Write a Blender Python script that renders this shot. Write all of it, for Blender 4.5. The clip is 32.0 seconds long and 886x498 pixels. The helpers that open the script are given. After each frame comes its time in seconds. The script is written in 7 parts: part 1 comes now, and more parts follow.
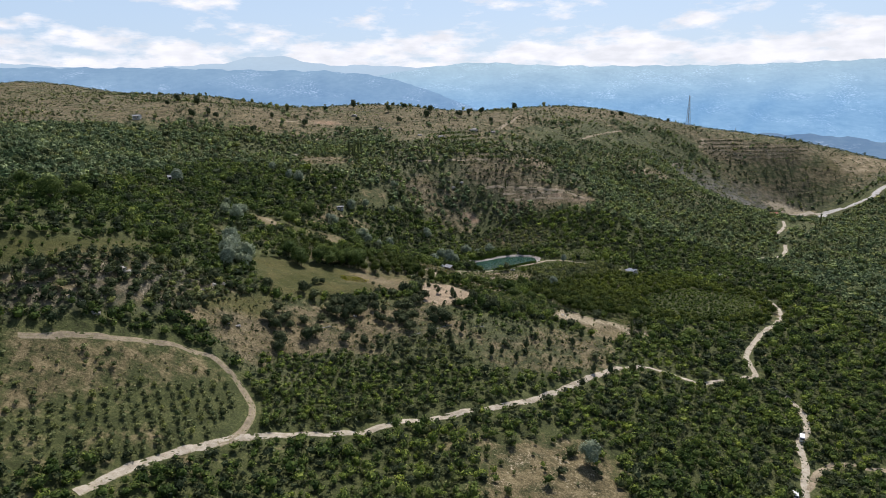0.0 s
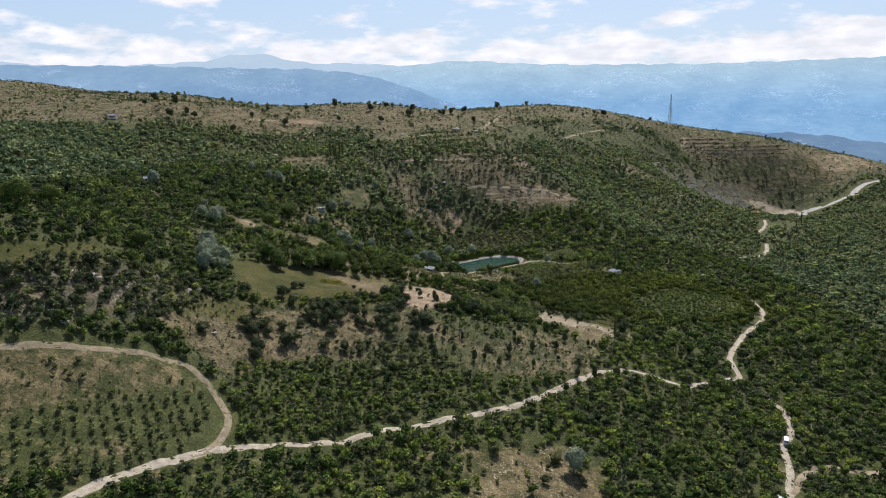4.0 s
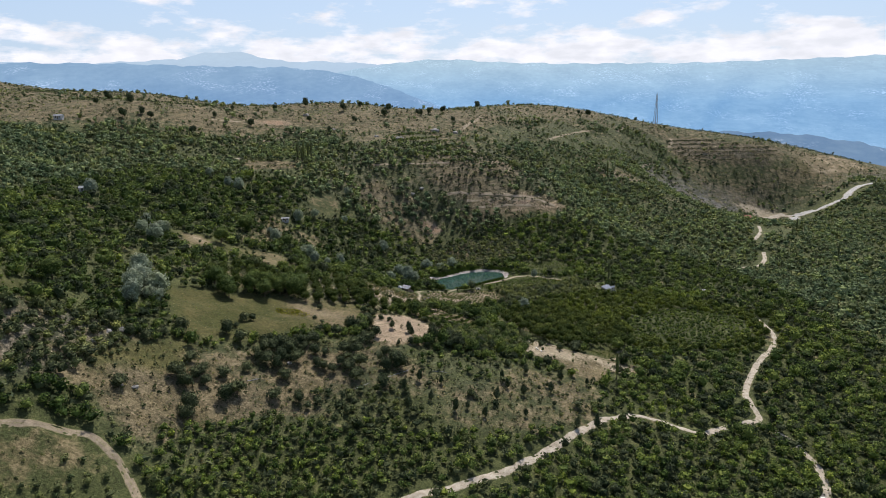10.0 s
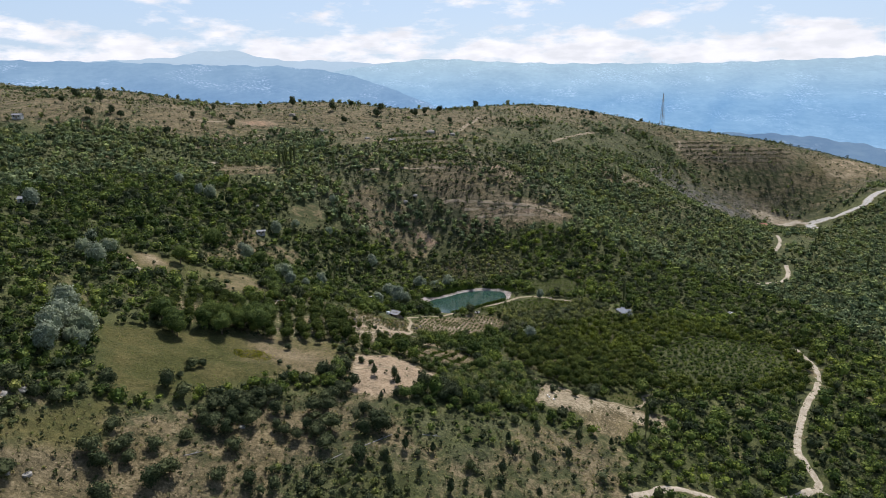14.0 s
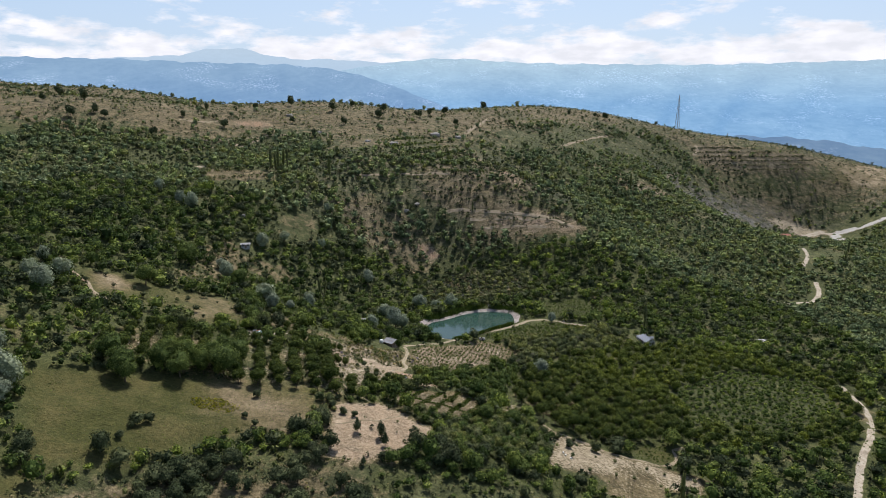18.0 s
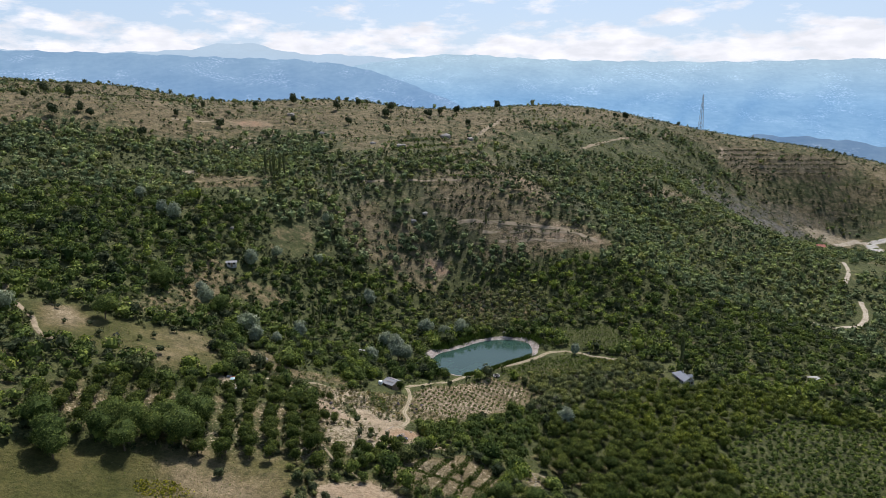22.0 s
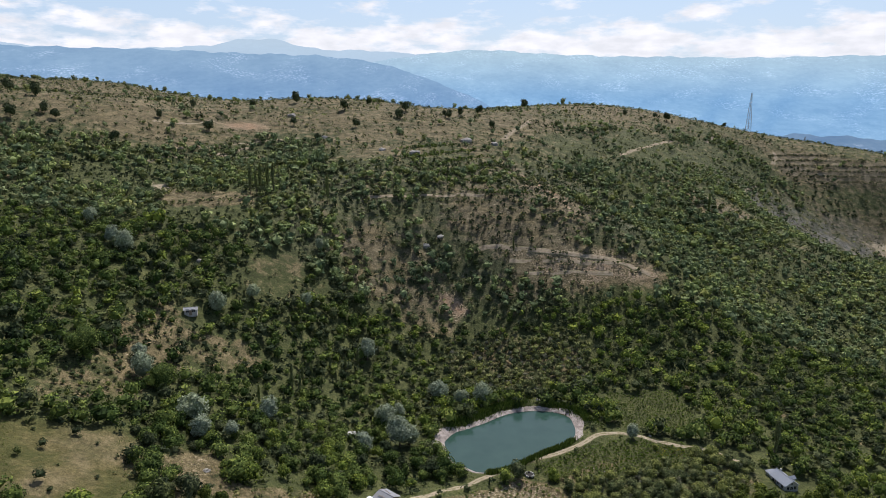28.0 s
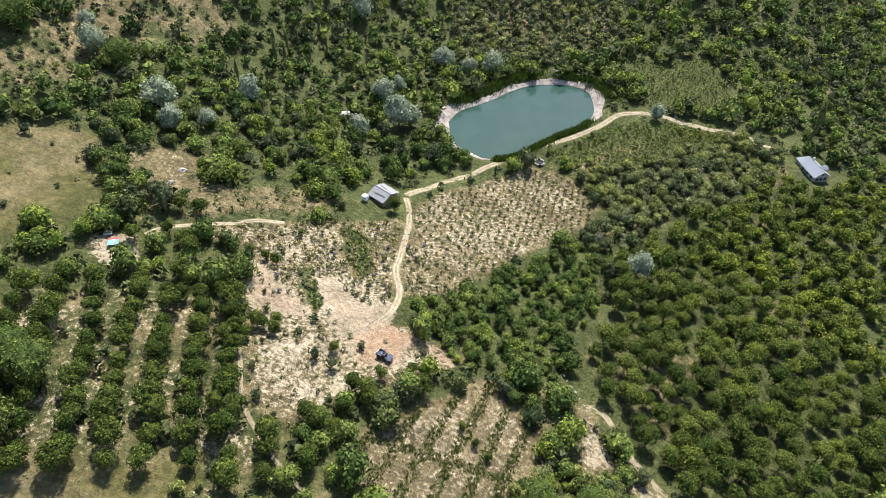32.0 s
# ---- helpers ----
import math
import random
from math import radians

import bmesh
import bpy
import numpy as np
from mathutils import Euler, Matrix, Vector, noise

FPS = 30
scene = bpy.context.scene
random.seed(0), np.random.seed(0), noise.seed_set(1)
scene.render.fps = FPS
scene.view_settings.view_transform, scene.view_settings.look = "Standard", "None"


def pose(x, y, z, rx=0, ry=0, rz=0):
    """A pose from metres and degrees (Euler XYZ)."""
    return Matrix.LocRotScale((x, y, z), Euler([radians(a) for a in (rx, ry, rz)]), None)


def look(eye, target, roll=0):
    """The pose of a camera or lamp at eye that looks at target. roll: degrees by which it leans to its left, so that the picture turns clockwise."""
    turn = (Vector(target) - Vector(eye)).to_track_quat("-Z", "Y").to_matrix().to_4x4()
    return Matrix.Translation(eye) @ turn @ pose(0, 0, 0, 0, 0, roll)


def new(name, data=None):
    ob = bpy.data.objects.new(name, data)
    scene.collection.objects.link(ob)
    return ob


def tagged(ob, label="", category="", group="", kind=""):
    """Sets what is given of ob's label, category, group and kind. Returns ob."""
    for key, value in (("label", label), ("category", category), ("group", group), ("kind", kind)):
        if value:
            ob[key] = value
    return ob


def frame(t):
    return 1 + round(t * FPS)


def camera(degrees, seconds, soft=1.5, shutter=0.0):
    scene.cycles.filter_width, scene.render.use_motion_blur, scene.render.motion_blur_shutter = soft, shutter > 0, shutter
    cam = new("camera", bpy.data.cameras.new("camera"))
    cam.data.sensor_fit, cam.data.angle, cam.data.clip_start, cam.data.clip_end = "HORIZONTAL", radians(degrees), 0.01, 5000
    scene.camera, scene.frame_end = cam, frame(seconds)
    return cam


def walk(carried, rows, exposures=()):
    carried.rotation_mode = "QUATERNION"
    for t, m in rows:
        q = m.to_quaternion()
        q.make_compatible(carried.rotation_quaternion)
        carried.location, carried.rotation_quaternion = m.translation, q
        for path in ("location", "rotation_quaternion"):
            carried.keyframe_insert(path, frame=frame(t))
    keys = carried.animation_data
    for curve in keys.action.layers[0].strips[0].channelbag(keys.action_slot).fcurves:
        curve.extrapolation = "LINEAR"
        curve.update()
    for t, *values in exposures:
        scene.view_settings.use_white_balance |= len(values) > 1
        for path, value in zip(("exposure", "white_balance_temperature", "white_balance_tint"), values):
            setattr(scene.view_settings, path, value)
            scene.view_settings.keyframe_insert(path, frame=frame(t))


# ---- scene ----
cam = camera(65.89, 32.0, soft=0.8)
PATH = [
    (0, (-24.65, -422.98, 103.39), (-21.59, -325.31, 82.15), -0.67),
    (1, (-24.29, -420.95, 104.16), (-20.64, -323.34, 82.71), -0.70),
    (2, (-24.10, -419.17, 104.64), (-20.02, -321.58, 83.23), -0.66),
    (3, (-23.92, -418.94, 104.48), (-19.07, -321.38, 83.03), -0.69),
    (5.5, (-23.35, -415.06, 103.94), (-16.99, -317.62, 82.37), -0.62),
    (6, (-23.57, -412.62, 103.84), (-16.74, -315.19, 82.32), -0.68),
    (7, (-22.75, -404.96, 104.35), (-15.43, -307.60, 82.70), -0.65),
    (8, (-21.61, -396.33, 104.32), (-13.91, -299.00, 82.69), -0.67),
    (9, (-20.54, -386.69, 104.04), (-12.35, -289.38, 82.52), -0.76),
    (11, (-18.45, -367.54, 104.91), (-9.96, -270.33, 83.05), -0.37),
    (13, (-15.87, -343.66, 103.61), (-7.01, -246.44, 81.94), -0.43),
    (17, (-10.17, -307.11, 104.38), (-2.15, -209.85, 82.58), 0.05),
    (18, (-9.16, -298.58, 104.57), (-1.37, -201.28, 82.84), 0.10),
    (19, (-8.92, -289.48, 105.94), (-1.32, -192.22, 83.96), 0.21),
    (20, (-7.78, -280.63, 106.38), (-0.59, -183.35, 84.33), 0.26),
    (21, (-7.35, -270.18, 106.39), (-0.46, -172.89, 84.29), 0.37),
    (22, (-5.93, -260.24, 106.90), (0.34, -162.96, 84.59), 0.41),
    (23, (-5.60, -248.55, 106.42), (0.33, -151.25, 84.10), 0.36),
    (24, (-4.58, -236.58, 107.00), (0.81, -139.28, 84.57), 0.34),
    (25.5, (-3.36, -219.62, 108.52), (1.37, -122.35, 85.79), 0.42),
    (28, (-0.42, -191.84, 108.40), (2.75, -94.54, 85.55), 0.49),
    (28.1, (-0.50, -190.92, 108.28), (2.58, -94.47, 82.06), 0.48),
    (28.5, (-0.83, -187.25, 107.78), (1.82, -97.16, 64.45), 0.42),
    (29, (-0.05, -181.93, 107.93), (1.66, -105.24, 43.78), 0.19),
    (29.3, (0.02, -178.40, 108.50), (1.54, -110.98, 34.65), 0.33),
    (29.5, (0.06, -176.04, 108.87), (1.55, -110.73, 33.16), 0.42),
    (30, (0.40, -171.43, 109.07), (1.88, -106.09, 33.39), 0.43),
    (30.5, (1.34, -167.69, 109.53), (2.25, -102.23, 33.94), 0.12),
    (31, (1.75, -164.43, 110.17), (2.75, -94.55, 38.64), 0.40),
    (31.5, (2.56, -163.84, 109.52), (3.54, -91.59, 40.39), 0.36),
    (32, (2.67, -163.39, 109.43), (3.97, -91.17, 40.28), 0.63),
]
walk(cam, [(t, look(eye, target, roll)) for t, eye, target, roll in PATH],
     [(0, 0.0, 6350, 14), (28, 0.0, 6350, 14), (29, 0.92, 6350, 11), (32, 0.87, 6350, 11)])

# ---- world, sun, exposure ----
SUN_AZ, SUN_EL = radians(16), radians(53)     # azimuth clockwise from +y
world = bpy.data.worlds.new("sky")
scene.world = world
world.use_nodes = True
wn, wl = world.node_tree.nodes, world.node_tree.links
wn.clear()
w_out = wn.new("ShaderNodeOutputWorld")
w_bg = wn.new("ShaderNodeBackground")
w_sky = wn.new("ShaderNodeTexSky")
w_sky.sky_type = "NISHITA"
w_sky.sun_disc = False
w_sky.sun_elevation, w_sky.sun_rotation = SUN_EL, SUN_AZ
w_sky.air_density, w_sky.dust_density, w_sky.ozone_density = 1.0, 1.2, 1.0
w_bg.inputs["Strength"].default_value = 0.1
w_co = wn.new("ShaderNodeTexCoord")
w_map = wn.new("ShaderNodeMapping")
w_map.inputs["Scale"].default_value = (11.0, 11.0, 34.0)
w_map.inputs["Location"].default_value = (1.3, 0.4, 0.35)
w_noise = wn.new("ShaderNodeTexNoise")
w_noise.inputs["Scale"].default_value = 1.0
w_noise.inputs["Detail"].default_value = 7.0
w_noise.inputs["Roughness"].default_value = 0.58
w_ramp = wn.new("ShaderNodeValToRGB")
w_ramp.color_ramp.elements[0].position, w_ramp.color_ramp.elements[1].position = 0.52, 0.655
w_sep = wn.new("ShaderNodeSeparateXYZ")
w_low = wn.new("ShaderNodeMapRange")           # more cloud towards the horizon
w_low.inputs["From Min"].default_value, w_low.inputs["From Max"].default_value = 0.05, 0.11
w_low.inputs["To Min"].default_value, w_low.inputs["To Max"].default_value = 0.19, -0.015
w_add = wn.new("ShaderNodeMath")
w_mix = wn.new("ShaderNodeMixRGB")
w_body = wn.new("ShaderNodeTexNoise")             # grey undersides and white tops
w_body.inputs["Scale"].default_value, w_body.inputs["Detail"].default_value = 2.2, 6.0
w_tone = wn.new("ShaderNodeValToRGB")
w_tone.color_ramp.elements[0].position, w_tone.color_ramp.elements[1].position = 0.36, 0.62
w_tone.color_ramp.elements[0].color, w_tone.color_ramp.elements[1].color = (0.82, 0.845, 0.88, 1), (0.99, 1.0, 1.03, 1)
w_gain = wn.new("ShaderNodeVectorMath")
w_gain.operation = "SCALE"
w_gain.inputs["Scale"].default_value = 10.0
wl.new(w_map.outputs["Vector"], w_body.inputs["Vector"])
wl.new(w_body.outputs["Fac"], w_tone.inputs["Fac"])
wl.new(w_tone.outputs["Color"], w_gain.inputs[0])
wl.new(w_gain.outputs["Vector"], w_mix.inputs["Color2"])
w_pale = wn.new("ShaderNodeMixRGB")
w_veil = wn.new("ShaderNodeMapRange")          # the pale haze thins out towards the zenith
w_veil.inputs["From Min"].default_value, w_veil.inputs["From Max"].default_value = 0.12, 0.38
w_veil.inputs["To Min"].default_value, w_veil.inputs["To Max"].default_value = 0.62, 0.05
wl.new(w_sep.outputs["Z"], w_veil.inputs["Value"])
wl.new(w_veil.outputs["Result"], w_pale.inputs["Fac"])
w_pale.inputs["Color2"].default_value = (5.5, 7.4, 9.8, 1)
wl.new(w_co.outputs["Generated"], w_map.inputs["Vector"])
wl.new(w_map.outputs["Vector"], w_noise.inputs["Vector"])
wl.new(w_co.outputs["Generated"], w_sep.inputs[0])
wl.new(w_sep.outputs["Z"], w_low.inputs["Value"])
wl.new(w_noise.outputs["Fac"], w_add.inputs[0])
wl.new(w_low.outputs["Result"], w_add.inputs[1])
wl.new(w_add.outputs[0], w_ramp.inputs["Fac"])
w_clear = wn.new("ShaderNodeMapRange")         # clear blue overhead
w_clear.inputs["From Min"].default_value, w_clear.inputs["From Max"].default_value = 0.16, 0.42
w_clear.inputs["To Min"].default_value, w_clear.inputs["To Max"].default_value = 1.0, 0.1
w_thin = wn.new("ShaderNodeMath")
w_thin.operation = "MULTIPLY"
wl.new(w_sep.outputs["Z"], w_clear.inputs["Value"])
wl.new(w_ramp.outputs["Color"], w_thin.inputs[0])
wl.new(w_clear.outputs["Result"], w_thin.inputs[1])
wl.new(w_thin.outputs[0], w_mix.inputs["Fac"])
wl.new(w_sky.outputs["Color"], w_pale.inputs["Color1"])
wl.new(w_pale.outputs["Color"], w_mix.inputs["Color1"])
wl.new(w_mix.outputs["Color"], w_bg.inputs["Color"])
wl.new(w_bg.outputs[0], w_out.inputs["Surface"])

sun_data = bpy.data.lights.new("sun", "SUN")
sun_data.energy, sun_data.angle, sun_data.color = 5.0, radians(0.6), (1.0, 0.95, 0.87)
sun = new("sun", sun_data)
to_sun = Vector((math.sin(SUN_AZ) * math.cos(SUN_EL), math.cos(SUN_AZ) * math.cos(SUN_EL), math.sin(SUN_EL)))
sun.matrix_world = look(to_sun * 900, (0, 0, 0))


# ---- materials ----
class Mat:
    """A node material under construction, with short-hand for the nodes in use here."""

    def __init__(self, name, rough=0.9, metal=0.0, spec=0.2):
        self.m = bpy.data.materials.new(name)
        self.m.use_nodes = True
        self.n, self.l = self.m.node_tree.nodes, self.m.node_tree.links
        self.b = self.n["Principled BSDF"]
        self.b.inputs["Roughness"].default_value = rough
        self.b.inputs["Metallic"].default_value = metal
        self.b.inputs["Specular IOR Level"].default_value = spec
        self.geo = self.n.new("ShaderNodeNewGeometry")

    def noise(self, scale, detail=4.0, rough=0.55, where=None):
        t = self.n.new("ShaderNodeTexNoise")
        t.inputs["Scale"].default_value, t.inputs["Detail"].default_value, t.inputs["Roughness"].default_value = scale, detail, rough
        self.l.new(where or self.geo.outputs["Position"], t.inputs["Vector"])
        return t.outputs["Fac"]

    def ramp(self, fac, *stops):
        r = self.n.new("ShaderNodeValToRGB")
        e = r.color_ramp.elements
        while len(e) < len(stops):
            e.new(0.5)
        for k, (p, c) in zip(e, stops):
            k.position, k.color = p, (*c, 1) if len(c) == 3 else c
        self.l.new(fac, r.inputs["Fac"])
        return r.outputs["Color"]

    def mix(self, fac, a, b, mode="MIX"):
        x = self.n.new("ShaderNodeMixRGB")
        x.blend_type = mode
        for sock, v in ((x.inputs["Fac"], fac), (x.inputs["Color1"], a), (x.inputs["Color2"], b)):
            if isinstance(v, (int, float)):
                sock.default_value = v
            elif isinstance(v, tuple):
                sock.default_value = (*v, 1)
            else:
                self.l.new(v, sock)
        return x.outputs["Color"]

    def math(self, op, a, b=0.0):
        x = self.n.new("ShaderNodeMath")
        x.operation = op
        for sock, v in zip(x.inputs, (a, b)):
            if isinstance(v, (int, float)):
                sock.default_value = v
            else:
                self.l.new(v, sock)
        return x.outputs[0]

    def attr(self, name):
        a = self.n.new("ShaderNodeAttribute")
        a.attribute_name = name
        return a.outputs["Fac"]

    def color(self, sock):
        if isinstance(sock, tuple):
            self.b.inputs["Base Color"].default_value = (*sock, 1)
        else:
            self.l.new(sock, self.b.inputs["Base Color"])
        return self

    def bump(self, height, strength=0.5, distance=0.1):
        x = self.n.new("ShaderNodeBump")
        x.inputs["Strength"].default_value, x.inputs["Distance"].default_value = strength, distance
        self.l.new(height, x.inputs["Height"])
        self.l.new(x.outputs["Normal"], self.b.inputs["Normal"])
        return self


def ground_material():
    m = Mat("hillside_earth", 0.95)
    dry, soil, rust, turf, grey, steps = (m.attr(k) for k in ("dry", "soil", "rust", "turf", "grey", "steps"))
    big, mid, fine, tiny = m.noise(0.03, 5), m.noise(0.2, 7, 0.68), m.noise(1.3, 6, 0.72), m.noise(5.0, 4, 0.7)
    both = m.math("ADD", m.math("MULTIPLY", mid, 0.45), m.math("MULTIPLY", fine, 0.55))
    green = m.ramp(both, (0.36, (0.026, 0.032, 0.011)), (0.5, (0.072, 0.084, 0.028)), (0.64, (0.160, 0.165, 0.062)))
    straw = m.ramp(both, (0.38, (0.044, 0.042, 0.020)), (0.5, (0.148, 0.118, 0.060)), (0.62, (0.300, 0.240, 0.135)))
    earth = m.ramp(both, (0.36, (0.17, 0.135, 0.088)), (0.5, (0.355, 0.295, 0.205)), (0.64, (0.57, 0.49, 0.365)))
    red = m.ramp(both, (0.36, (0.15, 0.085, 0.05)), (0.5, (0.31, 0.185, 0.11)), (0.64, (0.47, 0.32, 0.21)))
    stone = m.ramp(both, (0.37, (0.048, 0.047, 0.043)), (0.5, (0.130, 0.123, 0.112)), (0.62, (0.25, 0.237, 0.215)))
    # patches of green and of straw
    edge = m.math("ADD", dry, m.math("MULTIPLY", m.math("SUBTRACT", mid, 0.5), 1.5))
    edge = m.math("ADD", edge, m.math("MULTIPLY", m.math("SUBTRACT", big, 0.5), 0.9))
    patch = m.ramp(edge, (0.36, (0, 0, 0)), (0.62, (1, 1, 1)))
    c = m.mix(patch, green, straw)
    c = m.mix(m.math("MULTIPLY", grey, m.ramp(m.noise(0.09, 6, 0.65), (0.36, (0, 0, 0)), (0.55, (1, 1, 1)))), c, stone)
    edge2 = m.math("ADD", soil, m.math("MULTIPLY", m.math("SUBTRACT", fine, 0.5), 1.6))
    edge2 = m.math("ADD", edge2, m.math("MULTIPLY", m.math("SUBTRACT", m.noise(0.11, 6, 0.65), 0.5), 0.9))
    bare = m.mix(m.math("MULTIPLY", rust, m.ramp(mid, (0.35, (0.35, 0.35, 0.35)), (0.55, (1, 1, 1)))), earth, red)
    c = m.mix(m.ramp(edge2, (0.42, (0, 0, 0)), (0.6, (1, 1, 1))), c, bare)
    speck = m.ramp(tiny, (0.36, (0.42, 0.46, 0.34)), (0.52, (1, 1, 1)))
    c = m.mix(0.8, c, speck, "MULTIPLY")
    # even turf of the meadows
    soft = m.math("ADD", dry, m.math("MULTIPLY", m.math("SUBTRACT", m.noise(0.06, 4, 0.6), 0.5), 1.8))
    lawn = m.ramp(soft, (0.05, (0.070, 0.072, 0.018)), (0.45, (0.128, 0.110, 0.040)), (0.85, (0.245, 0.192, 0.118)), (1.3, (0.37, 0.295, 0.195)))
    lawn = m.mix(1.0, lawn, m.ramp(m.noise(0.8, 7, 0.8), (0.35, (0.45, 0.5, 0.42)), (0.62, (1.25, 1.22, 1.2))), "MULTIPLY")
    c = m.mix(turf, c, lawn)
    # narrow terraces along the contour, drawn in colour as pale lines over dark bands
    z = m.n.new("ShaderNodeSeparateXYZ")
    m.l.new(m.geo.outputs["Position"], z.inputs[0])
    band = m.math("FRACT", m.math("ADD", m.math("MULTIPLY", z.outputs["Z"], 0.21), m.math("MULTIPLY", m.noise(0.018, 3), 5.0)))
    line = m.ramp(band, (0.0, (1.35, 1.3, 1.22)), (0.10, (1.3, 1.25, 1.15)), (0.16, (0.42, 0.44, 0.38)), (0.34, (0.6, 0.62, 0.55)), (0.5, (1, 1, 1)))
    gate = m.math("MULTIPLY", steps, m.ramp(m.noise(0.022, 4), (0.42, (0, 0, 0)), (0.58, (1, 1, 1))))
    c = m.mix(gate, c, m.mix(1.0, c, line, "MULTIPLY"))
    m.color(c)
    m.bump(fine, 0.9, 0.6)
    return m.m


def road_material(name, pale, dark, weeds=0.5):
    """Gravel or earth with two wheel ruts and weeds along the middle and the edges."""
    m = Mat(name, 0.95)
    n1, n2, n3 = m.noise(0.5, 5), m.noise(4.0, 5, 0.7), m.noise(1.1, 6, 0.7)
    c = m.ramp(n1, (0.3, dark), (0.62, pale))
    c = m.mix(1.0, c, m.ramp(n2, (0.3, (0.72, 0.7, 0.66)), (0.6, (1, 1, 1))), "MULTIPLY")
    grown = m.math("ADD", m.math("MULTIPLY", m.attr("weedy"), weeds), m.math("MULTIPLY", m.math("SUBTRACT", n3, 0.5), 1.9))
    grass = m.ramp(n2, (0.35, (0.11, 0.105, 0.05)), (0.6, (0.26, 0.225, 0.125)))
    m.color(m.mix(m.ramp(grown, (0.35, (0, 0, 0)), (0.5, (1, 1, 1))), c, grass)).bump(n2, 0.4, 0.12)
    return m.m


def leaf_material(name, dark, mid, light):
    m = Mat(name, 0.75, spec=0.08)
    isl = m.geo.outputs["Random Per Island"]
    n = m.noise(0.9, 3)
    c = m.ramp(m.math("ADD", m.math("MULTIPLY", isl, 0.5), m.math("MULTIPLY", n, 0.5)), (0.18, dark), (0.5, mid), (0.84, light))
    tint = m.attr("tint")
    c = m.mix(1.0, c, m.ramp(tint, (0.0, (0.46, 0.56, 0.52)), (0.5, (1, 1, 1)), (1.0, (1.28, 1.26, 0.85))), "MULTIPLY")
    m.color(c)
    m.b.inputs["Subsurface Weight"].default_value = 0.0
    tr = m.n.new("ShaderNodeBsdfTranslucent")
    mixs = m.n.new("ShaderNodeMixShader")
    mixs.inputs[0].default_value = 0.16
    m.l.new(c, tr.inputs["Color"])
    m.l.new(m.b.outputs[0], mixs.inputs[1])
    m.l.new(tr.outputs[0], mixs.inputs[2])
    m.l.new(mixs.outputs[0], m.n["Material Output"].inputs["Surface"])
    return m.m


def plain(name, colour, rough=0.7, metal=0.0, vary=0.25, scale=3.0, spec=0.3):
    m = Mat(name, rough, metal, spec)
    n = m.noise(scale, 5, 0.6)
    lo = tuple(v * (1 - vary) for v in colour)
    hi = tuple(min(1, v * (1 + vary * 0.6)) for v in colour)
    m.color(m.ramp(n, (0.3, lo), (0.7, hi))).bump(n, 0.15, 0.02)
    return m.m


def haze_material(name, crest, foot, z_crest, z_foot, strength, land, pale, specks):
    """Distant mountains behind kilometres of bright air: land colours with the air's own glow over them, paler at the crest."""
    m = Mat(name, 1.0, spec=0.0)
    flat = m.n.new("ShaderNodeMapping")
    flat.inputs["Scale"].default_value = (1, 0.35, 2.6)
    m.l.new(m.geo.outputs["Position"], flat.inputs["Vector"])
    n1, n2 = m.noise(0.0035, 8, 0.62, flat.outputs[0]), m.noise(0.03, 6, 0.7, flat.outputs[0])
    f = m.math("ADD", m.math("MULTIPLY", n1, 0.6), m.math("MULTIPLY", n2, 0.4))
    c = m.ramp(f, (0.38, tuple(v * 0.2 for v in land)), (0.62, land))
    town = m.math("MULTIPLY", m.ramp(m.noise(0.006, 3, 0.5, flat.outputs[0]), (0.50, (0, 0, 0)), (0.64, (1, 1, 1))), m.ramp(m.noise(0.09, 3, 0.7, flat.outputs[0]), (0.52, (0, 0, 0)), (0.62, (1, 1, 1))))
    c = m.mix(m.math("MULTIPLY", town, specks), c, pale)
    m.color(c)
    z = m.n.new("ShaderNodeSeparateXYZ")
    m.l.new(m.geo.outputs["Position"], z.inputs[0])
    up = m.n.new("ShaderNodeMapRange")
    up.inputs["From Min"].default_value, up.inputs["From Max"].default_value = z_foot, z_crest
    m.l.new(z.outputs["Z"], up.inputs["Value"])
    # haze put into the mountains' own emission, shifting from foot to crest
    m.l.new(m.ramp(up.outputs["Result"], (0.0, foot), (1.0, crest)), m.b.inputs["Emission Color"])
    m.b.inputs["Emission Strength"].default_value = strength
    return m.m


M_GROUND = ground_material()
M_TRACK = road_material("pale_gravel", (0.50, 0.445, 0.36), (0.31, 0.265, 0.20))
M_DIRT = road_material("trodden_earth", (0.37, 0.305, 0.215), (0.20, 0.16, 0.11), 0.62)
M_PATH = road_material("pale_path", (0.40, 0.34, 0.255), (0.26, 0.215, 0.15), 0.95)
M_BROWN = road_material("brown_earth", (0.33, 0.27, 0.19), (0.19, 0.155, 0.11), 0.8)
M_ASPHALT = road_material("grey_asphalt", (0.50, 0.49, 0.47), (0.34, 0.33, 0.32))
M_LEAF = leaf_material("orchard_leaves", (0.020, 0.035, 0.010), (0.103, 0.146, 0.036), (0.290, 0.330, 0.078))
M_ORCHARD = leaf_material("fruit_tree_leaves", (0.015, 0.026, 0.007), (0.086, 0.116, 0.023), (0.275, 0.298, 0.052))
# far hill leaves paler and bluer, with the distance haze painted into their colour
M_HAZED_HILL = leaf_material("hazed_hill_leaves", (0.045, 0.064, 0.032), (0.160, 0.205, 0.098), (0.34, 0.39, 0.19))
M_SCRUB = leaf_material("scrub_leaves", (0.024, 0.033, 0.016), (0.070, 0.088, 0.040), (0.165, 0.182, 0.086))
M_HERB = leaf_material("pale_herbs", (0.09, 0.10, 0.045), (0.18, 0.18, 0.085), (0.32, 0.31, 0.17))
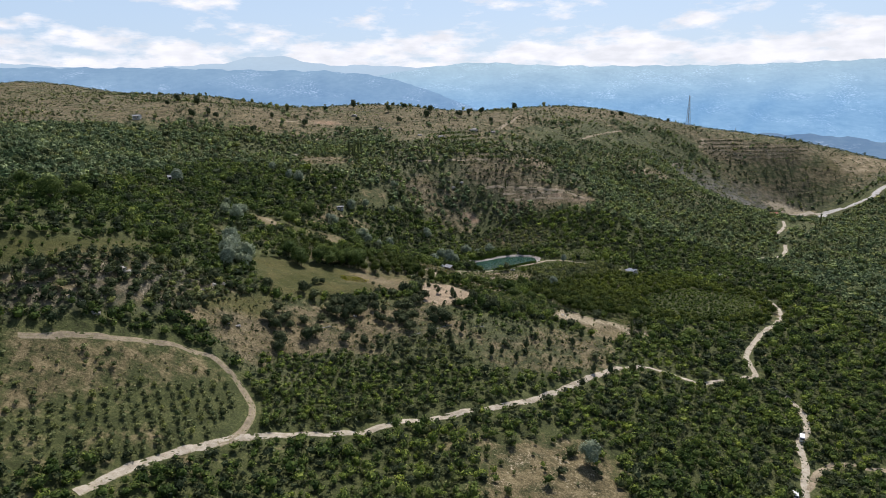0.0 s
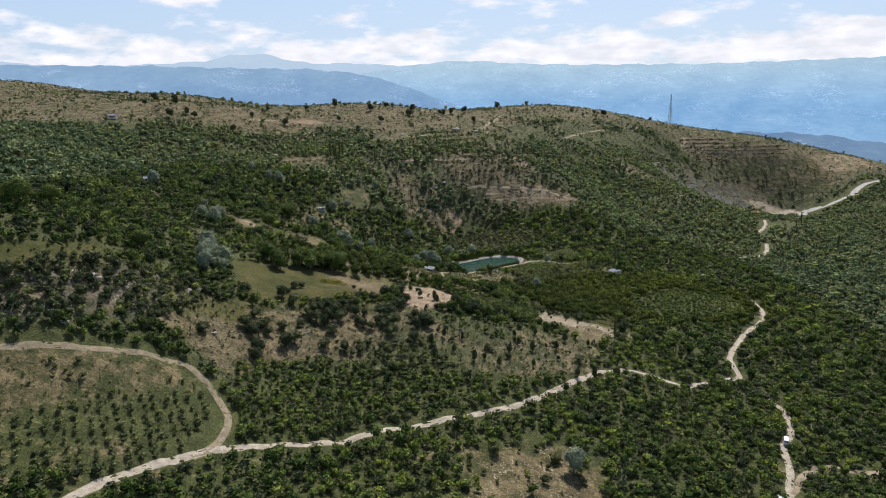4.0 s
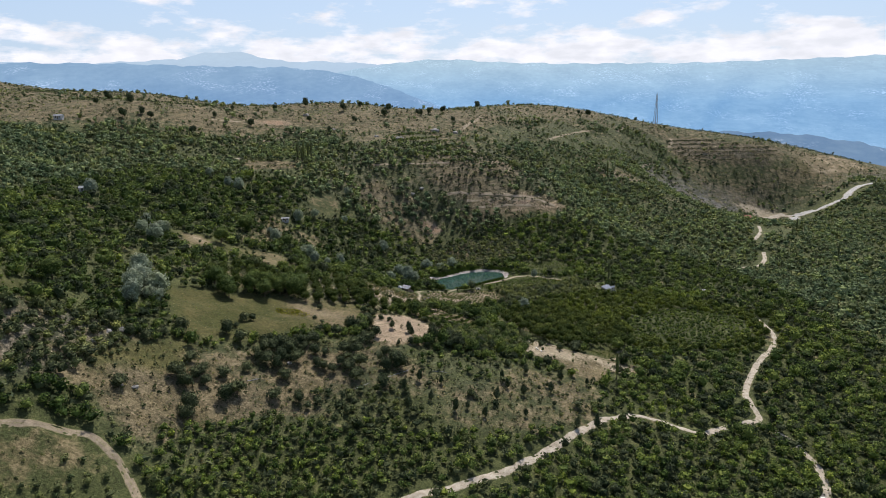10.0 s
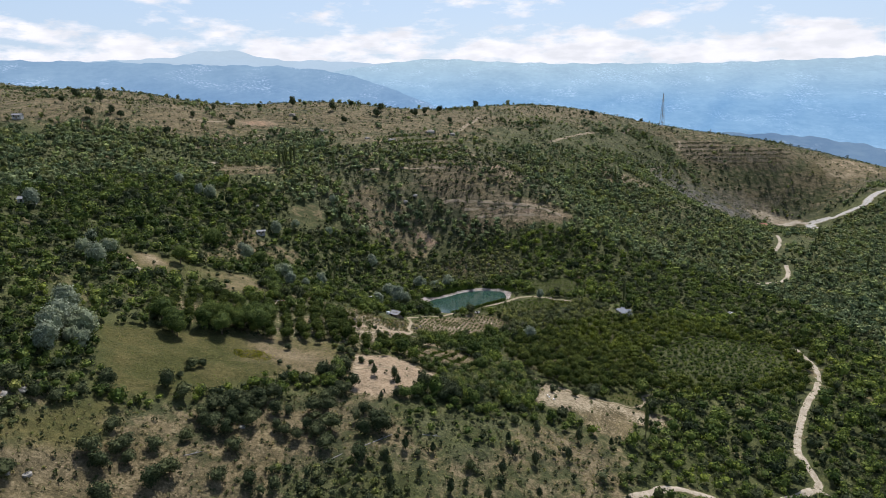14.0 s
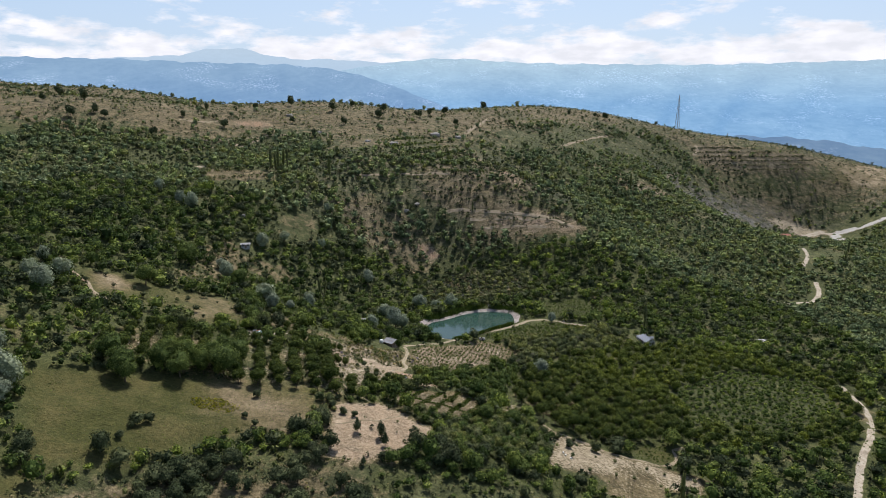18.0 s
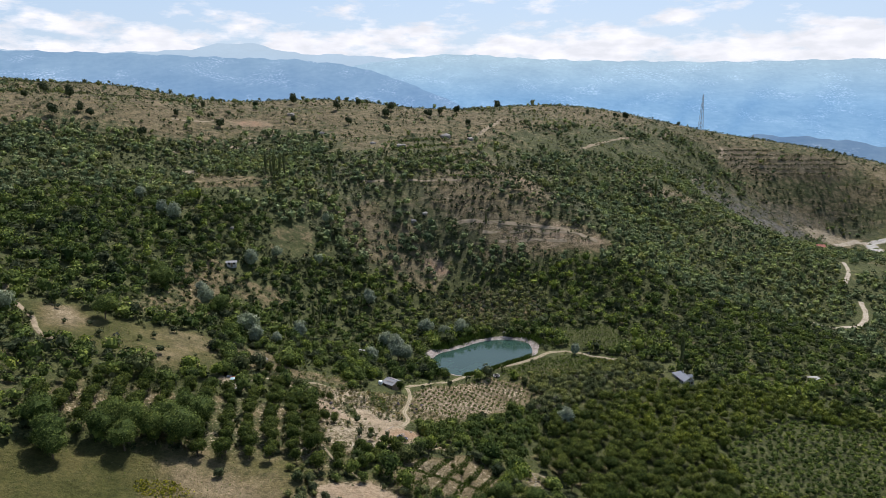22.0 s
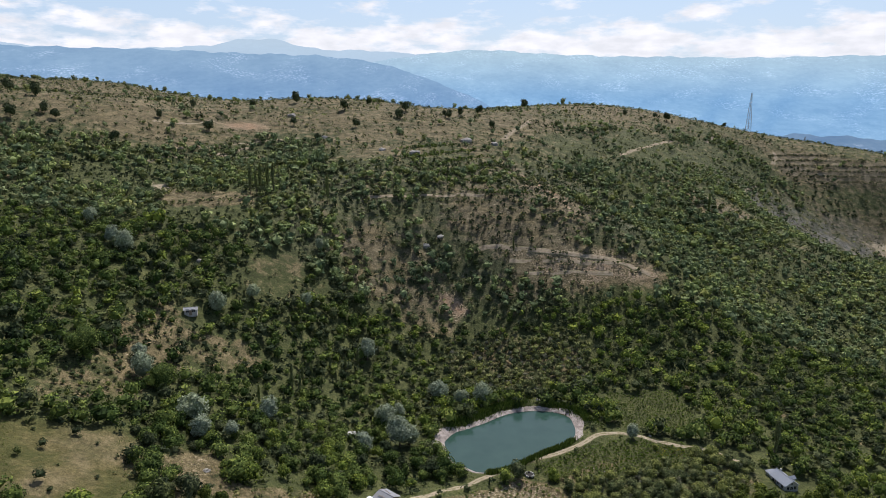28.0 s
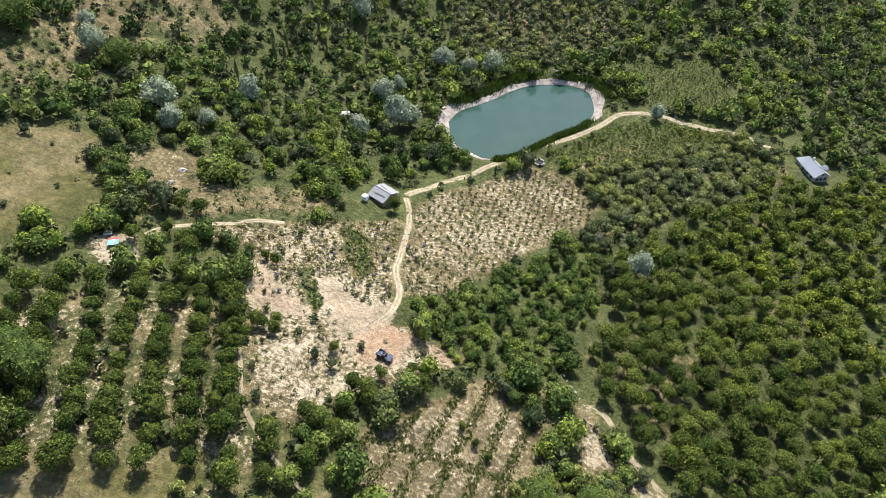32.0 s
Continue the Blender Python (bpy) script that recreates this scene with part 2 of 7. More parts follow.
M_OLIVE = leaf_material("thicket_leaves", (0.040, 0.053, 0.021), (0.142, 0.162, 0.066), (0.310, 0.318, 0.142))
M_TWIG = leaf_material("bare_twigs", (0.085, 0.090, 0.062), (0.165, 0.165, 0.120), (0.27, 0.26, 0.20))
M_SILVER = leaf_material("willow_leaves", (0.10, 0.125, 0.08), (0.26, 0.30, 0.205), (0.43, 0.475, 0.36))
M_GRASS = leaf_material("fresh_grass", (0.038, 0.066, 0.012), (0.088, 0.135, 0.026), (0.17, 0.215, 0.046))
M_STRAW = leaf_material("dry_grass", (0.12, 0.105, 0.05), (0.25, 0.215, 0.115), (0.43, 0.37, 0.225))
M_YELLOW = leaf_material("yellow_flowers", (0.10, 0.12, 0.02), (0.28, 0.27, 0.03), (0.48, 0.43, 0.04))
M_LILAC = leaf_material("lilac_flowers", (0.09, 0.09, 0.08), (0.17, 0.15, 0.19), (0.30, 0.26, 0.35))
M_BARK = plain("tree_bark", (0.11, 0.085, 0.06), 0.95, scale=6)


# ---- the lie of the land ----
LEVEL = (14.248, -5.286, -2.364)
HILLS = [
    (198, 580, 180, 106.4), (-234, 364, 180, 37.6), (-252, -104, 110, 42.0), (540, 556, 110, 50.4), (78, 292, 110, 30.4),
    (-450, 472, 180, 113.1), (144, -302, 110, -35.3), (738, 256, 180, 2.8), (210, 94, 110, -22.8), (90, 904, 180, -58.8),
    (-318, 94, 110, 31.6), (-342, 796, 180, -18.1), (738, 796, 180, -63.3), (-342, -500, 180, 29.7), (474, 94, 110, -23.1),
    (276, -170, 110, -20.3), (738, 490, 110, 30.9), (-450, 820, 110, -22.2),
]
KNOLLS = [
    (-214, 960, 75, 110.0), (-114, 172, 70, 7.9), (-18, 13, 45, -15.2), (348, 340, 70, -36.6), (117, 121, 45, 14.6),
    (-324, 382, 70, -11.9), (-72, -290, 70, -14.1), (441, 364, 45, -30.4), (-153, -203, 45, 24.2), (-72, 466, 70, 20.6),
    (-99, 40, 45, 4.8), (9, 94, 45, -19.0), (-18, -149, 45, 7.5), (-18, 202, 45, 13.0),
]
HOLLOWS = [
    (63, 148, 45, 25.4), (-408, 466, 70, -30.9), (-450, 340, 70, -15.6), (441, 445, 45, 14.8), (522, 310, 45, 20.0),
    (-72, 340, 70, 19.8), (36, -68, 45, -7.0), (225, 13, 45, 5.7), (333, 445, 45, -3.1), (-72, -176, 45, -7.9),
    (-234, 229, 45, 14.2), (-72, 121, 45, 14.2), (-180, 283, 45, 7.8), (96, 424, 70, 6.7), (390, 592, 70, 6.2),
]


POND_Z = 0.0
POND_LINE = [(6.3, 4.0), (9.9, 9.7), (15.1, 13.0), (20.3, 16.4), (26.6, 21.3), (32.9, 24.2), (39.7, 25.0), (46.3, 23.6), (50.2, 20.0), (50.8, 14.5), (50.1, 8.5),
             (47.6, 4.0), (42.7, -0.3), (36.7, -3.9), (30.8, -8.6), (25.0, -13.1), (19.7, -15.0), (15.2, -14.2), (12.0, -11.4), (8.8, -8.6), (6.9, -3.9)]


def inside(poly, x, y):
    """Which of the points lie in a polygon."""
    x, y = np.asarray(x, float), np.asarray(y, float)
    res = np.zeros(x.shape, bool)
    for (x0, y0), (x1, y1) in zip(poly, poly[1:] + poly[:1]):
        if y0 != y1:
            res ^= ((y0 > y) != (y1 > y)) & (x < (x1 - x0) * (y - y0) / (y1 - y0) + x0)
    return res


def edge_far(poly, x, y, closed=True):
    """The distance to the sides of a polygon or to a line."""
    x, y = np.asarray(x, float), np.asarray(y, float)
    best = np.full(x.shape, 1e9)
    for (x0, y0), (x1, y1) in zip(poly, poly[1:] + (poly[:1] if closed else [])):
        dx, dy = x1 - x0, y1 - y0
        s = np.clip(((x - x0) * dx + (y - y0) * dy) / (dx * dx + dy * dy + 1e-9), 0, 1)
        best = np.minimum(best, np.hypot(x - x0 - s * dx, y - y0 - s * dy))
    return best


def shore(x, y):
    """Metres from the water's edge, below zero on the water."""
    d = edge_far(POND_LINE, x, y)
    return np.where(inside(POND_LINE, x, y), -d, d)


def height(x, y):
    x, y = np.asarray(x, float), np.asarray(y, float)
    z = LEVEL[0] + LEVEL[1] * np.clip(x, -500, 800) / 100 + LEVEL[2] * np.clip(y, -700, 1100) / 100
    for cx, cy, r, k in HILLS + KNOLLS + HOLLOWS:
        z = z + k * np.exp(-((x - cx) ** 2 + (y - cy) ** 2) / (2 * r * r))
    # small unevenness
    z = z + 0.5 * np.sin(x * 0.21 + 1.7 * np.sin(y * 0.11)) * np.sin(y * 0.17 + 1.3 * np.sin(x * 0.13))
    z = z + 0.25 * np.sin(x * 0.53 + y * 0.37) * np.sin(y * 0.61 - x * 0.29)
    # the valley beyond the ridge
    beyond = np.clip((y - 760) / 900, 0, 1) + np.clip((x - 700) / 900, 0, 1) * np.clip((y - 200) / 500, 0, 1)
    z = z - 330 * np.clip(beyond, 0, 1) ** 1.2
    # the pond's basin and its rim
    d = shore(x, y)
    rim = POND_Z + 0.1 + 0.45 * np.clip(d, 0, 3)
    k = np.clip((14 - d) / 11, 0, 1)
    k = k * k * (3 - 2 * k)
    z = z * (1 - k) + np.clip(z, rim, rim + 0.25 * np.clip(d, 0, 20)) * k
    return np.where(d < 0, np.maximum(POND_Z + 0.1 + 0.35 * d, POND_Z - 2.0), z)


def ground_z(x, y):
    return float(height(x, y))


# ---- the plan: ways, fields and clearings, in metres ----
MAIN_TRACK = [(-100, -288), (-95, -279), (-91, -272), (-84, -265), (-77, -258), (-71, -253), (-58, -246), (-46, -242), (-33, -234), (-16, -226), (3, -217),
              (21, -205), (43, -184), (54, -176), (64, -172), (72, -174), (83, -176), (90, -173), (108, -164), (114, -159), (116, -149), (119, -140), (131, -123),
              (143, -108), (160, -89), (170, -72), (174, -56), (174, -41)]
EAST_TRACK = [(111, -163), (118, -171), (120, -178), (119, -187), (114, -199), (106, -208), (101, -221), (93, -235), (84, -255)]
EAST_FORK = [(93, -236), (103, -225), (111, -219), (120, -217), (132, -217), (160, -212)]
PAVED_ROAD = [(424, 306), (437, 334), (446, 353), (462, 346), (476, 336), (488, 330), (498, 339), (512, 345), (540, 350), (580, 352)]
ROAD_BRANCH = [(446, 353), (434, 361), (411, 354)]
GULLY_TRACK = [(223, 89), (237, 87), (257, 96), (272, 113), (283, 134)]
UPPER_GULLY_TRACK = [(292, 164), (311, 189), (322, 212)]
CURVE_TRACK = [(-131, -249), (-127, -247), (-120, -241), (-110, -235), (-103, -230), (-96, -227), (-89, -225), (-82, -229), (-77, -235), (-74, -240), (-73, -248), (-75, -256), (-78, -260)]
POND_PATH = [(-4, -37), (2, -32), (9, -26), (16, -20), (24, -15), (32, -10), (41, -6), (50, 0), (57, 6), (66, 6), (73, 3), (82, -1), (90, -2), (95, -6), (100, -9)]
HUT_PATH = [(-4, -38), (-3, -44), (-3, -50), (-4, -59), (-5, -67), (-4, -74), (-5, -80), (-7, -83)]
WEST_PATH = [(-50, -71), (-47, -68), (-42, -65), (-35, -61), (-28, -58)]
FIELD_PATH = [(29, -97), (32, -98), (36, -108), (42, -115), (48, -119), (55, -124), (64, -126), (70, -125), (75, -120), (76, -115), (80, -114), (83, -114)]

VINEYARD = [(-2, -40), (7, -32), (18, -25), (27, -19), (35, -21), (40, -28), (43, -36), (40, -42), (32, -48), (23, -55), (14, -64), (6, -64), (-1, -58), (-3, -47)]
STRIP_FIELD = [(-11, -113), (-6, -106), (2, -101), (12, -94), (20, -103), (19, -112), (7, -123), (-6, -121)]
ORCHARD_WEST = [(-90, -100), (-74, -85), (-63, -89), (-53, -83), (-37, -84), (-29, -84), (-25, -105), (-18, -114), (-22, -121), (-31, -118), (-46, -120), (-61, -121), (-88, -112)]
DRY_FIELD = [(-57, -125), (-46, -122), (-32, -119), (-29, -128), (-30, -136), (-32, -139), (-46, -140), (-56, -136)]
BARE_BANK = [(-25, -124), (-19, -121), (-13, -120), (-6, -124), (2, -131), (-1, -138), (-4, -144), (-9, -149), (-19, -153), (-25, -149), (-25, -137)]
BARE_SLOPE = [(-32, -74), (-23, -76), (-14, -83), (-10, -87), (6, -90), (-2, -98), (-12, -104), (-18, -110), (-25, -106), (-29, -93)]
RAMP = [(-20, -73), (-16, -74), (-10, -80), (-5, -78), (-5, -82), (-7, -85), (-11, -88), (-15, -85), (-17, -81)]
HERB_SLOPE = [(-46, -68), (-35, -61), (-18, -54), (-5, -48), (-5, -67), (-5, -81), (-17, -78), (-25, -77), (-34, -69)]
PALE_FIELD = [(-92, -50), (-84, -47), (-72, -42), (-61, -68), (-72, -75), (-80, -70)]
POND_MEADOW = [(66, 36), (92, 36), (93, 9), (66, 9)]
MEADOW = [(-101, -132), (-80, -122), (-62, -120), (-47, -116), (-30, -116), (-28, -132), (-33, -140), (-44, -141), (-58, -152), (-71, -161), (-84, -166)]
ORANGE_BANK = [(-17, -128), (-7, -128), (-5, -140), (-9, -147), (-18, -147)]
BROWN_HILL = [(-104, -198), (-93, -178), (-60, -158), (-30, -151), (-10, -151), (6, -156), (30, -150), (53, -162), (42, -184), (15, -196), (-2, -196), (-16, -186), (-42, -200), (-60, -222), (-74, -226), (-90, -219)]
TERRACE_FIELD = [(-150, -250), (-122, -244), (-98, -229), (-83, -231), (-77, -243), (-80, -257), (-90, -270), (-108, -282), (-150, -300)]
ORCHARD_EAST = [(45, -55), (63, -37), (78, -34), (99, -16), (124, -20), (190, -40), (160, -100), (83, -113), (77, -110), (61, -117), (55, -121), (42, -113), (34, -105), (30, -95), (31, -82), (37, -72)]
BARE_TERRACE = [(39, 126), (68, 120), (90, 116), (121, 112), (102, 96), (71, 97), (51, 107)]
MID_BARE = [(-39, 112), (-1, 137), (12, 113), (19, 97), (-8, 102), (-32, 96)]
WEST_TERRACES = [(-129, 140), (-104, 134), (-80, 140), (-76, 122), (-109, 100)]
GREEN_TERRACES = [(-15, 265), (21, 291), (64, 231), (56, 151), (22, 174), (-11, 213)]
HILL_BARE = [(25, 159), (75, 225), (92, 140), (60, 118), (33, 128)]
PATCH_WEST = [(-114, -56), (-108, -50), (-98, -57), (-102, -66), (-109, -66)]
WEST_CLEARING = [(-118, -58), (-108, -48), (-89, -51), (-68, -43), (-60, -67), (-70, -77), (-86, -73), (-100, -76), (-108, -75)]
SOUTH_EAST_BARE = [(28, -97), (34, -109), (42, -115), (57, -125), (68, -127), (78, -132), (73, -140), (31, -139), (37, -121), (33, -110), (26, -110)]
BROWN_THICKET = [(6, 74), (26, 80), (68, 71), (65, 44), (39, 37), (15, 46)]
THICKET_EAST = [(38, -17), (55, -6), (87, -1), (97, -9), (99, -16), (78, -34), (63, -37), (45, -55), (33, -49), (43, -38)]
GREEN_CROP = [(94, -71), (129, -46), (163, -47), (158, -77), (124, -98), (91, -96)]
GRASS_PATCH = [(-70, 78), (-60, 97), (-49, 94), (-52, 75), (-65, 63)]
OLIVE_SLOPE = [(-93, 10), (-90, 27), (-76, 30), (-71, 1), (-77, -25), (-86, -18)]
TAN_SLOPE = [(-71, 25), (-61, 31), (-53, 24), (-58, 15), (-66, 13)]
EAST_TERRACES = [(337, 475), (389, 479), (431, 455), (483, 457), (454, 430), (383, 432), (339, 438)]
RED_BARE = [(-138, 277), (-117, 290), (-100, 281), (-104, 270), (-130, 267)]
WHITE_BANK = [(-134, 146), (-126, 146), (-119, 132), (-123, 124)]
GRASS_WEST = [(-151, -219), (-134, -201), (-121, -170), (-122, -198), (-135, -219), (-146, -228)]
ROCKY_SCRUB = [(-145, -236), (-135, -212), (-114, -184), (-98, -172), (-92, -186), (-100, -208), (-118, -226), (-136, -244)]
RED_GULLY = [(56, 265), (63, 240), (73, 223), (80, 205), (79, 150), (71, 144), (65, 166), (57, 192), (52, 223)]
RED_SCAR = [(7, 109), (15, 107), (21, 99), (16, 96), (8, 103)]
LOWER_TERRACES = [(184, 280), (216, 291), (248, 288), (210, 253), (180, 254)]
FAR_BARE = [(378, 374), (410, 381), (440, 362), (421, 350), (389, 360)]
SHED_YARD = [(-58, -75), (-52, -71), (-49, -78), (-52, -81), (-55, -79)]
SAND_SPOT = [(-58, -41), (-50, -38), (-45, -55), (-53, -60)]
MIXED_SLOPE = [(30, 235), (110, 270), (180, 330), (250, 360), (330, 370), (345, 440), (290, 490), (220, 440), (150, 390), (80, 320)]
DRY_KNOB = [(-108, -203), (-99, -183), (-84, -174), (-82, -190), (-93, -211), (-103, -213)]
CLEARING = [(-10, -236), (14, -228), (30, -232), (32, -262), (10, -280), (-14, -262)]
RIDGE_WAYS = [
    ("ridge_track", [(59, 307), (66, 324), (77, 346), (90, 374)], 4.0),
    ("ridge_track", [(-150, 183), (-147, 189), (-144, 197), (-119, 213), (-92, 219)], 3.4),
    ("ridge_track", [(266, 447), (282, 471), (295, 491)], 4.5),
    ("ridge_track", [(148, 316), (180, 359), (205, 390), (219, 408)], 3.0),
    ("ridge_track", [(334, 450), (345, 468), (347, 477)], 4.0),
    ("ridge_track", [(-146, 212), (-139, 220), (-123, 233), (-100, 251), (-80, 261)], 2.8),
    ("ridge_track", [(-168, 247), (-151, 259), (-139, 278)], 2.4),
    ("ridge_track", [(-124, 212), (-116, 220), (-107, 237)], 3.6),
    ("ridge_track", [(189, 289), (203, 285), (187, 265), (217, 280)], 2.2),
    ("ridge_track", [(246, 324), (271, 369), (299, 401)], 2.4),
    ("terrace_path", [(25, 129), (36, 128), (51, 122), (68, 115), (91, 110), (104, 106)], 2.6),
    ("terrace_path", [(41, 119), (58, 114), (79, 109), (97, 110)], 2.0),
    ("terrace_path", [(49, 110), (66, 106), (86, 103)], 2.0),
    ("terrace_path", [(-30, 161), (-4, 168), (16, 169), (33, 167)], 2.4),
    ("terrace_path", [(-128, -49), (-121, -58), (-112, -66), (-106, -74), (-100, -76)], 1.6),
    ("gully_path", [(-33, -84), (-31, -88), (-28, -97), (-26, -105), (-23, -110), (-20, -114), (-17, -117), (-13, -120)], 0.7),
    ("foot_path", [(-37, -140), (-32, -139), (-26, -137), (-19, -134), (-13, -132), (-10, -129), (-6, -125)], 0.55),
]
RIDGE = [(-700, 40), (-520, 60), (-330, 110), (-234, 168), (-183, 195), (-150, 208), (-118, 238), (-92, 258), (-67, 249), (-50, 200), (-11, 213), (22, 240), (60, 255), (110, 280),
         (180, 335), (250, 372), (330, 385), (420, 380), (480, 360), (620, 420), (720, 640), (500, 800), (-700, 800)]
CENTRAL_SLOPE = [(-66, 100), (-10, 92), (60, 92), (115, 135), (130, 200), (110, 280), (60, 255), (-10, 213), (-50, 195), (-72, 145)]
EAST_FIELD = [(488, 425), (530, 470), (580, 480), (600, 440), (585, 425), (530, 405), (491, 410)]
PINE_BELT = [(350, 462), (380, 448), (394, 410), (380, 385), (345, 400), (338, 430)]
THICKET_SOUTH = [(-4, -79), (0, -76), (9, -71), (19, -62), (33, -49), (43, -56), (36, -72), (29, -81), (26, -93), (16, -95), (6, -90), (2, -84)]
LANE = [(40, -67), (35, -75), (30, -81), (29, -87), (28, -94), (28, -100)]
PATH_GREEN = [(28, -17), (53, 0), (73, 4), (87, -1), (77, -11), (52, -19), (38, -17)]
GRASS_STRIP = [(-46, -52), (-26, -42), (-15, -52), (-36, -60), (-47, -68)]
ORANGE_YARD = [(-12, -86), (-6, -83), (-1, -85), (7, -89), (6, -91), (-2, -88), (-4, -94), (-10, -94)]
GRASS_TRI = [(61, -117), (77, -110), (75, -120), (70, -125), (64, -126)]
HEDGE_MID = [(-32, -120), (-25, -119), (-24, -124), (-25, -134), (-29, -136), (-31, -132), (-29, -128)]
EAST_SLOPE = [(250, 330), (330, 300), (420, 375), (560, 380), (700, 420), (700, 640), (300, 640)]


SIDE_TURF = [(-103, -196), (-93, -180), (-83, -166), (-80, -173), (-78, -183), (-85, -192), (-91, -194), (-98, -202)]
RUSTY_SLOPE = [(-85, -193), (-77, -186), (-68, -185), (-66, -197), (-65, -206), (-78, -212), (-86, -215), (-94, -210), (-97, -204)]
ERODED_SLOPE = [(-61, -166), (-45, -162), (-35, -167), (-33, -180), (-45, -184), (-54, -180), (-52, -203), (-63, -206), (-67, -191), (-58, -182)]
EAST_DRY = [(-13, -168), (1, -165), (6, -178), (17, -176), (16, -162), (27, -152), (39, -153), (54, -151), (53, -165), (43, -178), (29, -191), (6, -196), (-5, -199), (-11, -182)]
SMALL_KNOB = [(45, -137), (65, -131), (61, -153), (50, -152), (43, -146)]
LOW_WOOD = [(-77, -214), (-62, -204), (-53, -196), (-37, -201), (-17, -193), (-8, -209), (-32, -226), (-45, -235), (-65, -248), (-72, -240)]
HILL_BUSHES = [(-42, -184), (-28, -178), (-15, -177), (-6, -198), (-20, -200), (-40, -202)]
GREEN_LEDGE = [(-15, -156), (4, -151), (19, -148), (35, -141), (20, -157), (13, -169), (0, -172), (-9, -164)]
TERRACE_DRY = [(-133, -250), (-116, -239), (-98, -228), (-86, -227), (-79, -232), (-93, -242), (-105, -250), (-114, -262), (-125, -270)]
WEST_DRY_SLOPE = [(-94, 17), (-88, 37), (-81, 30), (-75, 20), (-66, 28), (-51, 26), (-65, 5), (-74, 6), (-80, 15), (-88, 5)]
STONY_ROWS = [(-94, -16), (-82, -7), (-75, -21), (-81, -34), (-94, -44), (-99, -29)]
HILL_GRASS = [(-74, 60), (-72, 75), (-59, 92), (-51, 82), (-36, 91), (-43, 75), (-68, 49)]
HILL_SPOT = [(-37, 133), (-22, 142), (-13, 127), (-28, 113), (-38, 116)]
HILL_SPOT_LOW = [(-29, 100), (-12, 112), (3, 102), (13, 83), (-2, 84), (-14, 90)]
GREEN_LANE = [(-112, 110), (-81, 116), (-80, 100), (-105, 90)]
GREY_BREAK = [(13, 179), (43, 195), (53, 154), (52, 126), (36, 131), (15, 146)]
GREEN_TONGUE = [(-16, -56), (-12, -56), (-10, -69), (-12, -72), (-15, -65)]
GREEN_TONGUE_LOW = [(-22, -71), (-18, -75), (-17, -83), (-19, -83), (-21, -77)]
HERB_EAST = [(-4, -50), (-1, -58), (6, -64), (13, -66), (7, -71), (-2, -76), (-5, -67)]
PINK_CLIFF = [(-32, -72), (-29, -72), (-25, -79), (-19, -83), (-23, -85), (-29, -85)]


def soft_zone(poly, x, y, blur=3.0):
    """One well inside a polygon, zero well outside."""
    d = edge_far(poly, x, y)
    return np.clip(0.5 + np.where(inside(poly, x, y), d, -d) / (2 * blur), 0, 1)


WAYS = [(MAIN_TRACK, 3.4), (EAST_TRACK, 2.4), (EAST_FORK, 2.0), (PAVED_ROAD, 30), (ROAD_BRANCH, 20), (GULLY_TRACK, 8), (UPPER_GULLY_TRACK, 9),
        (CURVE_TRACK, 5.5), (POND_PATH, 2.0), (HUT_PATH, 1.8), (WEST_PATH, 1.6), (FIELD_PATH, 1.6), (LANE, 0.8)]


def lumps(x, y, size, seed=0.0):
    """A cheap smooth noise from -1 to 1."""
    a, b = x / size + seed, y / size - 0.7 * seed
    return (np.sin(a * 1.3 + 2.1 * np.sin(b * 0.9 + seed)) + np.sin(b * 1.7 + 1.9 * np.sin(a * 1.1)) + np.sin((a + b) * 2.3 + seed) * 0.6) / 2.6


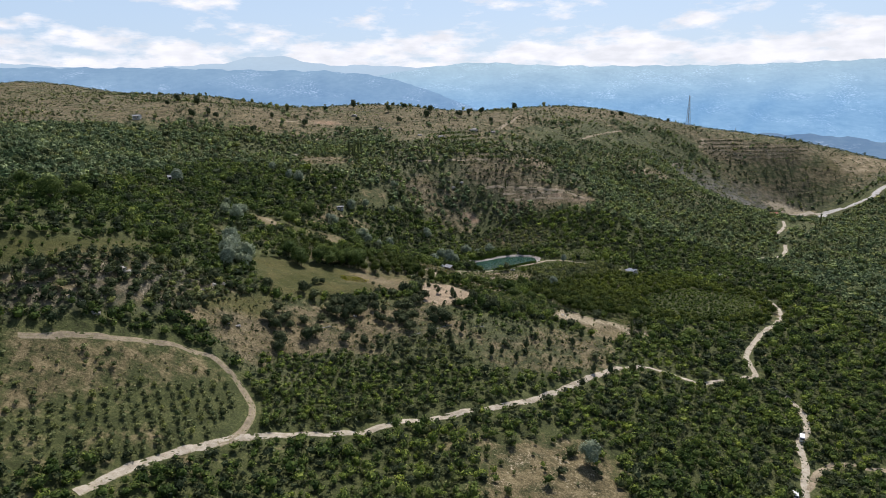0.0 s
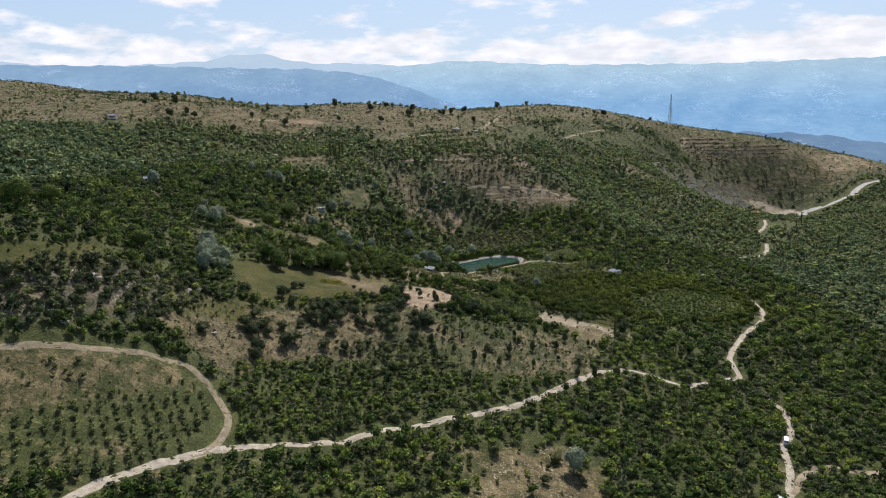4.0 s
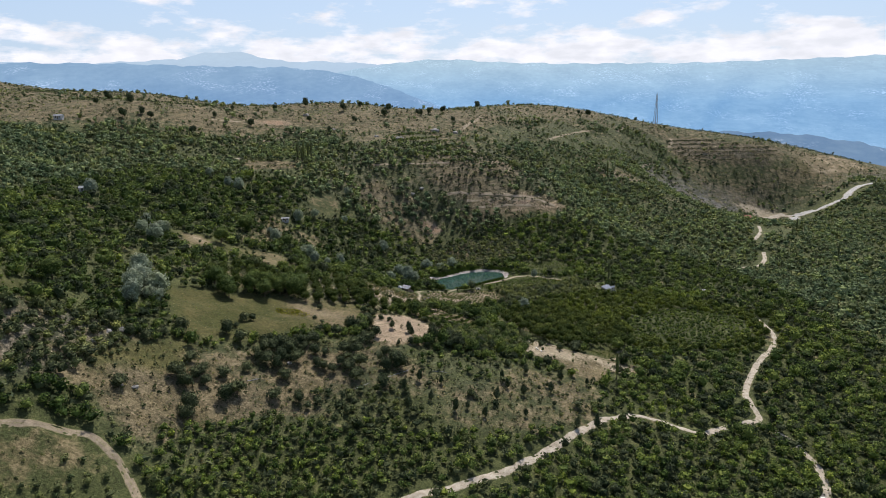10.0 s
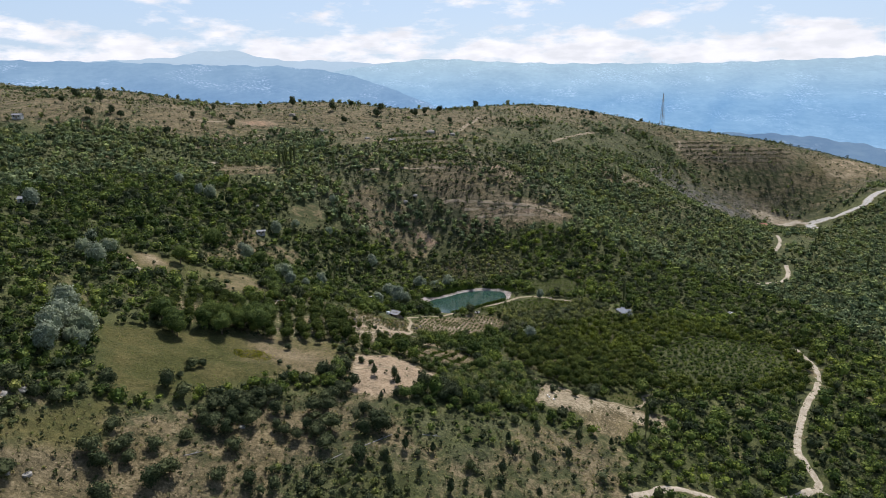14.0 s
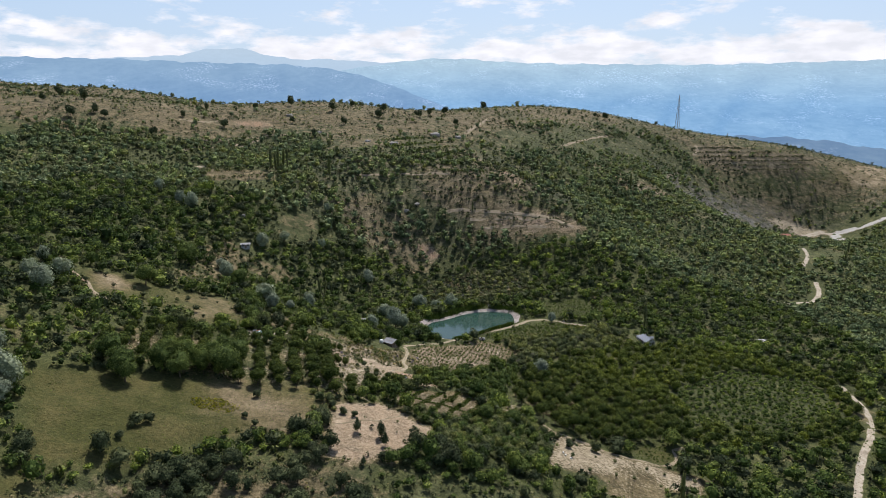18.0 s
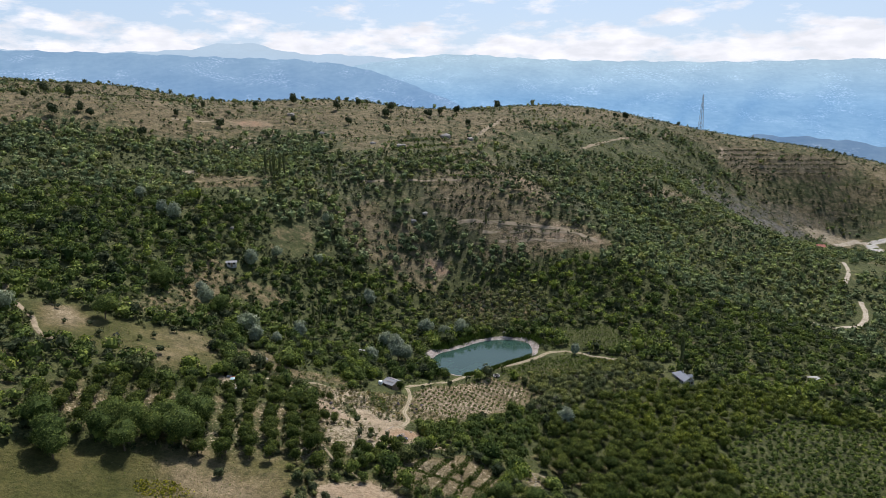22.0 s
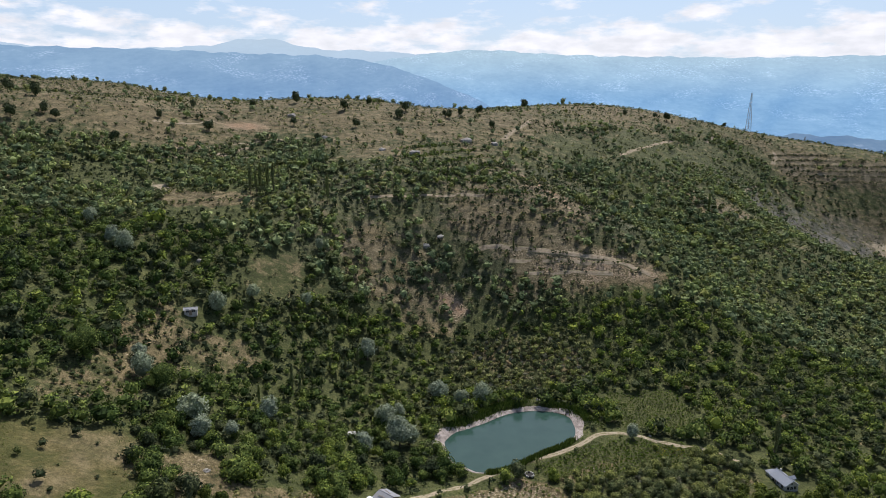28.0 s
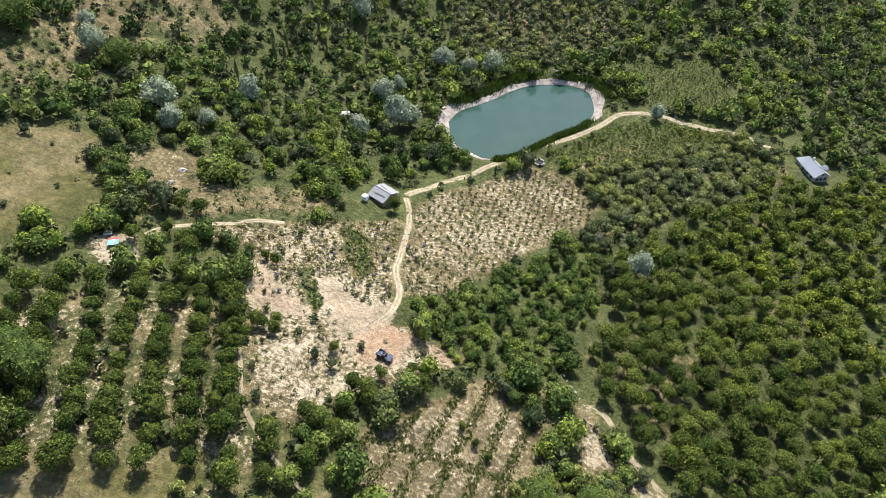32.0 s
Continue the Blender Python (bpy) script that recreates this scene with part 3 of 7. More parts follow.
def ground_cover(x, y):
    """Dry grass and bare soil, each from zero to one."""
    dry = 0.08 + 0.08 * np.clip((y - 50) / 100, 0, 1) + 0.22 * lumps(x, y, 26) + 0.18 * lumps(x, y, 9, 2.0)
    soil = np.zeros_like(x)
    for poly, d, s, blur in ((RIDGE, 0.62, 0.10, 22), (EAST_SLOPE, 0.5, 0.08, 25), (MIXED_SLOPE, 0.3, 0.05, 25), (CENTRAL_SLOPE, 0.36, 0.06, 14), (BROWN_HILL, 0.6, 0.08, 8), (DRY_KNOB, 0.6, 0.15, 4), (TERRACE_FIELD, 0.28, 0.04, 5), (MEADOW, 0.2, 0.0, 4),
                             (ORANGE_BANK, 1, 0.9, 3), (BARE_TERRACE, 0.85, 0.5, 6), (MID_BARE, 0.55, 0.15, 6), (WEST_TERRACES, 0.8, 0.3, 4), (HILL_BARE, 0.6, 0.2, 8),
                             (GREEN_TERRACES, 0.45, 0.15, 8), (WEST_CLEARING, 0.2, 0.0, 5), (PATCH_WEST, 0.9, 0.4, 4), (PALE_FIELD, 0.6, 0.08, 8), (VINEYARD, 0.85, 0.44, 1.5), (STRIP_FIELD, 1.0, 0.4, 2),
                             (DRY_FIELD, 0.9, 0.3, 9), (BARE_BANK, 0.95, 0.82, 2), (GRASS_STRIP, 0.6, 0.15, 3), (HERB_SLOPE, 0.85, 0.5, 2), (BARE_SLOPE, 0.85, 0.52, 2), (ORANGE_YARD, 1, 0.8, 1.2), (RAMP, 1, 1.0, 1), (PATH_GREEN, 0.0, 0.0, 2), (GRASS_TRI, 0.15, 0, 2), (HEDGE_MID, 0.5, 0.15, 2),
                             (SOUTH_EAST_BARE, 0.95, 0.6, 2), (BROWN_THICKET, 0.5, 0.1, 6), (THICKET_EAST, 0.35, 0.1, 4), (GRASS_PATCH, 0.5, 0.1, 4),
                             (OLIVE_SLOPE, 0.6, 0.2, 4), (TAN_SLOPE, 0.9, 0.4, 3), (EAST_TERRACES, 0.8, 0.3, 8), (EAST_FIELD, 0.85, 0.1, 6), (RED_BARE, 1, 0.6, 5), (WHITE_BANK, 1, 0.8, 3),
                             (GRASS_WEST, 0.05, 0.0, 4), (ROCKY_SCRUB, 0.6, 0.3, 5), (RED_GULLY, 0.8, 0.5, 9), (RED_SCAR, 1, 0.85, 2), (LOWER_TERRACES, 0.8, 0.4, 5),
                             (FAR_BARE, 1, 0.7, 5), (SHED_YARD, 1, 1, 1), (SAND_SPOT, 0.8, 0.35, 4), (CLEARING, 0.7, 0.3, 8), (ORCHARD_WEST, 0.5, 0.35, 4), (POND_MEADOW, 0.0, 0.0, 3),
                             (SIDE_TURF, 0.35, 0.0, 3), (RUSTY_SLOPE, 0.75, 0.22, 4), (ERODED_SLOPE, 0.7, 0.2, 5), (EAST_DRY, 0.5, 0.05, 5), (SMALL_KNOB, 0.8, 0.3, 4), (LOW_WOOD, 0.1, 0.0, 4), (HILL_BUSHES, 0.25, 0.0, 5),
                             (GREEN_LEDGE, 0.05, 0.0, 4), (TERRACE_DRY, 0.52, 0.05, 4), (WEST_DRY_SLOPE, 0.55, 0.08, 5), (STONY_ROWS, 0.5, 0.15, 4), (HILL_GRASS, 0.35, 0.05, 5), (HILL_SPOT, 0.7, 0.25, 5),
                             (HILL_SPOT_LOW, 0.65, 0.2, 5), (GREEN_LANE, 0.05, 0.0, 4), (GREY_BREAK, 0.75, 0.25, 8), (GREEN_TONGUE, 0.0, 0.0, 1), (GREEN_TONGUE_LOW, 0.0, 0.0, 1), (PINK_CLIFF, 1.0, 0.95, 1.5), (HERB_EAST, 0.85, 0.42, 1.5), (RAMP, 1.0, 1.0, 1)):
        k = soft_zone(poly, x, y, blur)
        dry = dry * (1 - k) + d * k
        soil = soil * (1 - k) + s * k
    return dry, soil


def ground_tone(x, y):
    """Red earth, even turf, grey stones and terracing, each from zero to one."""
    tones = []
    for zones in (((RED_BARE, 0.9, 4), (RED_GULLY, 0.9, 9), (RED_SCAR, 0.9, 2), (ORANGE_BANK, 0.45, 3), (ORANGE_YARD, 0.8, 1), (BARE_TERRACE, 0.6, 5), (SAND_SPOT, 0.3, 3), (BROWN_HILL, 0.7, 8), (DRY_FIELD, 0.7, 6), (RUSTY_SLOPE, 0.7, 3), (ERODED_SLOPE, 0.45, 4), (PINK_CLIFF, 0.45, 2), (RAMP, 0.25, 1), (BARE_BANK, 0.45, 3)),
                  ((MEADOW, 0.8, 3), (SIDE_TURF, 0.75, 3), (WEST_CLEARING, 0.65, 3), (DRY_FIELD, 0.45, 6), (PALE_FIELD, 0.6, 3), (POND_MEADOW, 0.25, 3), (PATH_GREEN, 0.15, 2), (GRASS_WEST, 0.8, 3), (GRASS_TRI, 0.8, 2), (BARE_BANK, 0.05, 3), (PATCH_WEST, 0.6, 3), (EAST_FIELD, 0.85, 6), (SOUTH_EAST_BARE, 0.15, 2), (VINEYARD, 0.1, 1.5), (STRIP_FIELD, 0.1, 2)),
                  ((EAST_SLOPE, 1.0, 25), (RIDGE, 0.08, 25), (EAST_TERRACES, 0.3, 6), (ROCKY_SCRUB, 0.5, 4), (BROWN_HILL, 0.12, 6), (GREY_BREAK, 0.7, 6), (CENTRAL_SLOPE, 0.2, 12)),
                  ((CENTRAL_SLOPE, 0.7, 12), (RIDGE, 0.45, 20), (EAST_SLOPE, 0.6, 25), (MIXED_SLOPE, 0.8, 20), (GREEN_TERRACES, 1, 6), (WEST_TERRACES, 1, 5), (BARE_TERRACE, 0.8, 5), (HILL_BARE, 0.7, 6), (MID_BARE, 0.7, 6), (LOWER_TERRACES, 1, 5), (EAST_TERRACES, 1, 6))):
        v = np.zeros_like(x)
        for poly, k, blur in zones:
            s = soft_zone(poly, x, y, blur)
            v = v * (1 - s) + k * s
        tones.append(v)
    return tones


def make_mesh(name, verts, faces, material, smooth=False, attrs=None):
    me = bpy.data.meshes.new(name)
    me.from_pydata(verts, [], faces)
    me.materials.append(material)
    if smooth:
        me.polygons.foreach_set("use_smooth", np.ones(len(me.polygons), bool))
    for key, values in (attrs or {}).items():
        me.attributes.new(key, "FLOAT", "POINT").data.foreach_set("value", np.asarray(values, np.float32))
    me.update()
    return me


def build_ground():
    def steps(lo, hi, fine, out_lo, out_hi, grow=1.16):
        mid = list(np.arange(lo, hi + 0.01, fine))
        a, d = [lo], fine
        while a[-1] > out_lo:
            d *= grow
            a.append(max(out_lo, a[-1] - d))
        b, d = [hi], fine
        while b[-1] < out_hi:
            d *= grow
            b.append(min(out_hi, b[-1] + d))
        return np.array(a[:0:-1] + mid + b[1:])

    xs = steps(-120, 130, 1.7, -4800, 4800, 1.035)
    near, far = steps(-290, 60, 1.7, -4800, 60, 1.1), steps(63, 600, 3.6, 63, 4800, 1.09)
    ys = np.concatenate([near, far])
    gx, gy = np.meshgrid(xs, ys)
    x, y = gx.ravel(), gy.ravel()
    z = height(x, y)
    dry, soil = ground_cover(x, y)
    rust, turf, grey, steps_ = ground_tone(x, y)
    nx, ny = len(xs), len(ys)
    i = np.arange((nx - 1) * (ny - 1))
    a = (i // (nx - 1)) * nx + i % (nx - 1)
    faces = np.stack([a, a + 1, a + nx + 1, a + nx], 1)
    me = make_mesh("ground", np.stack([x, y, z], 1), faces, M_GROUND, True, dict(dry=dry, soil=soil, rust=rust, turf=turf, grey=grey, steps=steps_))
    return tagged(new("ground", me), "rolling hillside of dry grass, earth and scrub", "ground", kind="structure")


build_ground()


def smooth_line(pts, step=1.5):
    """Points every step metres along a curve through the given ones."""
    p = np.array(pts, float)
    p = np.vstack([2 * p[0] - p[1], p, 2 * p[-1] - p[-2]])
    out = []
    for k in range(1, len(p) - 2):
        n = max(2, int(np.hypot(*(p[k + 1] - p[k])) / step))
        s = np.linspace(0, 1, n, endpoint=False)[:, None]
        a, b, c, d = p[k - 1], p[k], p[k + 1], p[k + 2]
        out.append(0.5 * (2 * b + (c - a) * s + (2 * a - 5 * b + 4 * c - d) * s**2 + (3 * b - a - 3 * c + d) * s**3))
    return np.vstack(out + [p[-2:-1]])


def build_way(name, pts, width, material, label, lift=0.07):
    line = smooth_line(pts)
    t = np.gradient(line, axis=0)
    t /= np.hypot(t[:, 0], t[:, 1])[:, None] + 1e-9
    side = np.stack([t[:, 1], -t[:, 0]], 1)
    across = np.array([-1.15, -0.95, -0.72, -0.45, -0.12, 0.12, 0.45, 0.72, 0.95, 1.15])
    wob = 1 + 0.08 * np.sin(np.arange(len(line)) * 0.9) + 0.06 * np.sin(np.arange(len(line)) * 2.3)
    rng = np.random.default_rng(len(pts))
    verts = []
    for k, a in enumerate(across):
        w = width / 2 * a * (wob if a < 0 else wob[::-1]) + rng.normal(0, 0.02 * width, len(line)) * (abs(a) > 0.9)
        q = line + side * w[:, None]
        dip = {1.15: -0.2, 0.95: -0.03, 0.72: -0.04, 0.45: -0.05, 0.12: 0.02}[abs(a)]
        verts.append(np.column_stack([q, height(q[:, 0], q[:, 1]) + lift + dip]))
    v = np.stack(verts, 1).reshape(-1, 3)
    n, m = len(line), len(across)
    a = (np.arange(n - 1)[:, None] * m + np.arange(m - 1)[None]).ravel()
    weedy = np.tile([1.2, 0.95, 0.35, 0.05, 0.5, 0.5, 0.05, 0.35, 0.95, 1.2], n)
    me = make_mesh(name, v, np.stack([a, a + 1, a + m + 1, a + m], 1), material, True, dict(weedy=weedy))
    return tagged(new(name, me), label, "track", kind="structure")


build_way("dirt_track", MAIN_TRACK, 2.5, M_TRACK, "pale gravel track winding through the trees")
build_way("dirt_track", EAST_TRACK, 2.6, M_TRACK, "pale gravel track running down the valley")
build_way("dirt_track", EAST_FORK, 2.4, M_DIRT, "dusty side track between scrub")
build_way("paved_road", PAVED_ROAD, 9.0, M_ASPHALT, "grey paved road across the far slope", 0.5)
build_way("road_branch", ROAD_BRANCH, 7.0, M_TRACK, "pale unpaved branch of the far road", 0.5)
build_way("dirt_track", GULLY_TRACK, 3.0, M_TRACK, "pale track bending among the far orchards", 0.4)
build_way("dirt_track", UPPER_GULLY_TRACK, 2.8, M_TRACK, "short pale stretch of track on the slope", 0.4)
build_way("dirt_track", CURVE_TRACK, 2.1, M_BROWN, "curving earth track round the terraced field")
build_way("dirt_path", POND_PATH, 1.85, M_PATH, "pale path along the pond's near bank")
build_way("dirt_path", HUT_PATH, 1.45, M_PATH, "worn path from the hut down to the bare ramp")
build_way("dirt_path", WEST_PATH, 1.2, M_PATH, "pale footpath across the slope")
build_way("dirt_path", FIELD_PATH, 1.3, M_BROWN, "twin-rutted earth path beside the orchard")

for way_name, way_line, way_width in RIDGE_WAYS:
    build_way(way_name, way_line, way_width, M_BROWN if way_width < 1.5 else M_DIRT, "narrow bare earth path worn into the slope", 0.08 if way_width < 1.5 else 0.16)


# ---- distance ----
def build_backdrop():
    rng = np.random.default_rng(5)
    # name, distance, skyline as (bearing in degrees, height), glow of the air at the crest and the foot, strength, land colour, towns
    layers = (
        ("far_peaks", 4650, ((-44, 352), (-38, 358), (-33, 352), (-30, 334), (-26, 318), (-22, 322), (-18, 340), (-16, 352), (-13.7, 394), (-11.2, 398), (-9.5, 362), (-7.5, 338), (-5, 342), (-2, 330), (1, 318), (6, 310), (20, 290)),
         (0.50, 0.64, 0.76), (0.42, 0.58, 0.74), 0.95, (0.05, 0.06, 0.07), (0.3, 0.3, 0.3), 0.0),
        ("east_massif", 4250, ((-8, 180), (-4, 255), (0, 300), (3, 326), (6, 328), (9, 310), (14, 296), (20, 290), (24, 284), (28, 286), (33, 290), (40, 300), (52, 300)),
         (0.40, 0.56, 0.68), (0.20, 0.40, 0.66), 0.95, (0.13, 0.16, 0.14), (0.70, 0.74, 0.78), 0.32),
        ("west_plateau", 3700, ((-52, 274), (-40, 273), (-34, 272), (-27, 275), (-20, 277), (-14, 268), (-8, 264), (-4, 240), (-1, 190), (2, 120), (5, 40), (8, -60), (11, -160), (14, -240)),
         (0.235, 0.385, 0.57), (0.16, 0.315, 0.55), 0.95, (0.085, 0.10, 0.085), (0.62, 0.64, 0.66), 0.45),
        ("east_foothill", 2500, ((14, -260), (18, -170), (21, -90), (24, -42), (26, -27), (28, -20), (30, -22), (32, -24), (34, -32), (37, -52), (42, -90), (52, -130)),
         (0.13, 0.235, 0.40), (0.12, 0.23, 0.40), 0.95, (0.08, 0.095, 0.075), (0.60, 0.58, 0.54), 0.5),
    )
    for name, far, sky, crest, foot, strength, land, pale, specks in layers:
        b = np.arange(sky[0][0], sky[-1][0], 0.25)
        top = np.interp(b, [s[0] for s in sky], [s[1] for s in sky])
        top = top + 3.0 * np.sin(b * 2.1) + 1.6 * np.sin(b * 5.3 + 1) + rng.normal(0, 0.6, len(b))
        rows = []
        for k in range(15):
            s = k / 14
            d = far - min(1400, 0.35 * far) * s
            z = top * (1 - s) ** 1.25 + (-380) * (1 - (1 - s) ** 1.25)
            crease = 26 * np.sin(b * 0.9 + 3 * np.sin(s * 4 + b * 0.2)) * s * (1 - s) * 4
            a = np.radians(b)
            dd = d + crease * 4
            rows.append(np.stack([dd * np.sin(a), -300 + dd * np.cos(a), z + crease * (s > 0.05)], 1))
        v = np.concatenate(rows)
        n = len(b)
        i = (np.arange(14)[:, None] * n + np.arange(n - 1)[None]).ravel()
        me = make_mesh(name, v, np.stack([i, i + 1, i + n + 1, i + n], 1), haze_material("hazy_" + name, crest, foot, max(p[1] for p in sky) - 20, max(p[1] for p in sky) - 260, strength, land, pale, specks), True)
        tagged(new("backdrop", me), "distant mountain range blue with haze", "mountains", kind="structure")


build_backdrop()


# ---- the pond ----
def water_material():
    m = Mat("pond_water", 0.06, spec=0.42)
    n = m.noise(0.12, 3)
    m.color(m.ramp(n, (0.3, (0.026, 0.060, 0.049)), (0.7, (0.034, 0.072, 0.058))))
    m.bump(m.noise(2.2, 4), 0.04, 0.05)
    return m.m


def liner_material():
    m = Mat("pond_liner", 0.6, spec=0.3)
    n1, n2 = m.noise(0.5, 5), m.noise(3.0, 6, 0.7)
    m.color(m.mix(1.0, m.ramp(n1, (0.35, (0.20, 0.165, 0.145)), (0.65, (0.42, 0.37, 0.34))), m.ramp(n2, (0.35, (0.6, 0.58, 0.55)), (0.6, (1.1, 1.1, 1.1))), "MULTIPLY"))
    m.bump(n2, 0.8, 0.3)
    return m.m


def pond_ring(out):
    """The shore line moved outwards by metres that vary round the pond."""
    p = smooth_line(POND_LINE + POND_LINE[:1], 0.8)[:-1]
    t = np.roll(p, -1, 0) - np.roll(p, 1, 0)
    t /= np.hypot(t[:, 0], t[:, 1])[:, None]
    nrm = np.stack([t[:, 1], -t[:, 0]], 1)
    if inside(POND_LINE, *(p[0] + nrm[0] * 0.3)):
        nrm = -nrm
    far = out(p[:, 0], p[:, 1]) if callable(out) else out
    return p + nrm * np.reshape(far, (-1, 1))


def build_pond():
    ring = pond_ring(0.9)
    me = make_mesh("water", [(x, y, POND_Z) for x, y in ring], [list(range(len(ring)))], water_material())
    tagged(new("water", me), "still grey-green water of a hillside pond", "pond", kind="structure")

    def width(x, y):
        w = 0.8 + 0.5 * lumps(x, y, 3.0, 1.0)
        w = w + 4.2 * np.clip((14 - x) / 9, 0, 1) * np.clip((y + 14) / 8, 0, 1)
        w = w + 1.4 * np.clip((x - 44) / 5, 0, 1) + 0.5 * np.clip((y - 12) / 8, 0, 1)
        return np.maximum(w - 1.4 * np.clip((x - 16) / 6, 0, 1) * np.clip((2 - y) / 6, 0, 1), 0.2)

    rows, rng = [], np.random.default_rng(3)
    for k in range(6):
        q = pond_ring(lambda x, y: -0.6 + (width(x, y) + 0.6) * k / 5 + 0.15 * np.sin(x * 3 + k) * (k > 0))
        z = np.maximum(height(q[:, 0], q[:, 1]), POND_Z - 0.25) + 0.12 + rng.uniform(-0.06, 0.16, len(q)) * (0 < k < 5) - (0.12 if k == 5 else 0)
        rows.append(np.column_stack([q, z]))
    n = len(rows[0])
    i = np.arange(n)
    faces = [np.stack([k * n + i, k * n + (i + 1) % n, (k + 1) * n + (i + 1) % n, (k + 1) * n + i], 1) for k in range(5)]
    me = make_mesh("pond_liner", np.concatenate(rows), np.concatenate(faces), liner_material(), True)
    tagged(new("pond_liner", me), "crumpled grey-brown liner round the pond's edge", "pond liner", kind="structure")


build_pond()


# ---- trees ----
def blob(seed, detail):
    """A lumpy unit ball: verts and triangles."""
    bm = bmesh.new()
    bmesh.ops.create_icosphere(bm, subdivisions=detail, radius=1.0)
    off = Vector((seed * 3.1, seed * 1.7, seed * 0.9))
    for v in bm.verts:
        v.co *= 1 + 0.34 * noise.noise(v.co * 1.6 + off) + 0.2 * noise.noise(v.co * 3.7 + off)
    v = np.array([tuple(q.co) for q in bm.verts])
    f = np.array([[q.index for q in t.verts] for t in bm.faces])
    bm.free()
    return v, f


def crown(seed, leaves, size, detail=1, tall=1.0, core=0.9, taper=0.0, boughs=0):
    """A crown one metre in radius standing on z = 0: swelling boughs round a leafy mass, with many small leaves on them."""
    rng = np.random.default_rng(seed)
    boughs = boughs or (7 if leaves < 90 else 12 if leaves < 1000 else 20)

    def ways(n, down):
        d = rng.normal(size=(n, 3))
        d[:, 2] = np.abs(d[:, 2]) * np.where(rng.uniform(0, 1, n) < down, -0.7, 1)
        return d / np.linalg.norm(d, axis=1)[:, None]

    mids = ways(boughs, 0.35) * rng.uniform(0.42, 0.68, (boughs, 1))
    wide = rng.uniform(0.30, 0.50, boughs) * (12 / boughs) ** 0.25

    def reach(u):
        """How far the boughs swell out in the directions u."""
        along = u @ mids.T
        root = wide**2 - (mids**2).sum(1) + along**2
        return np.maximum(np.where(root > 0, along + np.sqrt(np.maximum(root, 0)), 0).max(1), 0.42)

    v, f = blob(seed, detail) if detail else (np.zeros((0, 3)), np.zeros((0, 3), int))
    if detail:
        far = np.linalg.norm(v, axis=1)
        v = v / far[:, None] * (reach(v / far[:, None]) * (0.75 + 0.25 * far) * core)[:, None]
    pick = rng.integers(0, boughs, leaves * 3)
    d = ways(leaves * 3, 0.3)
    pos = mids[pick] + d * (wide[pick] * rng.uniform(0.86, 1.28, leaves * 3))[:, None]
    far = np.linalg.norm(pos, axis=1)
    out = np.argsort(far < 0.86 * reach(pos / far[:, None]), kind="stable")[:leaves]
    pos, d = pos[out], d[out]
    nor = d + pos * 0.5 + rng.normal(0, 0.75, (leaves, 3)) + (0, 0, 0.15)
    nor /= np.linalg.norm(nor, axis=1)[:, None]
    u = np.cross(nor, rng.normal(size=(leaves, 3)))
    u /= np.linalg.norm(u, axis=1)[:, None]
    w = np.cross(nor, u)
    s = size * rng.uniform(0.55, 1.35, (leaves, 1))
    flat = np.array([1, 1, 1 / tall])
    tri = np.stack([pos - u * s * flat, pos + (u * s * 0.7 - w * s * 0.8) * flat, pos + (u * s * 0.25 + w * s) * flat], 1)
    k = np.arange(leaves)[:, None] * 3 + len(v)
    v, f = np.vstack([v, tri.reshape(-1, 3)]), np.vstack([f, k + [0, 1, 2]])
    v = v * (1, 1, 0.95 * tall)
    v[:, 2] += 1.0 * tall
    if taper:
        s = 1 - taper * np.clip(v[:, 2:3] / (2 * tall), 0, 1)
        v[:, :2] *= s
    return v, f


def forest(name, label, category, x, y, r, shapes, material, sink=0.25, tall=None, tint=None, stem=0.0):
    """Many trees or shrubs in one mesh."""
    rng = np.random.default_rng(len(x) + 17)
    n = len(x)
    z = height(x, y)
    tall = rng.uniform(0.8, 1.25, n) if tall is None else tall
    tint = rng.uniform(0, 1, n) if tint is None else tint
    turn = rng.uniform(0, 6.283, n)
    pick = rng.integers(0, len(shapes), n)
    V, F, T, base = [], [], [], 0
    for k, (sv, sf) in enumerate(shapes):
        w = np.where(pick == k)[0]
        if not len(w):
            continue
        c, s = np.cos(turn[w])[:, None], np.sin(turn[w])[:, None]
        px = (sv[None, :, 0] * c - sv[None, :, 1] * s) * r[w, None] + x[w, None]
        py = (sv[None, :, 0] * s + sv[None, :, 1] * c) * r[w, None] + y[w, None]
        pz = (sv[None, :, 2] * tall[w, None] - sink + stem) * r[w, None] + z[w, None]
        V.append(np.stack([px, py, pz], -1).reshape(-1, 3))
        F.append((sf[None] + (np.arange(len(w)) * len(sv))[:, None, None]).reshape(-1, 3) + base)
        T.append(np.repeat(tint[w], len(sv)))
        base += len(w) * len(sv)
    me = make_mesh(name, np.concatenate(V), np.concatenate(F), material, False, {"tint": np.concatenate(T)})
    return tagged(new(name, me), label, category, kind="stuff")


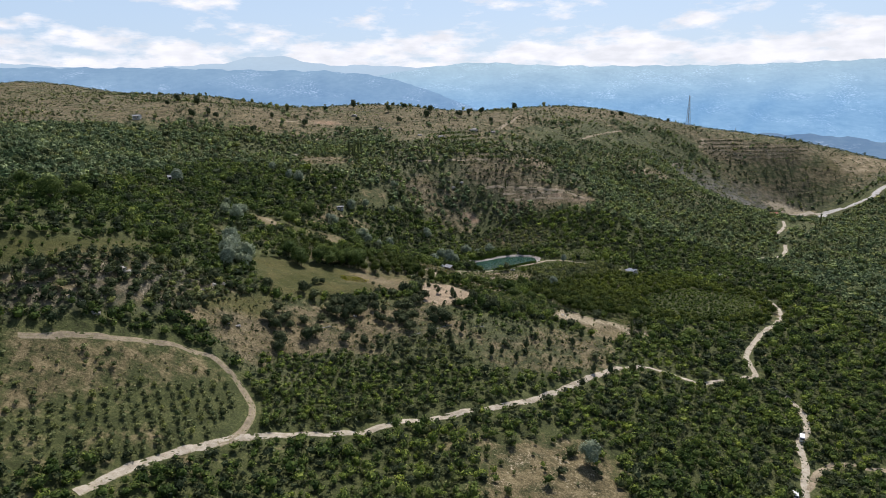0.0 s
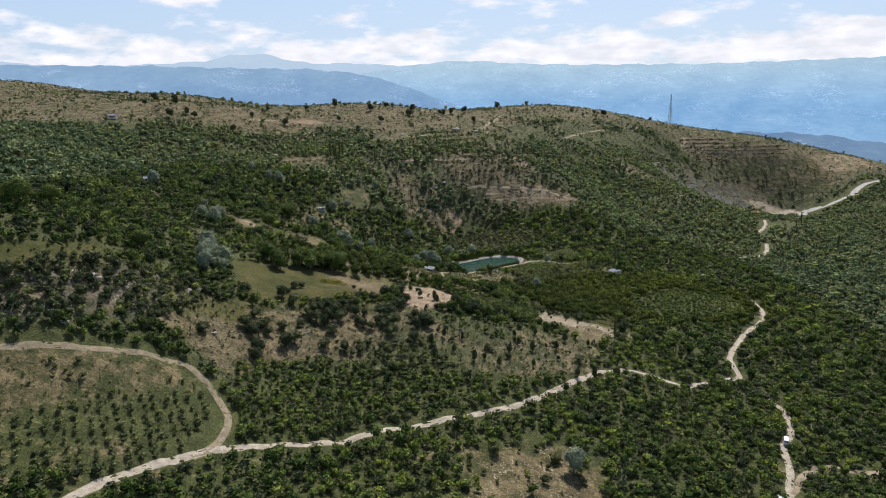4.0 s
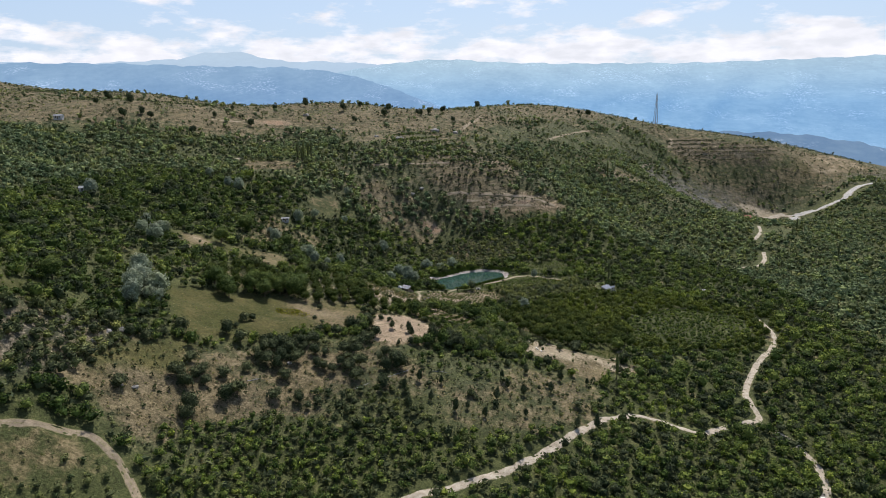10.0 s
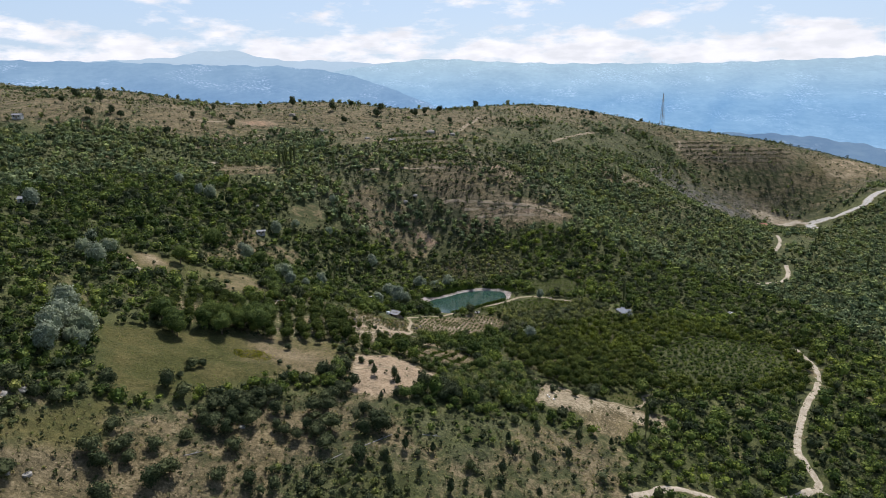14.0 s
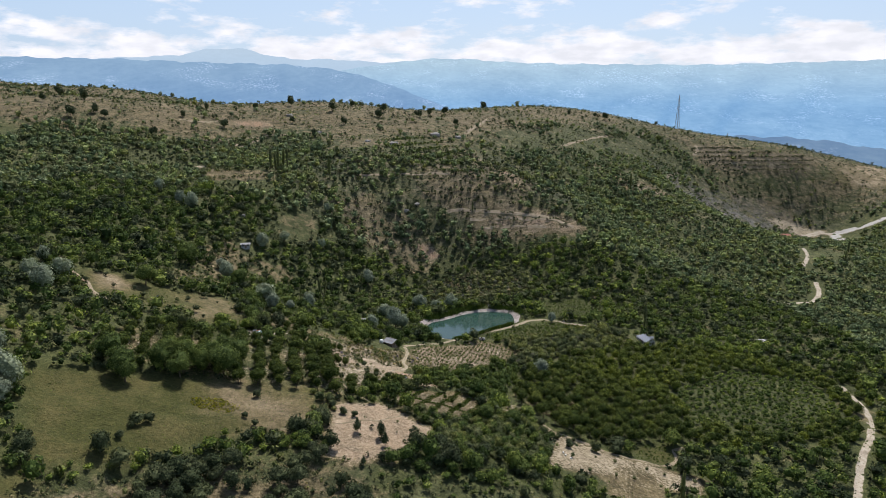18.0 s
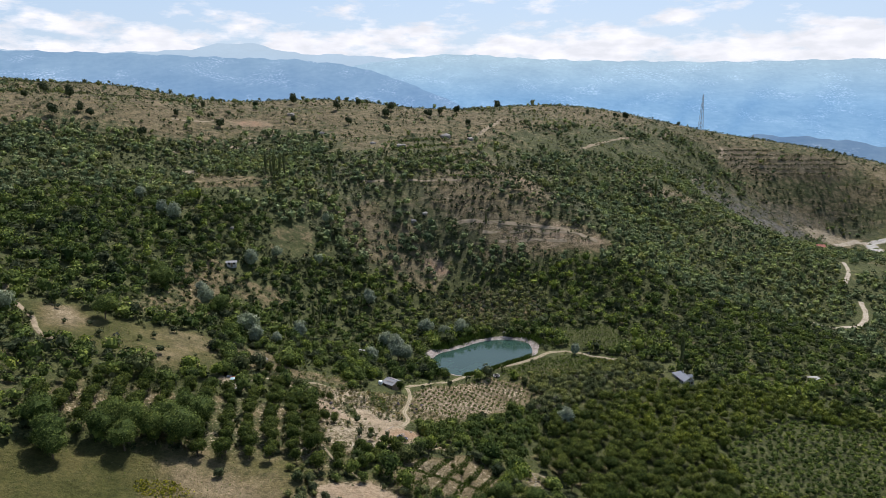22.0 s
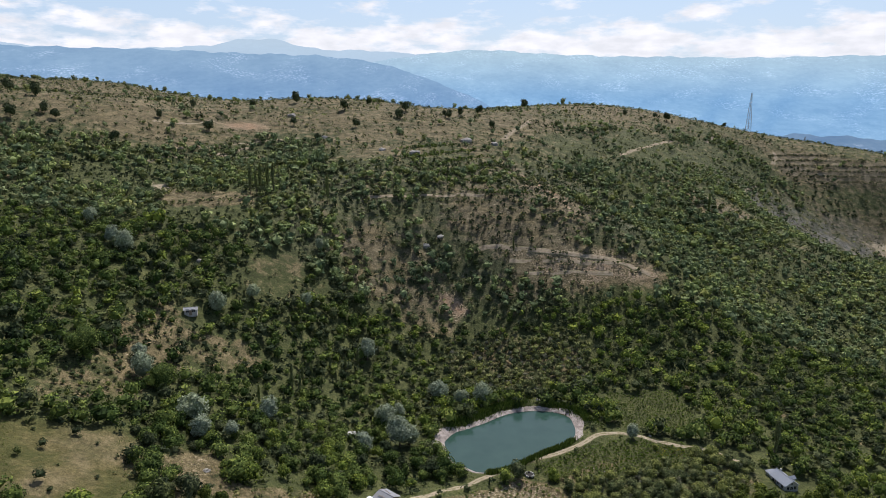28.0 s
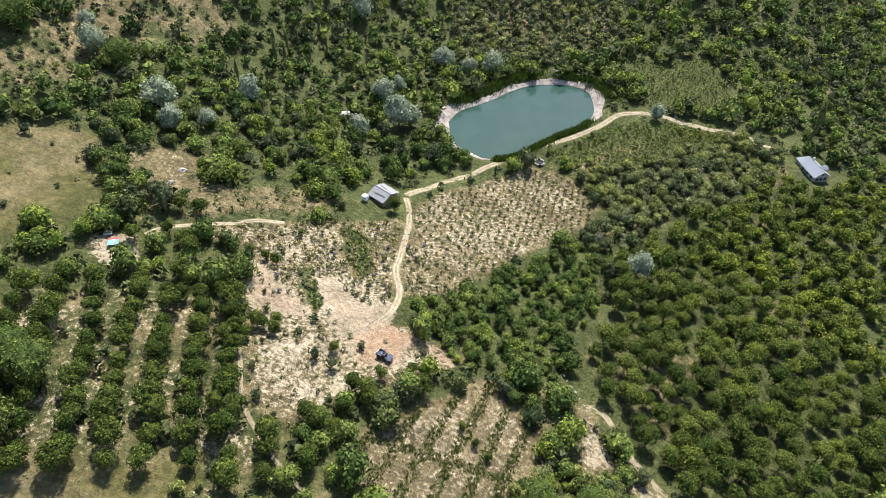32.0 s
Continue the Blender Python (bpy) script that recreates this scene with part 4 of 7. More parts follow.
def blades(name, label, x, y, high, material, count=7, wide=0.05, seed=1):
    """Upright blades of grass, several to a tuft."""
    rng = np.random.default_rng(seed + len(x))
    n = len(x) * count
    p = np.repeat(np.stack([x, y], 1), count, 0) + rng.normal(0, 0.16, (n, 2))
    z = height(p[:, 0], p[:, 1]) - 0.04
    h, a = np.repeat(high, count) * rng.uniform(0.5, 1.15, n), rng.uniform(0, 6.283, n)
    u = np.stack([np.cos(a), np.sin(a)], 1) * wide
    tip = p + rng.normal(0, 0.22, (n, 2)) * h[:, None] * 1.6
    v = np.stack([np.column_stack([p - u, z]), np.column_stack([p + u, z]), np.column_stack([tip, z + h])], 1).reshape(-1, 3)
    me = make_mesh(name, v, np.arange(3 * n).reshape(-1, 3), material, False, {"tint": np.repeat(rng.uniform(0.1, 0.9, n), 3)})
    return tagged(new(name, me), label, "grass", kind="stuff")


def scatter(x0, x1, y0, y1, gap, seed, jitter=0.45, turn=0.0, stretch=1.0):
    rng = np.random.default_rng(seed)
    cx, cy = (x0 + x1) / 2, (y0 + y1) / 2
    half = max(x1 - x0, y1 - y0) * 0.75
    g = np.arange(-half, half, gap)
    u, v = np.meshgrid(g, g)
    u = u * stretch
    u, v = u.ravel() + rng.uniform(-jitter, jitter, u.size) * gap, v.ravel() + rng.uniform(-jitter, jitter, u.size) * gap
    x, y = cx + u * math.cos(turn) - v * math.sin(turn), cy + u * math.sin(turn) + v * math.cos(turn)
    k = (x > x0) & (x < x1) & (y > y0) & (y < y1)
    return x[k], y[k]


def off_ways(x, y, spare=0.0):
    k = np.ones(x.shape, bool)
    for line, w in WAYS:
        k &= edge_far(line, x, y, False) > w * 0.5 + spare
    return k & (shore(x, y) > 2.0 + spare)


def in_valley(x, y):
    """The wedge of country that opens northwards from the south end."""
    return (x < 25 + (y + 440) * 0.77) & (x > -75 - (y + 440) * 0.82)


SOUTH_WOOD = [(-7, -122), (7, -123), (18, -112), (27, -110), (33, -111), (36, -121), (31, -139), (-1, -141), (3, -131), (-4, -126)]
KNOLL_RIM = [(-44, -141), (-33, -139), (-28, -134), (-24, -136), (-24, -149), (-35, -154), (-53, -155)]
DARK_SCRUB = [(-66, -164), (-59, -151), (-43, -148), (-30, -156), (-35, -164), (-47, -170), (-61, -174)]
HOMES = [(-10, -43, 7.5), (104, -18, 7.5), (-53.5, -76, 4.0), (-5.6, -92, 3.5), (66, -33, 2.0), (30.5, -16.5, 2.5), (-13, -44, 2.0), (-7, -2, 4.5), (66.5, 3.5, 2.5),
         (-79, 33, 5), (353, 291, 7), (203, 5, 6), (165, -6, 4), (-166, -27, 6), (-90, -63, 2.5)]
OPEN = [VINEYARD, STRIP_FIELD, DRY_FIELD, BARE_BANK, BARE_SLOPE, HERB_SLOPE, RAMP, PALE_FIELD, POND_MEADOW, MEADOW, ORANGE_BANK, PATCH_WEST, SOUTH_EAST_BARE, TERRACE_FIELD,
        WEST_TERRACES, BARE_TERRACE, DRY_KNOB, GRASS_PATCH, TAN_SLOPE, RED_BARE, WHITE_BANK, GRASS_WEST, RED_SCAR, FAR_BARE, SHED_YARD, SAND_SPOT, EAST_FIELD, WEST_CLEARING, PATH_GREEN, GRASS_STRIP, GRASS_TRI, HEDGE_MID, ORANGE_YARD, SIDE_TURF, RUSTY_SLOPE, ERODED_SLOPE, SMALL_KNOB, PINK_CLIFF, STONY_ROWS, HERB_EAST]
THIN = [BARE_TERRACE, RED_GULLY, CENTRAL_SLOPE, RIDGE, EAST_SLOPE, BROWN_HILL, MID_BARE, HILL_BARE, GREEN_TERRACES, CLEARING, OLIVE_SLOPE, LOWER_TERRACES, EAST_TERRACES, MIXED_SLOPE, WEST_DRY_SLOPE, HILL_GRASS, GREY_BREAK, HILL_SPOT, HILL_SPOT_LOW]
OWN = [LOW_WOOD, HILL_BUSHES, THICKET_SOUTH, SOUTH_WOOD, ORCHARD_EAST, ORCHARD_WEST, THICKET_EAST, BROWN_THICKET, GREEN_CROP, ROCKY_SCRUB]


def in_any(polys, x, y):
    k = np.zeros(x.shape, bool)
    for p in polys:
        k |= inside(p, x, y)
    return k


def clear_of_homes(x, y, spare=0.0):
    k = np.ones(x.shape, bool)
    for hx, hy, hr in HOMES:
        k &= np.hypot(x - hx, y - hy) > hr + spare
    return k


def tints(x, y, seed, mean=0.45):
    rng = np.random.default_rng(seed)
    return np.clip(mean + 0.28 * lumps(x, y, 19, 7) + 0.2 * lumps(x, y, 60, 3) + rng.normal(0, 0.3, len(x)), 0, 1)


NEAR = [crown(s, 400, 0.104, 2, core=0.78) for s in range(1, 8)]
MID = [crown(s + 10, 78, 0.175, 1, core=0.84) for s in range(1, 8)]
FAR = [crown(s + 20, 24, 0.31, 1, core=0.85, boughs=8) for s in range(1, 8)]
LOW = [crown(s + 30, 24, 0.40, 0) for s in range(1, 6)]
WEED = [crown(s + 50, 20, 0.44, 0) for s in range(1, 6)]
TUFT = [crown(s + 40, 7, 0.62, 0) for s in range(1, 6)]

def tree_cover(x, y):
    """How likely a tree stands somewhere, from zero to one."""
    far = np.clip((y - 40) / 110, 0, 1)
    c = 1.04 - 0.12 * far
    for poly, share, blur in ((CENTRAL_SLOPE, 0.55, 12), (RIDGE, 0.03, 10), (EAST_SLOPE, 0.02, 22), (MIXED_SLOPE, 0.33, 18), (GREEN_TERRACES, 0.22, 8), (HILL_BARE, 0.3, 8), (MID_BARE, 0.32, 7),
                              (BROWN_HILL, 0.02, 3), (CLEARING, 0.08, 8), (OLIVE_SLOPE, 0.12, 4), (LOWER_TERRACES, 0.25, 8), (WEST_DRY_SLOPE, 0.1, 4), (HILL_GRASS, 0.06, 5), (HILL_SPOT, 0.08, 5), (HILL_SPOT_LOW, 0.12, 5), (GREEN_LANE, 0.1, 4), (GREY_BREAK, 0.2, 6), (EAST_DRY, 0.0, 4), (GREEN_LEDGE, 0.15, 3), (BARE_TERRACE, 0.06, 4), (RED_GULLY, 0.12, 5)):
        k = soft_zone(poly, x, y, blur)
        c = c * (1 - k) + share * k
    c = c - far * np.clip(lumps(x, y, 33, 9.0) - 0.1, 0, 1) * 0.9      # glades on the far slopes
    return np.clip(c + ((0.32 + 0.3 * far) * lumps(x, y, 24, 4.0) + (0.24 + 0.1 * far) * lumps(x, y, 8, 1.0)) * np.clip(4 * c, 0, 1), 0, 1)


# woods of the valley
wx, wy = scatter(-420, 620, -330, 520, 3.65, 3, 0.8)
wrng = np.random.default_rng(8)
keep = in_valley(wx, wy) & ~in_any(OPEN + OWN, wx, wy) & off_ways(wx, wy, 0.9) & ~inside(BROWN_HILL, wx, wy) & clear_of_homes(wx, wy, 1.0) & np.all([edge_far(p, wx, wy, False) > 3.6 for p in (POND_PATH, HUT_PATH, WEST_PATH)], axis=0) & (wrng.uniform(0, 1, len(wx)) < tree_cover(wx, wy))
lx, ly = scatter(-260, 260, -330, -125, 2.6, 5, 0.8)
low = in_valley(lx, ly) & (ly < -142 + 9 * lumps(lx, ly, 20, 2.0)) & ~in_any(OPEN + OWN + [BROWN_HILL], lx, ly) & off_ways(lx, ly, 0.7) & clear_of_homes(lx, ly, 1.0) & (wrng.uniform(0, 1, len(lx)) < 0.92 * tree_cover(lx, ly))
lx, ly = lx[low], ly[low]
keep &= wy >= -142 + 9 * lumps(wx, wy, 20, 2.0)
wx, wy = np.concatenate([wx[keep], lx]), np.concatenate([wy[keep], ly])
wr = (1.05 + wrng.gamma(2.2, 0.45, len(wx))).clip(1.1, 2.6) * (1 - 0.06 * np.clip((wy - 40) / 100, 0, 1)) * (1 + 0.2 * lumps(wx, wy, 40, 3)) * np.where(wrng.uniform(0, 1, len(wx)) < 0.1, 1.25, 1) * np.where(wy < -142 + 9 * lumps(wx, wy, 20, 2.0), 0.76, 1)
# far tints raised to paint in haze; western woods are a darker green
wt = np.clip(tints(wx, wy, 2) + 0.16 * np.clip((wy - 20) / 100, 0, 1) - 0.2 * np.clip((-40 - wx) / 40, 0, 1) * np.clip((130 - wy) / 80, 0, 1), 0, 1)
dark = wrng.uniform(0, 1, len(wx)) < 0.25 + 0.1 * np.clip((wy - 60) / 100, 0, 1)
close = np.hypot(wx - 5, wy + 75) < 82
middle = ~close & (wy < 90) & (np.abs(wx - 20) < 200)
# the FAR crowns get lighter leaf colours that stand in for haze
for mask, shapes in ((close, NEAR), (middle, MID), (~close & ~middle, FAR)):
    for kind, material in ((~dark, M_HAZED_HILL if shapes is FAR else M_LEAF), (dark, M_OLIVE if shapes is FAR else M_SCRUB)):
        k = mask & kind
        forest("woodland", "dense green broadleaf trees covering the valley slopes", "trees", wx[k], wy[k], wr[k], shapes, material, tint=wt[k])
# undergrowth in the gaps
ux, uy = scatter(-240, 300, -300, 260, 4.6, 23)
keep = in_valley(ux, uy) & ~in_any(OPEN + [ORCHARD_EAST, THICKET_SOUTH, SOUTH_WOOD, RIDGE, EAST_SLOPE, BROWN_HILL, CLEARING], ux, uy) & off_ways(ux, uy, 0.5) & clear_of_homes(ux, uy)
ux, uy = ux[keep], uy[keep]
forest("undergrowth", "low mixed shrubs and weeds between the trees", "shrubs", ux, uy, np.random.default_rng(24).uniform(0.6, 1.5, len(ux)), WEED, M_SCRUB, tint=tints(ux, uy, 25, 0.4))
# scrub of the dry slopes
sx, sy = scatter(-640, 620, -330, 560, 3.7, 9, 1.3)
srng = np.random.default_rng(11)
dense = np.where(inside(EAST_SLOPE, sx, sy), 0.5, np.where(inside(RIDGE, sx, sy), 0.2, np.where(inside(BROWN_HILL, sx, sy), 0.26, 0.42))) * np.where((sy > 60) | in_any(THIN + [ROCKY_SCRUB], sx, sy), 1, 0)
keep = in_valley(sx, sy) & ~in_any(OPEN + [EAST_TERRACES], sx, sy) & off_ways(sx, sy, 0.8)
keep &= srng.uniform(0, 1, len(sx)) < dense + (0.4 * lumps(sx, sy, 16, 5) + 0.25 * lumps(sx, sy, 6, 2)) * (dense > 0) + np.where(in_any([DARK_SCRUB, KNOLL_RIM], sx, sy), 0.6, 0)
sx, sy = sx[keep], sy[keep]
sr = srng.gamma(1.1, 0.42, len(sx)).clip(0.25, 2.6) * np.where(sy > 180, 0.85, 1) * np.where(in_any([DARK_SCRUB, KNOLL_RIM], sx, sy), 1.5, 1)
close = (sy < 120) & (np.abs(sx) < 160)
pale = srng.uniform(0, 1, len(sx)) < 0.4
for place, shapes, where in ((close, MID, "dry grass"), (~close, LOW, "the dry ridge")):
    for kind, material, tone in ((pale, M_OLIVE, "olive"), (~pale, M_SCRUB, "dark")):
        k = place & kind
        forest("scrub", f"scattered {tone} shrubs on {where}", "shrubs", sx[k], sy[k], sr[k], shapes, material, tint=tints(sx[k], sy[k], 13, 0.4))
px, py = scatter(330, 400, 380, 465, 7.0, 27, 0.9)
keep = inside(PINE_BELT, px, py)
px, py = px[keep], py[keep]
forest("pine_wood", "dark conical pines on the stony eastern slope", "trees", px, py, np.random.default_rng(28).uniform(0.7, 1.5, len(px)), FAR, M_SCRUB, tall=np.random.default_rng(29).uniform(0.9, 1.2, len(px)), tint=np.full(len(px), 0.1))
mx, my = scatter(-330, -100, 850, 1060, 6.0, 19)
forest("far_wood", "dark woods on a distant hump", "trees", mx, my, np.random.default_rng(20).uniform(2.0, 4.0, len(mx)), LOW, M_SCRUB)
# thickets
for poly, material, gap, lo, hi, label in ((THICKET_EAST, M_OLIVE, 2.9, 0.9, 2.1, "olive-green thicket beside the vineyard plot"), (BROWN_THICKET, M_TWIG, 5.0, 0.7, 1.5, "half-bare brown thicket above the pond"),
                                           (BROWN_THICKET, M_OLIVE, 3.0, 0.8, 1.9, "olive-green thicket above the pond"), (THICKET_EAST, M_TWIG, 7.5, 0.7, 1.3, "grey leafless shrubs in the thicket"),
                                           (THICKET_SOUTH, M_LEAF, 2.4, 0.9, 1.7, "dense blue-green bushes below the sapling plot"), (HEDGE_MID, M_OLIVE, 2.4, 0.6, 1.5, "dark hedge of bushes between two dry fields"), (PATH_GREEN, M_OLIVE, 7.0, 0.4, 0.9, "low bushes in the grass by the path"),
                                           (SOUTH_WOOD, M_OLIVE, 2.3, 0.8, 1.7, "mixed leafy bushes below the stubble field"), (SOUTH_WOOD, M_LEAF, 3.1, 0.9, 1.8, "leafy green bushes below the stubble field"),
                                           (GREEN_CROP, M_LEAF, 2.1, 0.6, 1.1, "low bright-green plantation on the slope"), (ROCKY_SCRUB, M_OLIVE, 3.4, 0.7, 1.8, "tangled scrub among limestone outcrops"), (ROCKY_SCRUB, M_SCRUB, 3.4, 0.8, 2.2, "dark scrub among limestone outcrops"),
                                           (LOW_WOOD, M_LEAF, 2.5, 0.7, 1.45, "dense low green wood under the brown hill"), (LOW_WOOD, M_SCRUB, 4.0, 0.7, 1.5, "dark bushes in the low wood"), (HILL_BUSHES, M_SCRUB, 3.6, 0.5, 1.7, "dark bushes over the lower hillside"),
                                           (HILL_BUSHES, M_OLIVE, 4.2, 0.5, 1.4, "olive bushes over the lower hillside"), (GREEN_LEDGE, M_LEAF, 4.4, 0.6, 1.5, "leafy bushes on the green ledge"), (STONY_ROWS, M_OLIVE, 2.6, 0.4, 1.0, "low bushes between stony banks"), (WEST_DRY_SLOPE, M_OLIVE, 3.4, 0.4, 1.1, "yellow-green shrubs on the dry slope")):
    tx, ty = scatter(min(p[0] for p in poly), max(p[0] for p in poly), min(p[1] for p in poly), max(p[1] for p in poly), gap, len(label))
    keep = inside(poly, tx, ty) & off_ways(tx, ty, 0.8) & clear_of_homes(tx, ty) & ((poly is PATH_GREEN) | ~inside(PATH_GREEN, tx, ty))
    tx, ty = tx[keep], ty[keep]
    forest("thicket", label, "shrubs", tx, ty, np.random.default_rng(31).uniform(lo, hi, len(tx)), NEAR if poly in (THICKET_EAST, THICKET_SOUTH, SOUTH_WOOD, HEDGE_MID) else MID, material, tint=tints(tx, ty, 32, 0.45 if material is M_LEAF else 0.6))
# planted rows on terraces
for poly, step, material, share in ((GREEN_TERRACES, 3.2, M_GRASS, 0.75), (WEST_TERRACES, 2.6, M_OLIVE, 0.6), (EAST_TERRACES, 4.2, M_SCRUB, 1.0), (BARE_TERRACE, 3.4, M_SCRUB, 0.35), (LOWER_TERRACES, 4.0, M_SCRUB, 0.5)):
    tx, ty = scatter(min(p[0] for p in poly), max(p[0] for p in poly), min(p[1] for p in poly), max(p[1] for p in poly), 1.5, 41)
    tz = height(tx, ty)
    keep = inside(poly, tx, ty) & ((tz / step) % 1 < 0.24) & (np.random.default_rng(42).uniform(0, 1, len(tx)) < share)
    tx, ty = tx[keep], ty[keep]
    forest("terrace_rows", "rows of low shrubs along narrow terraces", "shrubs", tx, ty, np.random.default_rng(43).uniform(0.6, 1.1, len(tx)), LOW, material)
# bushes of the terraced field
tx, ty = scatter(-160, -70, -310, -225, 2.6, 51, 0.22, radians(28), 1.2)
keep = inside(TERRACE_FIELD, tx, ty) & (edge_far(CURVE_TRACK, tx, ty, False) > 3) & (~inside(TERRACE_DRY, tx, ty) | (np.random.default_rng(5).uniform(0, 1, len(tx)) < 0.15))
tx, ty = tx[keep], ty[keep]
forest("field_bushes", "small round bushes in loose rows on dry grass", "shrubs", tx, ty, np.random.default_rng(52).uniform(0.65, 1.25, len(tx)), MID, M_OLIVE, tint=tints(tx, ty, 53, 0.3))
# shrubs that break up the open ground near the end of the walk
for poly, gap, lo, hi, material, label in ((BARE_SLOPE, 2.6, 0.2, 0.6, M_HERB, "pale herbs on the eroded bank"), (BARE_SLOPE, 6.0, 0.4, 1.2, M_SCRUB, "dark shrubs scattered on the eroded bank"), (HERB_SLOPE, 4.2, 0.2, 0.5, M_OLIVE, "olive herbs on the pale slope"), (GREEN_TONGUE, 1.1, 0.2, 0.45, M_GRASS, "fresh grass in a damp strip"), (GREEN_TONGUE_LOW, 1.1, 0.2, 0.5, M_GRASS, "fresh grass beside the bare ramp"), (HERB_SLOPE, 1.7, 0.25, 0.6, M_HERB, "tufted herbs on the pale slope"),
                                           (BARE_BANK, 6.5, 0.25, 0.6, M_SCRUB, "few small shrubs on the bare bank"), (SOUTH_EAST_BARE, 7.0, 0.3, 0.8, M_OLIVE, "small shrubs on dry stubble"),
                                           (HERB_EAST, 1.6, 0.25, 0.6, M_HERB, "tufted herbs beside the worn path"), (HERB_EAST, 2.6, 0.2, 0.5, M_OLIVE, "olive herbs beside the worn path"), (HERB_SLOPE, 2.3, 0.3, 0.7, M_STRAW, "pale dry grass clumps on the slope"), (BROWN_HILL, 2.7, 0.15, 0.5, M_OLIVE, "low tufts on the brown hillside"), (BROWN_HILL, 4.2, 0.25, 0.75, M_SCRUB, "small dark shrubs on the brown hillside"), (BROWN_HILL, 2.4, 0.15, 0.4, M_STRAW, "straw tufts on the brown hillside"),
                                           (MEADOW, 1.8, 0.05, 0.16, M_GRASS, "low grass clumps in the meadow"), (MEADOW, 2.6, 0.05, 0.18, M_STRAW, "straw clumps in the meadow"), (TERRACE_FIELD, 2.6, 0.15, 0.5, M_OLIVE, "weeds between the field bushes"),
                                           (WEST_CLEARING, 9.0, 0.5, 1.4, M_SCRUB, "few dark bushes in the grassy clearing"), (PALE_FIELD, 8.0, 0.2, 0.5, M_OLIVE, "low tufts in the dry field"),
                                           (VINEYARD, 1.7, 0.12, 0.28, M_HERB, "pale weeds between the planted rows"), (VINEYARD, 2.0, 0.12, 0.32, M_GRASS, "green weeds between the planted rows"),
                                           (POND_MEADOW, 1.2, 0.2, 0.45, M_GRASS, "tall fresh grass in the meadow by the pond"), (PATH_GREEN, 1.1, 0.25, 0.5, M_GRASS, "fresh green grass below the pond path"), (GRASS_STRIP, 2.4, 0.25, 0.7, M_OLIVE, "weeds on the dry strip above the path"),
                                           (GRASS_TRI, 2.0, 0.2, 0.45, M_GRASS, "fresh grass inside the bend of the path"), (GRASS_WEST, 3.5, 0.3, 0.8, M_GRASS, "fresh grass tufts")):
    tx, ty = scatter(min(p[0] for p in poly), max(p[0] for p in poly), min(p[1] for p in poly), max(p[1] for p in poly), gap, len(label) + 3)
    keep = inside(poly, tx, ty) & off_ways(tx, ty, 0.3) & clear_of_homes(tx, ty) & ~inside(RAMP, tx, ty)
    tx, ty = tx[keep], ty[keep]
    forest("tufts", label, "shrubs", tx, ty, np.random.default_rng(61).uniform(lo, hi, len(tx)), WEED if hi < 0.8 else MID, material, tint=tints(tx, ty, 62, 0.5))
# small tufts and dwarf shrubs over the far dry slopes
hx, hy = scatter(-560, 600, 60, 560, 3.1, 65, 1.6)
hrng = np.random.default_rng(66)
share = np.where(inside(EAST_SLOPE, hx, hy), 0.7, np.where(inside(RIDGE, hx, hy), 0.6, np.where(in_any(THIN + [WEST_TERRACES, BARE_TERRACE], hx, hy), 0.5, 0.12)))
keep = in_valley(hx, hy) & off_ways(hx, hy, 0.5) & ~in_any([RED_BARE, EAST_TERRACES], hx, hy) & (hrng.uniform(0, 1, len(hx)) < share + 0.5 * lumps(hx, hy, 15, 6) * (share > 0.2))
hx, hy = hx[keep], hy[keep]
some = hrng.uniform(0, 1, len(hx)) < 0.5
for k, material, tone in ((some, M_OLIVE, "olive"), (~some, M_SCRUB, "dark")):
    forest("dwarf_scrub", f"low {tone} tufts and dwarf shrubs on stony slopes", "shrubs", hx[k], hy[k], hrng.gamma(3.0, 0.22, k.sum()).clip(0.25, 1.4), TUFT, material, tint=tints(hx[k], hy[k], 67, 0.45))
# grass tufts over the ground near the pond
gx, gy = scatter(-95, 100, -150, 45, 1.35, 71)
gd, gs = ground_cover(gx, gy)
keep = ~in_any([VINEYARD, MEADOW, PALE_FIELD, SOUTH_EAST_BARE, BARE_BANK], gx, gy) & (in_any(OPEN + THIN + [ORCHARD_WEST], gx, gy) | (shore(gx, gy) < 14) | (np.hypot(gx - 5, gy + 75) < 85)) & off_ways(gx, gy, 0.1) & (np.random.default_rng(72).uniform(0, 1, len(gx)) > gs * 1.15) & ~inside(RAMP, gx, gy) & clear_of_homes(gx, gy, -1)
gx, gy, gd = gx[keep], gy[keep], gd[keep]
mix = np.random.default_rng(73).uniform(0, 1, len(gx)) < np.clip(gd, 0.1, 0.9)
forest_rng = np.random.default_rng(74)
blades("dry_grass", "tufts of straw-coloured grass", gx[mix], gy[mix], forest_rng.uniform(0.25, 0.6, mix.sum()), M_STRAW)
blades("green_grass", "tufts of green grass and weeds", gx[~mix], gy[~mix], forest_rng.uniform(0.3, 0.75, (~mix).sum()), M_GRASS)


# ---- things: helpers ----
def part(name, bm, material, parent=None, label=""):
    """Links a bmesh as one mesh object under a thing or a part."""
    me = bpy.data.meshes.new(name)
    bm.normal_update()
    bm.to_mesh(me)
    bm.free()
    me.materials.append(material)
    ob = new(name, me)
    ob.parent = parent
    return tagged(ob, label)


def thing(name, label, category, m, group=""):
    """An empty at a thing's base."""
    ob = new(name)
    ob.empty_display_size = 0.3
    ob.matrix_basis = m
    return tagged(ob, label, category, group)


